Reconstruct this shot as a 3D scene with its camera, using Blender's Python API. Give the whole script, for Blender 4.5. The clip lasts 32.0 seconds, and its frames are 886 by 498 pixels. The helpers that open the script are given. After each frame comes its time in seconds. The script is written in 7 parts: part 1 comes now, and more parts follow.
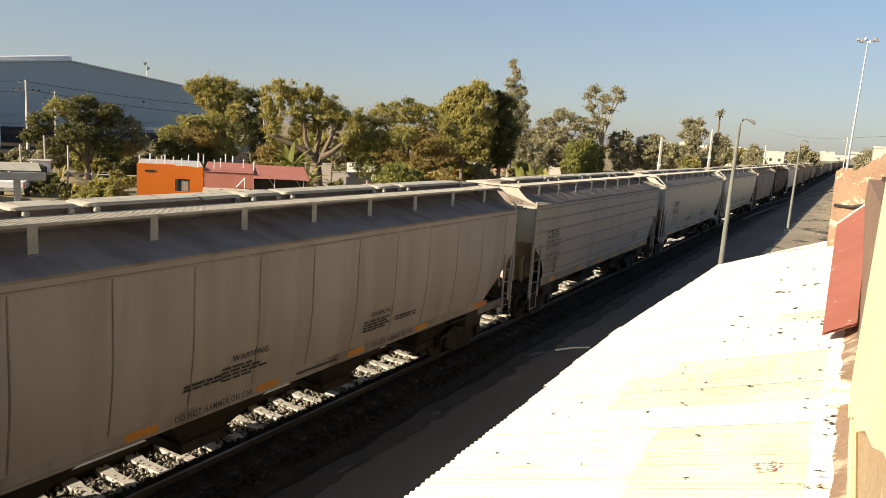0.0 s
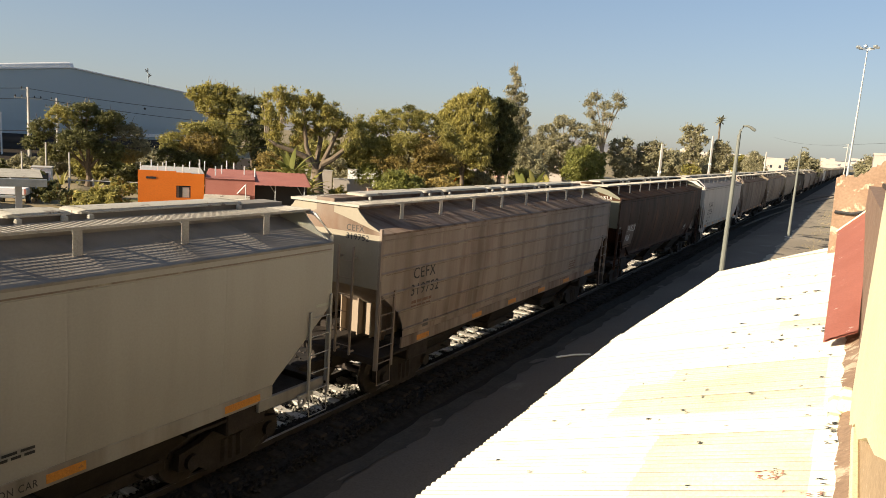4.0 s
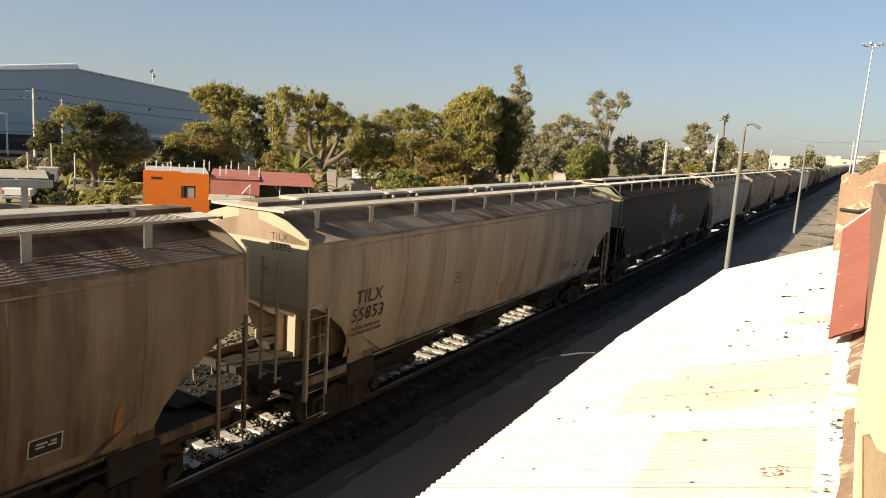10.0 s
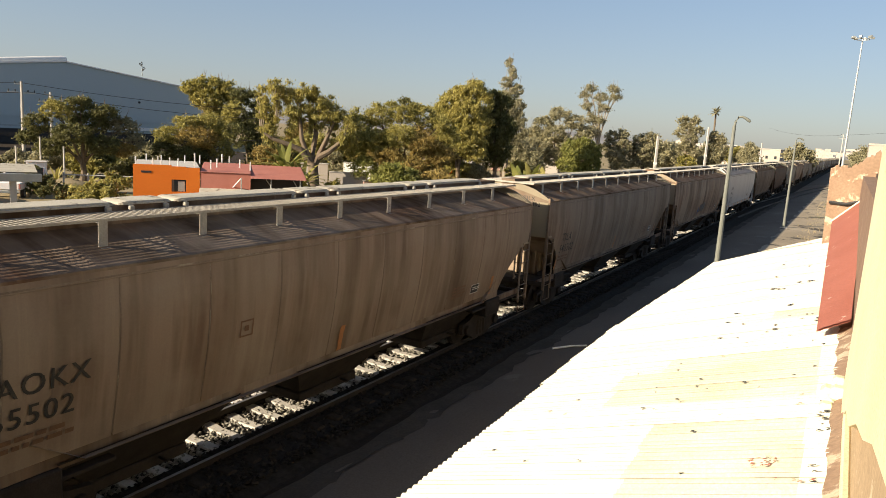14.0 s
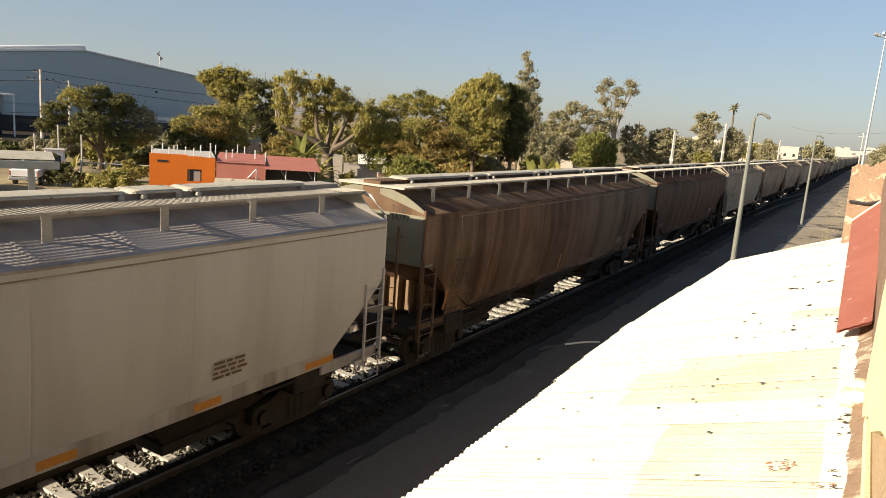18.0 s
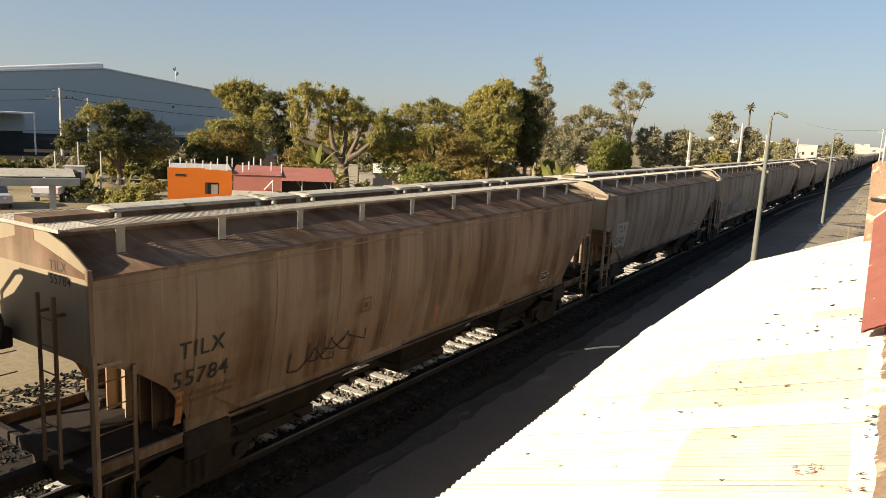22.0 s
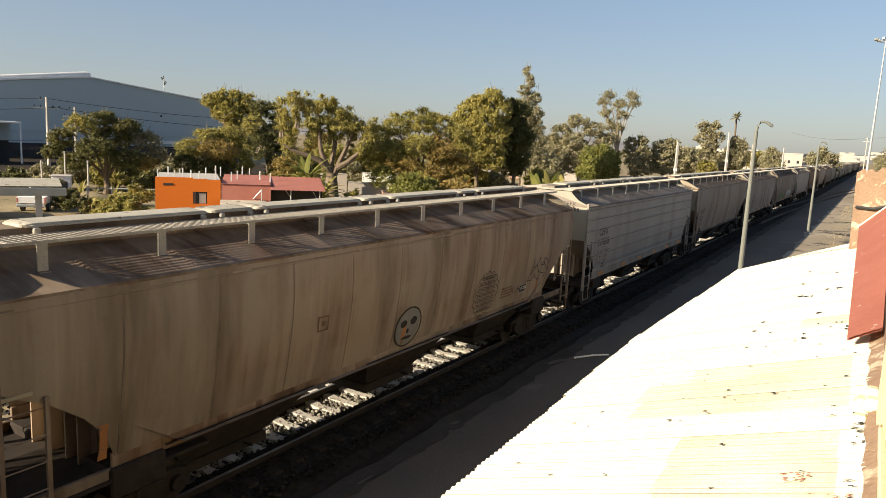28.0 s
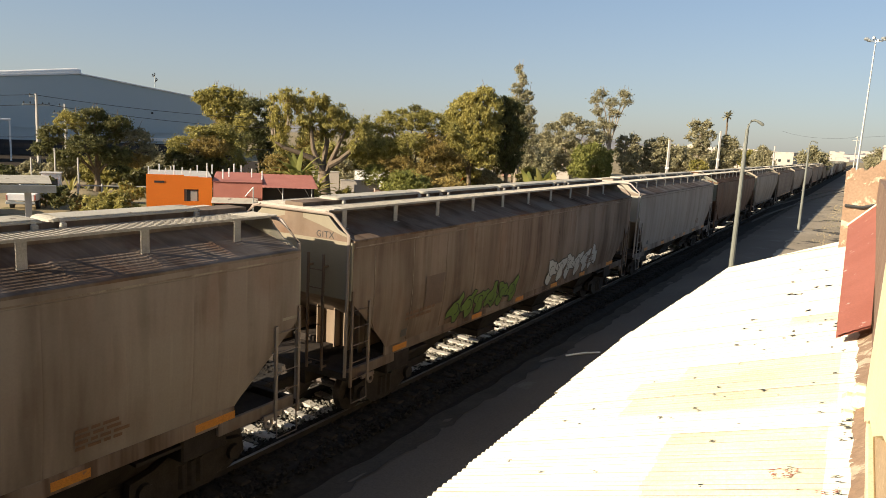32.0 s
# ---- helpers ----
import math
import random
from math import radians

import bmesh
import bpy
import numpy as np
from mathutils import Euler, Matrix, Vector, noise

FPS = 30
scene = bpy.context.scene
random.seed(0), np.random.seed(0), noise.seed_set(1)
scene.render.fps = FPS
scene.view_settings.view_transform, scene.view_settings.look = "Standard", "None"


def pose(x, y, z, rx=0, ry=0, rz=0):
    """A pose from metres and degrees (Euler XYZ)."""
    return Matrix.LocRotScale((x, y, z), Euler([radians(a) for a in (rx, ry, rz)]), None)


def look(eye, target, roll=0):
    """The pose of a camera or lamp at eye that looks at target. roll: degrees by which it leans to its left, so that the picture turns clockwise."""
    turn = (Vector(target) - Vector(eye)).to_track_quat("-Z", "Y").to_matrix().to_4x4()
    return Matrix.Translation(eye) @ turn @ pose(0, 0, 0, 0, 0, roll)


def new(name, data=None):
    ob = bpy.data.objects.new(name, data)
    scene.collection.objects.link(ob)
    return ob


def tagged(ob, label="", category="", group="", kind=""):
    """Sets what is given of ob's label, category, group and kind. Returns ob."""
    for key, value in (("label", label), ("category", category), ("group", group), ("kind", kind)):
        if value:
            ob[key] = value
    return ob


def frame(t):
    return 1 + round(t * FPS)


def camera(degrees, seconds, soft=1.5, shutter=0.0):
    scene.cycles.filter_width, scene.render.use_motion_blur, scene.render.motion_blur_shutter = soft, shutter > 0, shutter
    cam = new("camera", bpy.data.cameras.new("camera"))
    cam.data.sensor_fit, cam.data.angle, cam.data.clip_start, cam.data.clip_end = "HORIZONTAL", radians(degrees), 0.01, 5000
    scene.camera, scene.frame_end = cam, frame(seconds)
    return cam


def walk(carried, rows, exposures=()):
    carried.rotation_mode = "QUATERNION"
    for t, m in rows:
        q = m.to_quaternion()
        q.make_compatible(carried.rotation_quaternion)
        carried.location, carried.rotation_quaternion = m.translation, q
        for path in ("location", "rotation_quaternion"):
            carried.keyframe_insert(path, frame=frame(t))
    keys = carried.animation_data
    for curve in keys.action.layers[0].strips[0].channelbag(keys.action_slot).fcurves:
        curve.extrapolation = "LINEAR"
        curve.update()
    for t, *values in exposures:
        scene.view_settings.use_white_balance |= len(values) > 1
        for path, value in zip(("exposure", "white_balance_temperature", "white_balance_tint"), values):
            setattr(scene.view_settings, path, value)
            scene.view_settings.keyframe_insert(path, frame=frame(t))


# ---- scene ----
# ---------- camera ----------
cam = camera(65.0, 32.0, soft=0.65)


def cam_pose(x, y, z, yaw, pitch, roll):
    return pose(x, y, z, 90 + pitch, 0, yaw) @ pose(0, 0, 0, 0, 0, roll)


PATH = [
    (0.0, -0.000, -0.000, 6.400, 30.11, -9.55, 3.85),
    (0.5, -0.001, -0.005, 6.400, 30.25, -9.57, 3.87),
    (1.0, -0.001, -0.001, 6.396, 30.43, -9.65, 3.94),
    (1.5, 0.001, 0.003, 6.394, 30.44, -9.70, 4.08),
    (2.0, -0.000, -0.000, 6.390, 30.21, -9.76, 4.18),
    (2.5, -0.001, -0.004, 6.394, 29.85, -9.55, 4.15),
    (3.0, 0.001, 0.000, 6.403, 29.92, -9.47, 4.07),
    (3.5, 0.002, -0.006, 6.403, 30.08, -9.03, 3.94),
    (5.5, -0.011, -0.003, 6.406, 30.62, -9.09, 3.82),
    (6.0, 0.001, -0.021, 6.397, 31.03, -8.88, 3.67),
    (6.5, 0.008, -0.022, 6.398, 31.04, -8.95, 3.68),
    (7.0, 0.006, -0.021, 6.395, 30.95, -8.90, 3.83),
    (7.5, 0.014, -0.020, 6.395, 31.08, -9.14, 3.58),
    (8.0, 0.015, -0.021, 6.398, 30.76, -9.05, 3.52),
    (8.5, 0.016, -0.020, 6.400, 30.70, -9.26, 3.59),
    (9.0, 0.007, -0.020, 6.394, 30.42, -9.26, 3.80),
    (9.5, 0.009, -0.026, 6.394, 30.78, -9.17, 3.46),
    (10.0, 0.016, -0.020, 6.396, 30.57, -9.09, 3.60),
    (10.5, 0.019, -0.024, 6.393, 30.09, -9.44, 3.79),
    (11.0, 0.014, -0.024, 6.397, 30.10, -9.68, 3.75),
    (11.5, 0.023, -0.022, 6.394, 30.01, -9.85, 3.85),
    (12.0, 0.020, -0.022, 6.398, 30.44, -9.67, 3.37),
    (12.5, 0.023, -0.023, 6.398, 30.04, -9.48, 3.49),
    (13.0, 0.019, -0.021, 6.394, 29.69, -9.43, 3.62),
    (13.5, 0.027, -0.020, 6.399, 29.87, -9.59, 3.49),
    (14.0, 0.027, -0.024, 6.399, 29.87, -9.59, 3.58),
    (14.5, 0.024, -0.025, 6.394, 30.01, -9.36, 3.34),
    (16.5, 0.027, -0.024, 6.400, 30.40, -9.12, 3.54),
    (17.0, 0.028, -0.023, 6.398, 30.71, -9.03, 3.30),
    (17.5, 0.018, -0.026, 6.396, 30.75, -9.28, 3.43),
    (18.0, -0.025, 0.021, 6.397, 30.92, -10.22, 4.31),
    (18.5, -0.032, 0.024, 6.400, 31.70, -10.28, 4.20),
    (19.0, -0.031, 0.021, 6.403, 31.50, -9.67, 4.03),
    (19.5, -0.031, 0.021, 6.402, 31.80, -9.33, 3.72),
    (20.0, -0.030, 0.020, 6.400, 31.66, -9.36, 3.78),
    (20.5, -0.035, 0.023, 6.397, 32.04, -9.55, 3.77),
    (21.0, -0.029, 0.024, 6.405, 31.74, -9.61, 3.68),
    (21.5, -0.019, -0.013, 6.405, 32.04, -9.24, 3.24),
    (22.0, -0.025, 0.017, 6.406, 32.35, -9.72, 2.81),
    (22.5, -0.026, 0.018, 6.415, 32.35, -8.89, 2.67),
    (23.0, -0.024, 0.019, 6.416, 32.16, -8.37, 2.89),
    (23.5, -0.027, 0.015, 6.416, 32.09, -8.28, 2.63),
    (24.0, -0.024, 0.022, 6.418, 32.18, -8.41, 2.72),
    (24.5, -0.026, 0.018, 6.414, 32.12, -8.42, 2.50),
    (25.0, -0.025, 0.018, 6.416, 32.08, -8.64, 2.39),
    (25.5, -0.019, 0.018, 6.412, 32.02, -8.59, 2.44),
    (26.0, -0.023, 0.016, 6.414, 31.70, -8.80, 2.64),
    (26.5, -0.024, 0.022, 6.414, 31.63, -8.82, 2.77),
    (28.5, -0.016, 0.019, 6.410, 31.38, -9.15, 2.80),
    (29.0, -0.008, 0.020, 6.410, 31.10, -9.44, 2.93),
    (29.5, -0.013, 0.020, 6.407, 30.92, -9.51, 2.93),
    (30.0, -0.008, 0.020, 6.407, 31.12, -9.32, 2.87),
    (30.5, -0.014, 0.019, 6.409, 31.06, -9.33, 2.83),
    (31.0, -0.008, 0.019, 6.408, 30.70, -9.43, 2.77),
    (31.5, -0.010, 0.020, 6.413, 30.79, -9.12, 2.91),
    (32.0, -0.011, 0.019, 6.409, 30.86, -9.09, 2.92),
]
walk(cam, [(r[0], cam_pose(*r[1:])) for r in PATH], exposures=[(0, 1.0, 6600, 10), (32, 1.0, 6600, 10)])

# ---------- sky and sun ----------
SUN = Vector((-1.17, -2.2, 1.0)).normalized()
sky_world = bpy.data.worlds.new("sky")
sky_world.use_nodes = True
scene.world = sky_world
wn = sky_world.node_tree
sky_tex = wn.nodes.new("ShaderNodeTexSky")
sky_tex.sky_type = "NISHITA"
sky_tex.sun_disc = False
sky_tex.sun_elevation = math.asin(SUN.z)
sky_tex.sun_rotation = math.atan2(SUN.x, SUN.y)
sky_tex.altitude = 1700
sky_tex.air_density, sky_tex.dust_density, sky_tex.ozone_density = 1.0, 3.5, 1.0
# pale haze that thickens towards the horizon
sky_way, sky_axes = wn.nodes.new("ShaderNodeTexCoord"), wn.nodes.new("ShaderNodeSeparateXYZ")
haze_at, haze = wn.nodes.new("ShaderNodeMapRange"), wn.nodes.new("ShaderNodeMixRGB")
wn.links.new(sky_way.outputs["Generated"], sky_axes.inputs[0])
wn.links.new(sky_axes.outputs["Z"], haze_at.inputs[0])
for slot, value in (("From Min", 0.0), ("From Max", 0.65), ("To Min", 0.72), ("To Max", 0.0)):
    haze_at.inputs[slot].default_value = value
wn.links.new(haze_at.outputs[0], haze.inputs[0])
wn.links.new(sky_tex.outputs[0], haze.inputs[1])
# the haze itself is warm at the skyline and blue above
haze_tone = wn.nodes.new("ShaderNodeValToRGB")
haze_tone.color_ramp.elements[0].position, haze_tone.color_ramp.elements[0].color = 0.0, (2.92, 2.92, 2.80, 1)
haze_tone.color_ramp.elements[1].position, haze_tone.color_ramp.elements[1].color = 0.24, (1.86, 2.61, 3.60, 1)
mid_tone = haze_tone.color_ramp.elements.new(0.07)
mid_tone.color = (2.48, 2.80, 3.12, 1)
wn.links.new(sky_axes.outputs["Z"], haze_tone.inputs[0])
wn.links.new(haze_tone.outputs[0], haze.inputs[2])
wn.links.new(haze.outputs[0], wn.nodes["Background"].inputs[0])
wn.nodes["Background"].inputs[1].default_value = 0.074
sun_data = bpy.data.lights.new("sun", "SUN")
sun_data.energy, sun_data.angle, sun_data.color = 5.0, radians(0.5), (1.0, 0.86, 0.66)
sun_ob = new("sun", sun_data)
sun_ob.matrix_world = look(SUN * 60, (0, 0, 0))


# ---------- materials ----------
def node(nt, kind, **values):
    n = nt.nodes.new("ShaderNode" + kind)
    for k, v in values.items():
        if k in n.inputs:
            n.inputs[k].default_value = v
    return n


def surface(name, c1, c2, scale=1.0, rough=0.7, metal=0.0, bump=0.3, fine=40.0, stretch=(1, 1, 1), mid=0.5, span=0.25,
            c3=None, spots=0.62, spot_scale=3.0, island=False, spec=0.4, shift=True):
    """Two tones mixed by large noise, a third in spots, fine grain in tone and relief."""
    m = bpy.data.materials.new(name)
    m.use_nodes = True
    nt = m.node_tree
    b = nt.nodes["Principled BSDF"]
    b.inputs["Roughness"].default_value, b.inputs["Metallic"].default_value = rough, metal
    b.inputs["Specular IOR Level"].default_value = spec
    tc, mp = node(nt, "TexCoord"), node(nt, "Mapping")
    nt.links.new(tc.outputs["Object"], mp.inputs["Vector"])
    mp.inputs["Scale"].default_value = stretch
    if shift:
        oi = node(nt, "ObjectInfo")
        mul = node(nt, "Math")
        mul.operation = "MULTIPLY"
        mul.inputs[1].default_value = 57.0
        nt.links.new(oi.outputs["Random"], mul.inputs[0])
        nt.links.new(mul.outputs[0], mp.inputs["Location"])
    big = node(nt, "TexNoise", Scale=scale, Detail=5.0, Roughness=0.6)
    nt.links.new(mp.outputs[0], big.inputs["Vector"])
    rng = node(nt, "MapRange")
    rng.inputs["From Min"].default_value, rng.inputs["From Max"].default_value = mid - span, mid + span
    nt.links.new(big.outputs[0], rng.inputs[0])
    mix = node(nt, "MixRGB")
    mix.inputs[1].default_value, mix.inputs[2].default_value = (*c1, 1), (*c2, 1)
    nt.links.new(rng.outputs[0], mix.inputs[0])
    col = mix.outputs[0]
    if c3:
        sp = node(nt, "TexNoise", Scale=spot_scale, Detail=7.0, Roughness=0.65)
        nt.links.new(mp.outputs[0], sp.inputs["Vector"])
        sr = node(nt, "MapRange")
        sr.inputs["From Min"].default_value, sr.inputs["From Max"].default_value = spots, spots + 0.05
        nt.links.new(sp.outputs[0], sr.inputs[0])
        mx = node(nt, "MixRGB")
        nt.links.new(sr.outputs[0], mx.inputs[0])
        nt.links.new(col, mx.inputs[1])
        mx.inputs[2].default_value = (*c3, 1)
        col = mx.outputs[0]
    fn = node(nt, "TexNoise", Scale=fine, Detail=4.0, Roughness=0.7)
    nt.links.new(mp.outputs[0], fn.inputs["Vector"])
    hs = node(nt, "HueSaturation")
    vr = node(nt, "MapRange")
    vr.inputs["From Min"].default_value, vr.inputs["From Max"].default_value = 0.3, 0.7
    vr.inputs["To Min"].default_value, vr.inputs["To Max"].default_value = 0.82, 1.18
    if island:
        ge = node(nt, "NewGeometry")
        vr.inputs["From Min"].default_value, vr.inputs["From Max"].default_value = 0.0, 1.0
        vr.inputs["To Min"].default_value, vr.inputs["To Max"].default_value = 0.62, 1.4
        nt.links.new(ge.outputs["Random Per Island"], vr.inputs[0])
    else:
        nt.links.new(fn.outputs[0], vr.inputs[0])
    nt.links.new(vr.outputs[0], hs.inputs["Value"])
    nt.links.new(col, hs.inputs["Color"])
    nt.links.new(hs.outputs[0], b.inputs["Base Color"])
    if bump:
        bp = node(nt, "Bump", Strength=bump, Distance=0.01)
        nt.links.new(fn.outputs[0], bp.inputs["Height"])
        nt.links.new(bp.outputs[0], b.inputs["Normal"])
    return m


def leafy(name, c1, c2, passing=0.42):
    """Leaves: tone varies leaf by leaf, some light passes through."""
    m = surface(name, c1, c2, scale=0.6, rough=0.55, bump=0, island=True, spec=0.3)
    nt = m.node_tree
    b, out = nt.nodes["Principled BSDF"], nt.nodes["Material Output"]
    tr, mixs = node(nt, "BsdfTranslucent"), node(nt, "MixShader", Fac=passing)
    src = b.inputs["Base Color"].links[0].from_socket
    nt.links.new(src, tr.inputs[0])
    nt.links.new(b.outputs[0], mixs.inputs[1])
    nt.links.new(tr.outputs[0], mixs.inputs[2])
    nt.links.new(mixs.outputs[0], out.inputs[0])
    return m


def car_paint(name, rough=0.55, gloss=0.16):
    """Freight car paint: the tone is the object's colour, its alpha says how rusty and grimy it is; streaks run down the side."""
    m = bpy.data.materials.new(name)
    m.use_nodes = True
    nt = m.node_tree
    b = nt.nodes["Principled BSDF"]
    b.inputs["Roughness"].default_value = rough
    b.inputs["Specular IOR Level"].default_value = gloss
    oi, tc = node(nt, "ObjectInfo"), node(nt, "TexCoord")
    mul = node(nt, "Math")
    mul.operation = "MULTIPLY"
    mul.inputs[1].default_value = 91.0
    nt.links.new(oi.outputs["Random"], mul.inputs[0])

    def noise_at(stretch, scale, detail):
        mp = node(nt, "Mapping")
        mp.inputs["Scale"].default_value = stretch
        nt.links.new(tc.outputs["Object"], mp.inputs["Vector"])
        nt.links.new(mul.outputs[0], mp.inputs["Location"])
        tn = node(nt, "TexNoise", Scale=scale, Detail=detail, Roughness=0.6)
        nt.links.new(mp.outputs[0], tn.inputs["Vector"])
        return tn.outputs[0]

    streak, wide, blot, grit = noise_at((0.6, 0.9, 0.12), 1.25, 4), noise_at((0.3, 0.45, 0.2), 0.8, 5), noise_at((1, 0.8, 0.5), 1.0, 8), noise_at((1, 1, 1), 30, 4)
    run, drip, dust = noise_at((0.3, 2.0, 0.16), 1.2, 3), noise_at((0.4, 7.0, 0.35), 1.1, 4), noise_at((0.3, 0.22, 0.5), 1.1, 6)

    def ranged(src, lo, hi, a, z):
        r = node(nt, "MapRange")
        for k, v in (("From Min", lo), ("From Max", hi), ("To Min", a), ("To Max", z)):
            r.inputs[k].default_value = v
        nt.links.new(src, r.inputs[0])
        return r.outputs[0]

    def math2(op, a, c):
        n = node(nt, "Math")
        n.operation = op
        n.use_clamp = op != "ADD"
        for k, v in ((0, a), (1, c)):
            if isinstance(v, float):
                n.inputs[k].default_value = v
            else:
                nt.links.new(v, n.inputs[k])
        return n.outputs[0]

    def mixed(fac, a, c):
        n = node(nt, "MixRGB")
        nt.links.new(fac, n.inputs[0])
        for k, v in ((1, a), (2, c)):
            if isinstance(v, tuple):
                n.inputs[k].default_value = (*v, 1)
            else:
                nt.links.new(v, n.inputs[k])
        return n.outputs[0]

    amount = oi.outputs["Alpha"]
    grime = math2("MULTIPLY", ranged(streak, 0.44, 0.70, 0.0, 1.0), ranged(amount, 0.0, 0.6, 0.08, 0.95))
    dark = node(nt, "MixRGB")
    dark.blend_type = "MULTIPLY"
    dark.inputs[0].default_value, dark.inputs[2].default_value = 1.0, (0.33, 0.27, 0.21, 1)
    nt.links.new(oi.outputs["Color"], dark.inputs[1])
    col = mixed(grime, oi.outputs["Color"], dark.outputs[0])
    pale = math2("MULTIPLY", ranged(wide, 0.45, 0.8, 0.0, 0.6), ranged(amount, 0.0, 0.7, 0.05, 0.8))
    light = node(nt, "MixRGB")
    light.blend_type = "MULTIPLY"
    light.inputs[0].default_value, light.inputs[2].default_value = 1.0, (1.3, 1.24, 1.12, 1)
    nt.links.new(oi.outputs["Color"], light.inputs[1])
    col = mixed(pale, col, light.outputs[0])
    # reddish road dust in broad clouds, narrow dark runs and pale drips down the side
    dusty = math2("MULTIPLY", ranged(dust, 0.38, 0.72, 0.0, 0.75), ranged(amount, 0.1, 0.7, 0.0, 0.85))
    brown = node(nt, "MixRGB")
    brown.blend_type = "MULTIPLY"
    brown.inputs[0].default_value, brown.inputs[2].default_value = 1.0, (0.80, 0.56, 0.44, 1)
    nt.links.new(col, brown.inputs[1])
    col = mixed(dusty, col, brown.outputs[0])
    runs = math2("MULTIPLY", ranged(run, 0.51, 0.61, 0.0, 0.78), ranged(amount, 0.12, 0.6, 0.02, 1.0))
    runs = math2("MULTIPLY", runs, ranged(dust, 0.40, 0.62, 0.12, 1.0))
    sooty = node(nt, "MixRGB")
    sooty.blend_type = "MULTIPLY"
    sooty.inputs[0].default_value, sooty.inputs[2].default_value = 1.0, (0.46, 0.38, 0.33, 1)
    nt.links.new(col, sooty.inputs[1])
    col = mixed(runs, col, sooty.outputs[0])
    drips = math2("MULTIPLY", ranged(drip, 0.58, 0.64, 0.0, 0.75), ranged(amount, 0.25, 0.7, 0.0, 0.8))
    chalk = node(nt, "MixRGB")
    chalk.blend_type = "MULTIPLY"
    chalk.inputs[0].default_value, chalk.inputs[2].default_value = 1.0, (1.35, 1.32, 1.26, 1)
    nt.links.new(col, chalk.inputs[1])
    col = mixed(drips, col, chalk.outputs[0])
    rusty = math2("MULTIPLY", ranged(blot, 0.56, 0.72, 0.0, 1.0), ranged(amount, 0.2, 1.0, 0.0, 0.9))
    col = mixed(rusty, col, (0.17, 0.068, 0.03))
    hs = node(nt, "HueSaturation")
    nt.links.new(ranged(grit, 0.3, 0.7, 0.96, 1.04), hs.inputs["Value"])
    nt.links.new(col, hs.inputs["Color"])
    nt.links.new(hs.outputs[0], b.inputs["Base Color"])
    nt.links.new(ranged(amount, 0.05, 0.25, rough - 0.25, rough + 0.08), b.inputs["Roughness"])
    bp = node(nt, "Bump", Strength=0.25, Distance=0.02)
    nt.links.new(wide, bp.inputs["Height"])
    nt.links.new(bp.outputs[0], b.inputs["Normal"])
    return m


M = {}
M["car"] = car_paint("freight_car_paint", 0.55)
M["roofpaint"] = car_paint("freight_car_roof_paint", 0.75, 0.05)
M["hatch"] = surface("hatch_paint", (0.38, 0.35, 0.285), (0.52, 0.485, 0.40), 1.2, 0.9, spec=0.1, c3=(0.2, 0.17, 0.14), spots=0.6)
M["grating"] = surface("galvanised_grating", (0.31, 0.285, 0.24), (0.45, 0.415, 0.35), 3.0, 0.7, 0.1, c3=(0.22, 0.16, 0.11), spots=0.66)
M["under"] = surface("underframe_black", (0.024, 0.019, 0.016), (0.05, 0.04, 0.032), 3.0, 0.9, spec=0.2)
M["wheel"] = surface("wheel_steel", (0.035, 0.028, 0.024), (0.08, 0.062, 0.05), 5.0, 0.55, 0.5)
M["stripe"] = surface("reflective_stripe", (0.60, 0.24, 0.03), (0.48, 0.18, 0.03), 4.0, 0.5, c3=(0.25, 0.13, 0.06), spots=0.62)
M["worn_stripe"] = surface("worn_stripe", (0.42, 0.17, 0.05), (0.34, 0.16, 0.07), 4.0, 0.6, c3=(0.22, 0.14, 0.09), spots=0.55)
M["seam"] = surface("rusty_seam", (0.15, 0.11, 0.08), (0.25, 0.20, 0.155), 1.3, 0.8, bump=0, c3=(0.3, 0.26, 0.2), spots=0.56, spot_scale=1.1)
M["letters"] = surface("stencil_black", (0.02, 0.02, 0.02), (0.045, 0.04, 0.035), 5.0, 0.6, bump=0)
M["pale_letters"] = surface("stencil_white", (0.5, 0.48, 0.44), (0.6, 0.58, 0.54), 5.0, 0.6, bump=0)
M["rust_letters"] = surface("stencil_brown", (0.14, 0.075, 0.042), (0.18, 0.10, 0.06), 5.0, 0.6, bump=0)
M["asphalt"] = surface("yard_asphalt", (0.130, 0.107, 0.084), (0.190, 0.158, 0.125), 0.12, 0.95, spec=0.08, bump=0.5, fine=25, c3=(0.20, 0.172, 0.135), spots=0.6, spot_scale=0.4, shift=False)
M["yard_sunlit"] = surface("sunlit_yard_ground", (0.27, 0.225, 0.165), (0.40, 0.34, 0.255), 0.15, 0.95, spec=0.08, bump=0.5, fine=20, c3=(0.09, 0.082, 0.07), spots=0.56, spot_scale=0.5, shift=False)
M["dirt"] = surface("dry_dirt", (0.24, 0.195, 0.115), (0.36, 0.29, 0.18), 0.08, 0.95, spec=0.08, bump=0.5, fine=6, c3=(0.15, 0.14, 0.06), spots=0.57, spot_scale=0.3, shift=False)
# ballast bed toned near black for the shade beside the train
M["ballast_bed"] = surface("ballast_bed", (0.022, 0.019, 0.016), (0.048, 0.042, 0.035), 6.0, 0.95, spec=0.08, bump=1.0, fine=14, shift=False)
M["dark_dirt"] = surface("dark_dirt", (0.030, 0.024, 0.018), (0.058, 0.046, 0.035), 1.5, 0.95, spec=0.08, bump=0.8, fine=18)
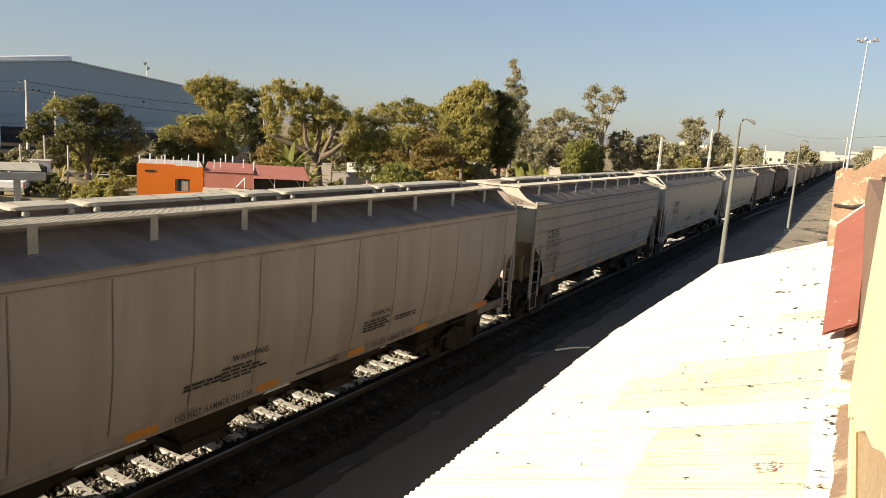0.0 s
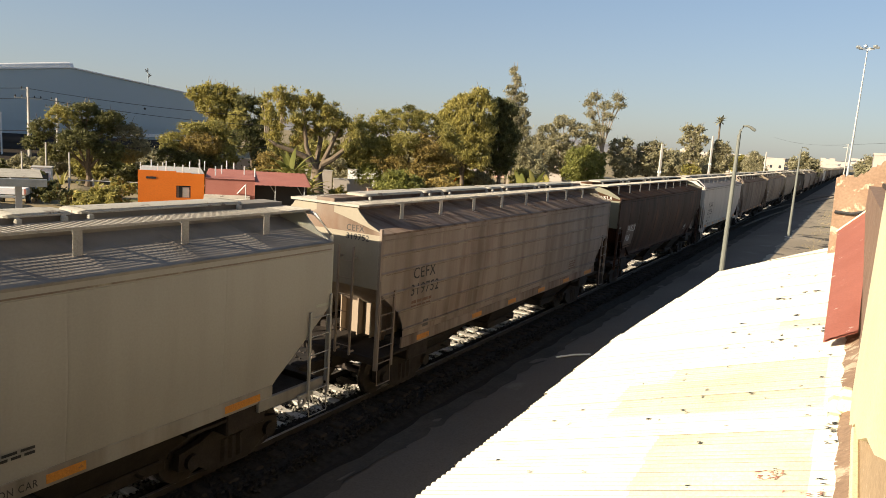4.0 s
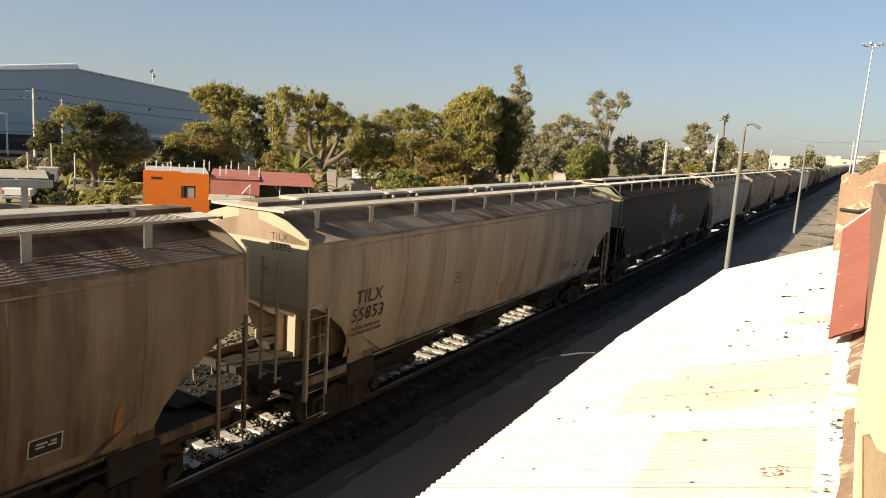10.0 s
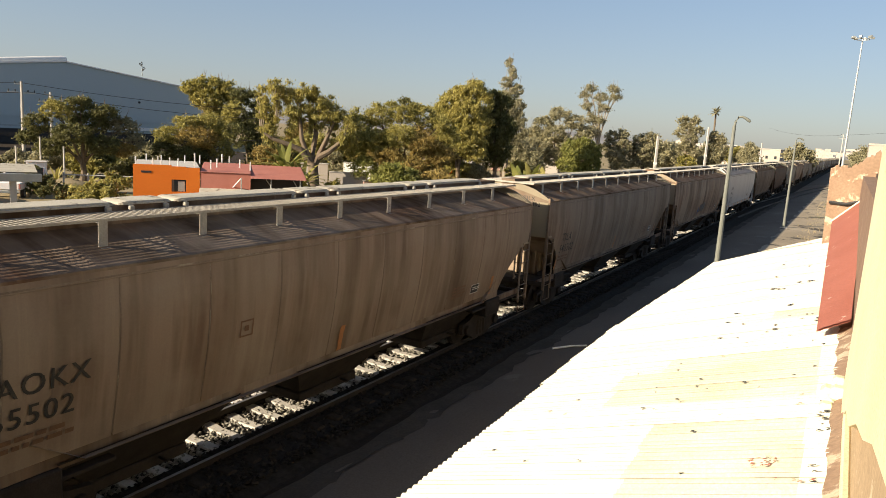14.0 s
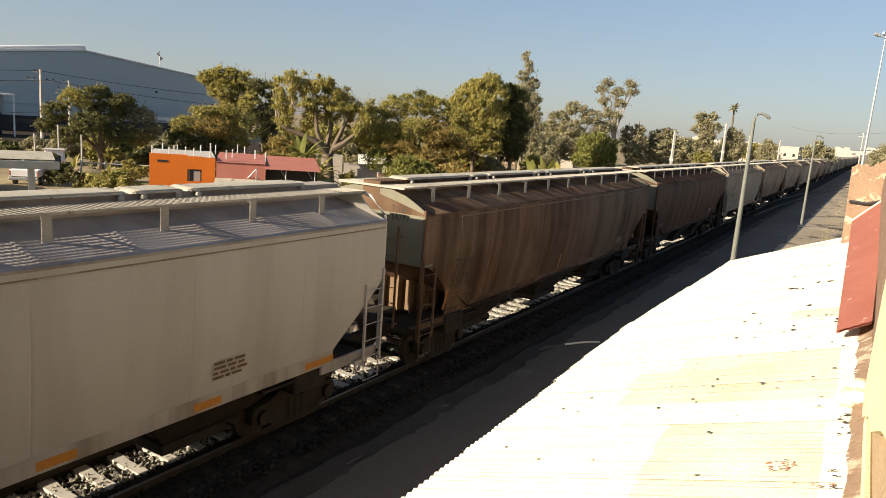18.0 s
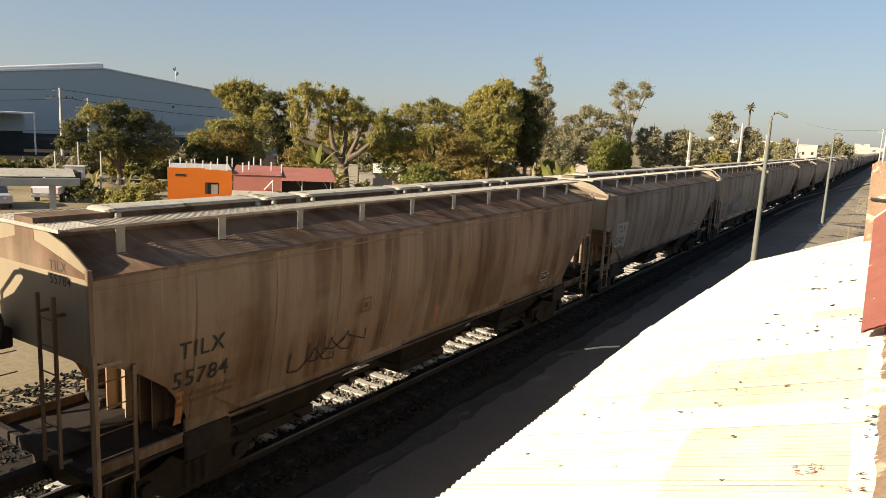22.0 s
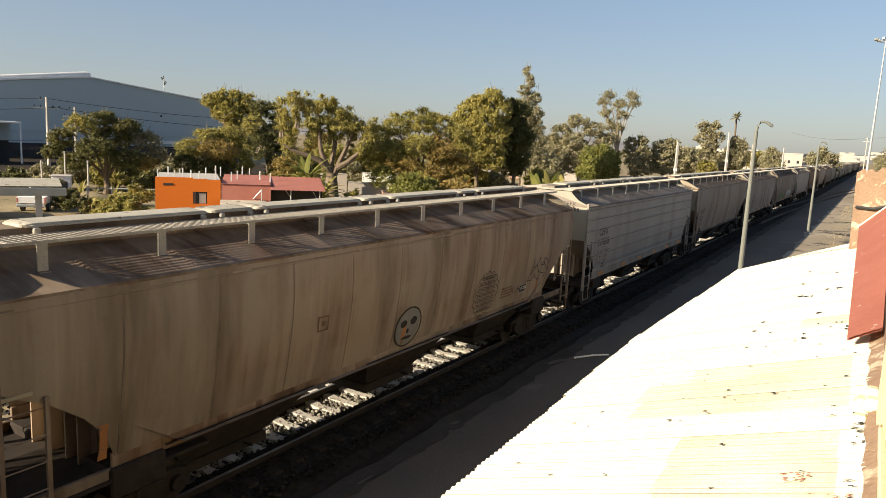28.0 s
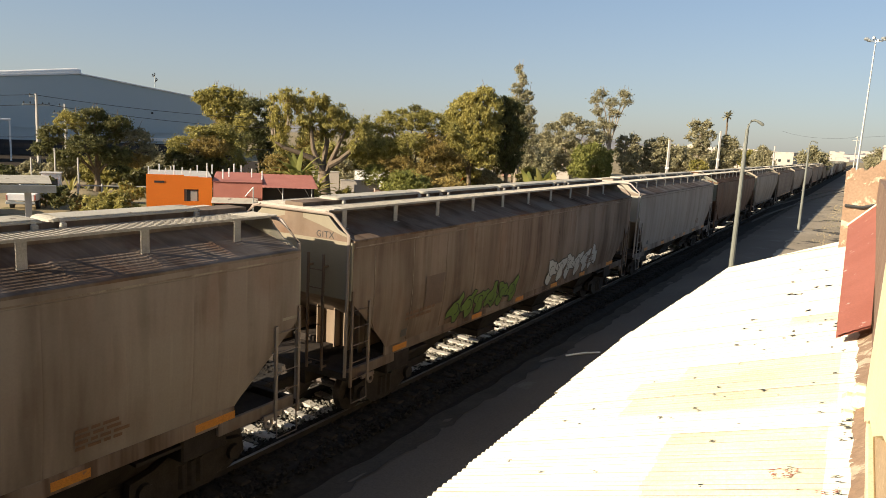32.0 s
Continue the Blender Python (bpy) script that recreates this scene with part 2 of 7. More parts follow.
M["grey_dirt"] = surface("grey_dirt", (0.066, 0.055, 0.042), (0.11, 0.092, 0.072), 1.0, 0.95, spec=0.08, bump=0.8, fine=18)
# pale copy for sunlit stones, dark copy below for shaded ones
M["stone"] = surface("ballast_stone", (0.16, 0.15, 0.125), (0.32, 0.30, 0.25), 4.0, 0.9, island=True, bump=0)
M["dark_stone"] = surface("darkened_ballast_stone", (0.020, 0.017, 0.014), (0.048, 0.041, 0.034), 4.0, 0.95, spec=0.1, island=True, bump=0)
M["tie"] = surface("concrete_tie", (0.44, 0.41, 0.36), (0.56, 0.52, 0.46), 2.0, 0.85, c3=(0.2, 0.17, 0.14), spots=0.64)
M["rail"] = surface("rail_steel", (0.024, 0.018, 0.014), (0.046, 0.034, 0.026), 3.0, 0.7, 0.2)
M["railhead"] = surface("rail_head", (0.22, 0.19, 0.17), (0.3, 0.27, 0.24), 3.0, 0.5, 0.7)
M["white_sheet"] = surface("white_roof_sheet", (0.54, 0.505, 0.39), (0.72, 0.695, 0.585), 0.8, 0.6, c3=(0.5, 0.42, 0.3), spots=0.70, spot_scale=6, bump=0.1)
M["cream_sheet"] = surface("cream_roof_sheet", (0.40, 0.37, 0.265), (0.58, 0.55, 0.43), 0.8, 0.6, c3=(0.35, 0.26, 0.16), spots=0.68, spot_scale=6, bump=0.1)
M["red_sheet"] = surface("red_roof_sheet", (0.33, 0.105, 0.066), (0.42, 0.15, 0.10), 1.2, 0.7, c3=(0.66, 0.56, 0.47), spots=0.645, spot_scale=4, bump=0.25)
M["plaster"] = surface("cream_plaster", (0.74, 0.66, 0.42), (0.8, 0.73, 0.5), 1.0, 0.85, c3=(0.55, 0.45, 0.25), spots=0.68, spot_scale=3)
M["brick"] = surface("bare_brickwork", (0.21, 0.13, 0.087), (0.29, 0.19, 0.13), 2.5, 0.95, bump=0.9, fine=14, c3=(0.34, 0.27, 0.2), spots=0.6, spot_scale=4)
M["tan_render"] = surface("tan_render", (0.40, 0.28, 0.165), (0.50, 0.36, 0.22), 1.6, 0.9, bump=0.6, fine=20, c3=(0.62, 0.5, 0.34), spots=0.6, spot_scale=3)
# dark tone for unseen walls, so they throw little light on the train
M["dark_brick"] = surface("unseen_brickwork", (0.055, 0.040, 0.030), (0.085, 0.062, 0.046), 2.5, 0.95, bump=0.9, fine=14)
M["gable"] = surface("weathered_gable_brick", (0.26, 0.165, 0.105), (0.35, 0.24, 0.16), 1.5, 0.95, bump=1.0, fine=16, c3=(0.56, 0.45, 0.32), spots=0.56, spot_scale=2.4)
M["peeling"] = surface("peeling_brown_wall", (0.30, 0.15, 0.075), (0.36, 0.19, 0.10), 1.0, 0.9, bump=0.6, c3=(0.62, 0.52, 0.4), spots=0.6, spot_scale=1.6)
M["galv"] = surface("galvanised_steel", (0.36, 0.38, 0.37), (0.46, 0.48, 0.46), 2.0, 0.45, 0.5)
M["lamp_green"] = surface("grey_green_pole_paint", (0.145, 0.152, 0.13), (0.19, 0.197, 0.168), 2.0, 0.6)
M["concrete"] = surface("pale_concrete", (0.4, 0.38, 0.34), (0.52, 0.49, 0.44), 1.5, 0.9)
M["orange"] = surface("orange_wall_paint", (0.72, 0.165, 0.012), (0.78, 0.195, 0.016), 0.6, 0.8, c3=(0.5, 0.11, 0.016), spots=0.66)
M["redroof"] = surface("red_corrugated_awning", (0.36, 0.125, 0.09), (0.44, 0.17, 0.125), 1.0, 0.75, c3=(0.5, 0.3, 0.24), spots=0.66)
M["glass"] = surface("dark_window_glass", (0.03, 0.035, 0.04), (0.05, 0.055, 0.06), 1.0, 0.08, bump=0, spec=0.6)
M["warehouse"] = surface("warehouse_cladding", (0.37, 0.44, 0.465), (0.42, 0.485, 0.505), 0.05, 0.6, bump=0.0, stretch=(0.3, 1, 1), shift=False)
M["white"] = surface("white_paint", (0.74, 0.73, 0.7), (0.82, 0.81, 0.78), 1.0, 0.6)
M["car_white"] = surface("white_car_paint", (0.42, 0.42, 0.42), (0.48, 0.48, 0.47), 1.0, 0.35)
M["dark"] = surface("dark_interior", (0.03, 0.03, 0.032), (0.05, 0.048, 0.045), 0.5, 0.9)
M["bark"] = surface("grey_bark", (0.11, 0.082, 0.055), (0.19, 0.145, 0.10), 3.0, 0.95, bump=0.8, fine=12, stretch=(1, 1, 0.3))
M["pale_bark"] = surface("pale_bark", (0.24, 0.2, 0.15), (0.34, 0.285, 0.22), 2.0, 0.9, bump=0.5, fine=10, stretch=(1, 1, 0.3))
M["leaf_dark"] = leafy("dark_green_leaves", (0.085, 0.096, 0.036), (0.20, 0.185, 0.068))
M["leaf_olive"] = leafy("olive_leaves", (0.245, 0.228, 0.062), (0.425, 0.37, 0.117))
M["leaf_autumn"] = leafy("yellowing_leaves", (0.24, 0.188, 0.06), (0.41, 0.30, 0.096))
# eucalyptus colour, also given to far trees in place of haze
M["leaf_grey"] = leafy("grey_and_hazed_leaves", (0.25, 0.235, 0.13), (0.42, 0.38, 0.235))
M["leaf_bright"] = leafy("bright_green_leaves", (0.18, 0.20, 0.05), (0.31, 0.295, 0.085))
M["wire"] = surface("black_cable", (0.03, 0.03, 0.03), (0.05, 0.05, 0.05), 1.0, 0.7, bump=0)
M["leaf_yellow"] = leafy("yellow_green_leaves", (0.29, 0.262, 0.07), (0.45, 0.385, 0.12))
# grey base colour carries the haze of the distance
M["hill"] = surface("hazy_hill", (0.2, 0.195, 0.195), (0.26, 0.25, 0.245), 0.01, 1.0, bump=0, shift=False)
M["house"] = surface("pale_house_wall", (0.37, 0.325, 0.28), (0.48, 0.425, 0.37), 0.3, 0.9)
M["pinkwall"] = surface("pink_house_wall", (0.5, 0.3, 0.24), (0.58, 0.38, 0.3), 0.3, 0.9)


# ---------- mesh tools ----------
class Geo:
    def __init__(self):
        self.v, self.f = [], []

    def quad(self, *pts):
        n = len(self.v)
        self.v += [tuple(p) for p in pts]
        self.f.append(tuple(range(n, n + len(pts))))
        return self

    def box(self, x0, x1, y0, y1, z0, z1, c=0.0):
        """A box; c cuts its edges off at 45 degrees."""
        n = len(self.v)
        if not c:
            self.v += [(x, y, z) for z in (z0, z1) for y in (y0, y1) for x in (x0, x1)]
            self.f += [tuple(n + i for i in q) for q in ((0, 2, 3, 1), (4, 5, 7, 6), (0, 1, 5, 4), (2, 6, 7, 3), (0, 4, 6, 2), (1, 3, 7, 5))]
            return self
        at, lim = {}, ((x0, x1), (y0, y1), (z0, z1))
        for a in (0, 1):
            for b in (0, 1):
                for d in (0, 1):
                    for ax in range(3):
                        p = []
                        for k, s in enumerate((a, b, d)):
                            e = lim[k][s]
                            p.append(e if k == ax else e + (c if s == 0 else -c))
                        at[(a, b, d, ax)] = len(self.v)
                        self.v.append(tuple(p))
        def face(keys, normal):
            pts = [Vector(self.v[at[k]]) for k in keys]
            if (pts[1] - pts[0]).cross(pts[2] - pts[0]).dot(Vector(normal)) < 0:
                keys = keys[::-1]
            self.f.append(tuple(at[k] for k in keys))
        for ax in range(3):
            o = [k for k in range(3) if k != ax]
            for s in (0, 1):
                keys = []
                for p, q in ((0, 0), (1, 0), (1, 1), (0, 1)):
                    k = [0, 0, 0]
                    k[ax], k[o[0]], k[o[1]] = s, p, q
                    keys.append((*k, ax))
                nv = [0, 0, 0]
                nv[ax] = 2 * s - 1
                face(keys, nv)
            for p in (0, 1):
                for q in (0, 1):
                    k0, k1 = [0, 0, 0], [0, 0, 0]
                    k0[o[0]] = k1[o[0]] = p
                    k0[o[1]] = k1[o[1]] = q
                    k0[ax], k1[ax] = 0, 1
                    nv = [0, 0, 0]
                    nv[o[0]], nv[o[1]] = 2 * p - 1, 2 * q - 1
                    face([(*k0, o[0]), (*k1, o[0]), (*k1, o[1]), (*k0, o[1])], nv)
        for a in (0, 1):
            for b in (0, 1):
                for d in (0, 1):
                    face([(a, b, d, 0), (a, b, d, 1), (a, b, d, 2)], (2 * a - 1, 2 * b - 1, 2 * d - 1))
        return self

    def tube(self, pts, radii, n=6, caps=True):
        pts = [Vector(p) for p in pts]
        if not isinstance(radii, (list, tuple)):
            radii = [radii] * len(pts)
        rings = []
        for i, p in enumerate(pts):
            way = (pts[min(i + 1, len(pts) - 1)] - pts[max(i - 1, 0)]).normalized()
            side = way.cross(Vector((0, 0, 1)) if abs(way.z) < 0.9 else Vector((1, 0, 0))).normalized()
            up = side.cross(way)
            rings.append(len(self.v))
            for k in range(n):
                a = 2 * math.pi * k / n
                self.v.append(tuple(p + (side * math.cos(a) + up * math.sin(a)) * radii[i]))
        for i in range(len(pts) - 1):
            for k in range(n):
                self.f.append((rings[i] + k, rings[i] + (k + 1) % n, rings[i + 1] + (k + 1) % n, rings[i + 1] + k))
        if caps:
            self.f += [tuple(rings[0] + k for k in range(n))[::-1], tuple(rings[-1] + k for k in range(n))]
        return self

    def extrude(self, outline, axis, a, b):
        """A flat outline (pairs) pushed from a to b along the axis 'x', 'y' or 'z'."""
        n, k = len(self.v), len(outline)
        put = {"x": lambda p, h: (h, p[0], p[1]), "y": lambda p, h: (p[0], h, p[1]), "z": lambda p, h: (p[0], p[1], h)}[axis]
        self.v += [put(p, a) for p in outline] + [put(p, b) for p in outline]
        self.f += [tuple(n + i for i in range(k)), tuple(n + k + i for i in range(k))[::-1]]
        self.f += [(n + i, n + k + i, n + k + (i + 1) % k, n + (i + 1) % k) for i in range(k)]
        return self

    def grid(self, rows):
        """Rows of points, all of one length, joined into a sheet."""
        n, w = len(self.v), len(rows[0])
        for r in rows:
            self.v += [tuple(p) for p in r]
        self.f += [(n + i * w + j, n + i * w + j + 1, n + (i + 1) * w + j + 1, n + (i + 1) * w + j) for i in range(len(rows) - 1) for j in range(w - 1)]
        return self

    def mesh(self, name, mat, smooth=True, angle=32):
        me = bpy.data.meshes.new(name)
        me.from_pydata(self.v, [], self.f)
        bm = bmesh.new()
        bm.from_mesh(me)
        bmesh.ops.recalc_face_normals(bm, faces=bm.faces)
        bm.to_mesh(me)
        bm.free()
        me.materials.append(mat)
        if smooth:
            me.shade_smooth()
            me.set_sharp_from_angle(angle=radians(angle))
        return me


MESHES = {}


def shared(key, mat, build, smooth=True):
    """The mesh under that key, built once."""
    if key not in MESHES:
        g = Geo()
        build(g)
        MESHES[key] = g.mesh(key.split("|")[0], mat, smooth)
    return MESHES[key]


def part(name, data, material, parent, label="", at=(0, 0, 0), turn=(0, 0, 0), kind=""):
    """One mesh object under a thing or a part."""
    me = data.mesh(name, material) if isinstance(data, Geo) else data
    ob = new(name, me)
    ob.parent = parent
    ob.location = at
    ob.rotation_euler = [radians(a) for a in turn]
    return tagged(ob, label, kind=kind)


def thing(name, label, category, at=(0, 0, 0), turn=0.0, group="", kind=""):
    ob = new(name)
    ob.location, ob.rotation_euler = at, (0, 0, radians(turn))
    return tagged(ob, label, category, group, kind)


def solid(name, data, material, label, category="", at=(0, 0, 0), turn=0.0, group="", kind=""):
    me = data.mesh(name, material) if isinstance(data, Geo) else data
    ob = new(name, me)
    ob.location, ob.rotation_euler = at, (0, 0, radians(turn))
    return tagged(ob, label, category, group, kind)


# ---------- lettering ----------
WORDS = {}


def letter_shapes(texts):
    """Flat outlines of all the words, as vertices and faces of height about 0.7 for size 1."""
    made = []
    for word in texts:
        cu = bpy.data.curves.new("word", "FONT")
        cu.body, cu.size, cu.resolution_u = word, 1.0, 3
        cu.space_character = 1.12
        cu.offset = 0.005
        made.append((word, new("word", cu)))
    bpy.context.view_layer.update()
    graph = bpy.context.evaluated_depsgraph_get()
    for word, ob in made:
        me = ob.evaluated_get(graph).to_mesh()
        WORDS[word] = ([(v.co.x, v.co.y) for v in me.vertices], [tuple(p.vertices) for p in me.polygons])
        ob.evaluated_get(graph).to_mesh_clear()
    for word, ob in made:
        cu = ob.data
        bpy.data.objects.remove(ob)
        bpy.data.curves.remove(cu)


# ---------- the grain train ----------
XT, RAIL = -10.05, 0.30          # track centre, height of the rail head
EAVE, SILL = 4.30, 1.57

# near end along the track at 0 s, length over couplers, form, paint, rust, marks, number, extra
TRAIN = [
    (-18.6, 19.5, "round", (0.40, 0.36, 0.30), 0.3, "", "", ""),
    (0.9, 19.4, "stake", (0.43, 0.415, 0.385), 0.16, "", "", "warn"),
    (20.3, 17.2, "ridged", (0.43, 0.415, 0.375), 0.12, "CEFX", "319654", "load"),
    (37.5, 19.3, "slant", (0.45, 0.455, 0.41), 0.06, "ADMX", "560025", "load warn"),
    (56.8, 19.9, "slant", (0.45, 0.455, 0.41), 0.06, "ADMX", "560028", "load warn"),
    (76.8, 17.3, "ridged", (0.38, 0.34, 0.29), 0.35, "CEFX", "319752", ""),
    (94.1, 19.1, "round", (0.072, 0.038, 0.026), 0.75, "WKLX", "908", "pale rusty"),
    (113.2, 17.8, "slant", (0.62, 0.61, 0.56), 0.12, "SOXX", "532054", "load"),
    (131.0, 19.0, "slant", (0.30, 0.25, 0.20), 0.6, "CEFX", "71074", "square"),
    (150.0, 22.2, "round", (0.36, 0.30, 0.23), 0.55, "MWCX", "480356", "panel"),
    (172.2, 19.4, "round", (0.46, 0.41, 0.32), 0.32, "TILX", "55853", ""),
    (191.6, 20.6, "slant", (0.032, 0.028, 0.024), 0.35, "", "", "diamond closed"),
    (212.2, 18.7, "slant", (0.38, 0.35, 0.30), 0.3, "AOKX", "854152", ""),
    (230.9, 19.0, "round", (0.36, 0.31, 0.25), 0.4, "AOKX", "65502", ""),
    (249.9, 19.2, "round", (0.33, 0.28, 0.22), 0.5, "TILX", "540302", ""),
    (269.1, 19.7, "round", (0.36, 0.29, 0.22), 0.75, "", "", "spray_blue rusty"),
    (288.8, 18.5, "slant", (0.64, 0.63, 0.60), 0.1, "WFRX", "454110", "load"),
    (307.3, 20.1, "round", (0.22, 0.16, 0.11), 0.65, "TILX", "55797", ""),
    (327.4, 19.0, "round", (0.105, 0.055, 0.034), 0.8, "NRLX", "5971", "rusty"),
    (346.4, 18.7, "slant", (0.40, 0.36, 0.29), 0.3, "AOKX", "854339", "scrawl square"),
    (365.1, 19.3, "round", (0.36, 0.29, 0.22), 0.6, "TILX", "55784", "scrawl"),
    (384.4, 19.5, "round", (0.38, 0.33, 0.26), 0.5, "TILX", "55401", "patch"),
    (403.9, 18.3, "slant", (0.37, 0.33, 0.265), 0.4, "CEFX", "10822", "spray_white chalk closed"),
    (422.2, 22.2, "round", (0.38, 0.33, 0.27), 0.62, "TILX", "650201", "scrawl hammer"),
    (444.4, 19.4, "round", (0.38, 0.32, 0.25), 0.5, "TILX", "55552", ""),
    (463.8, 19.5, "round", (0.40, 0.35, 0.28), 0.45, "", "", "tags"),
    (483.3, 17.5, "ridged", (0.43, 0.415, 0.375), 0.14, "CEFX", "319808", "load"),
    (500.8, 19.0, "round", (0.36, 0.315, 0.26), 0.35, "AOKX", "65522", ""),
    (519.8, 17.6, "slant", (0.335, 0.305, 0.268), 0.4, "CBFX", "490585", ""),
    (537.4, 20.4, "stake", (0.29, 0.25, 0.205), 0.5, "GITX", "", "spray_green endonly"),
    (557.8, 18.6, "slant", (0.42, 0.40, 0.36), 0.3, "", "", ""),
]
rnd = random.Random(5)
far_at = 576.4
for k in range(17):
    ln = rnd.choice((17.4, 18.6, 19.3, 19.5))
    tone = rnd.choice(((0.40, 0.36, 0.30), (0.30, 0.25, 0.2), (0.2, 0.13, 0.09), (0.45, 0.43, 0.39), (0.34, 0.29, 0.23)))
    TRAIN.append((far_at, ln, rnd.choice(("round", "round", "slant", "ridged")), tone, rnd.uniform(0.2, 0.6), "", "", ""))
    far_at += ln

# where the marks stand on each side: along the car, height of mark and number, letter size
MARKS = {"480356": (1.34, 2.78, 2.40, 0.32), "454110": (1.80, 3.05, 2.62, 0.36), "10822": (1.50, 2.57, 2.15, 0.32), "854152": (1.92, 3.11, 2.56, 0.50), "854339": (1.60, 3.11, 2.58, 0.51),
         "532054": (1.84, 2.94, 2.45, 0.50), "490585": (2.02, 2.80, 2.40, 0.42), "65522": (1.44, 2.84, 2.39, 0.37), "55853": (1.45, 2.92, 2.54, 0.41), "55401": (1.46, 2.84, 2.39, 0.40),
         "55784": (1.30, 2.87, 2.41, 0.38), "650201": (1.60, 2.78, 2.33, 0.33), "560025": (2.27, 3.12, 2.72, 0.43), "560028": (2.27, 3.12, 2.72, 0.43), "319654": (1.08, 3.15, 2.81, 0.39),
         "319808": (1.27, 3.17, 2.78, 0.38)}
LOAD = ["LD LMT", "LT WT", "CU FT", "WARNING", "DO NOT HAMMER ON CAR", "224500", "61500", "5489"]
letter_shapes(sorted({w for c in TRAIN for w in (c[5], c[6]) if w} | set(LOAD)))

GAP = 1.54  # between the end plates of two coupled cars


def side_x(form, z):
    """Half width of the body at a height."""
    up = max(0.0, z - SILL)
    tuck, reach, full = {"round": (0.30, 2.25, 1.62), "stake": (0.20, 1.6, 1.60), "slant": (0.14, 1.9, 1.60), "ridged": (0.10, 1.6, 1.60)}[form]
    lean = 0.05 * max(0.0, (z - 3.5) / 0.8) ** 1.5 if form == "round" else 0.0
    return full - tuck * (1.0 - math.sin(min(1.0, up / reach) * math.pi / 2)) - lean


def cut_y(form, z):
    """How far in from its end the side sheet starts, by height."""
    if form == "round":
        pts = ((1.57, 1.66), (1.75, 1.6), (2.1, 1.45), (2.5, 1.12), (2.9, 0.58), (3.1, 0.15), (3.2, 0.0), (9, 0.0))
    elif form == "ridged":
        pts = ((1.57, 1.15), (2.2, 1.0), (2.5, 0.72), (2.8, 0.3), (3.0, 0.0), (9, 0.0))
    else:
        pts = ((1.57, 1.5), (1.8, 1.42), (3.05, 0.0), (9, 0.0))
    return float(np.interp(z, [p[0] for p in pts], [p[1] for p in pts]))


def body_shell(g, form, ln):
    zs = [SILL, 1.66, 1.75, 1.9, 2.1, 2.3, 2.5, 2.7, 2.9, 3.05, 3.2, 3.6, 3.9, 4.14, 4.15, 4.29, EAVE]
    if form == "ridged":
        zs = sorted(set(zs) | {h + d for h in (2.0, 2.48, 2.96, 3.44, 3.84) for d in (-0.03, -0.012, 0.012, 0.03)})
    seams = []
    if form != "ridged":
        n = {"round": 11, "slant": 7, "stake": 13}[form]
        seams = [ln * (i + 0.5) / n if form == "stake" else ln * i / n for i in range(0 if form == "stake" else 1, n)]
    ys = [0.0, 1.0, ln - 1.0, ln]
    for s in seams:
        ys += [s - 0.05, s - 0.018, s, s + 0.018, s + 0.05]
    ys = sorted(y for y in ys if 0 <= y <= ln)
    depth = {"round": 0.012, "slant": 0.006, "stake": 0.016, "ridged": 0}[form]
    for side in (1, -1):
        rows = []
        for z in zs:
            lo = cut_y(form, z)
            row = []
            for y in ys:
                yy = min(max(y, lo), ln - lo)
                x = side_x(form, z)
                if any(abs(y - s) < 0.004 for s in seams) and z < 4.14:
                    x -= depth
                if form == "round" and seams:
                    u = (y * 11 / ln) % 1.0
                    x += 0.014 * math.sin(math.pi * u) * min(1, max(0, (z - 1.8)))
                if z >= 4.15 and z < EAVE:
                    x += 0.016
                if form == "ridged" and any(abs(z - h) < 0.02 for h in (2.0, 2.48, 2.96, 3.44, 3.84)):
                    x += 0.035
                row.append((side * x, yy, z))
            rows.append(row)
        g.grid(rows)
    # underside and the hopper slope sheets between the sides
    for y0, y1 in ((0.35, 2.7), (ln - 0.35, ln - 2.7)):
        x = 1.44
        g.quad((-x, y0, 3.12), (x, y0, 3.12), (x, y1, 1.62), (-x, y1, 1.62))
    g.quad((-1.46, 2.7, 1.62), (1.46, 2.7, 1.62), (1.46, ln - 2.7, 1.62), (-1.46, ln - 2.7, 1.62))


def roof_shell(g, form, ln):
    """The roof sheet with a shallow rib at every carline."""
    prof = [(side_x(form, EAVE) + 0.03, EAVE - 0.03), (side_x(form, EAVE) + 0.03, EAVE + 0.012), (1.3, 4.385), (0.95, 4.48), (0.6, 4.57), (0.25, 4.65), (0.25, 4.948)]
    prof = prof + [(-x, z) for x, z in prof[::-1]]
    ys = [0.0]
    n = 12
    for i in range(1, n):
        c = ln * i / n
        ys += [c - 0.05, c - 0.03, c + 0.03, c + 0.05]
    ys.append(ln)
    rows = []
    for i, y in enumerate(ys):
        lift = (0.0 if form == "stake" else 0.008) if 0 < i < len(ys) - 1 and (i - 1) % 4 in (1, 2) else 0.0
        rows.append([(x, y, z + (lift if 2 <= k <= 4 or 9 <= k <= 11 else 0)) for k, (x, z) in enumerate(prof)])
    g.grid(rows)
    for y in (0.0, ln):
        g.quad(*[(x, y, z) for x, z in prof])


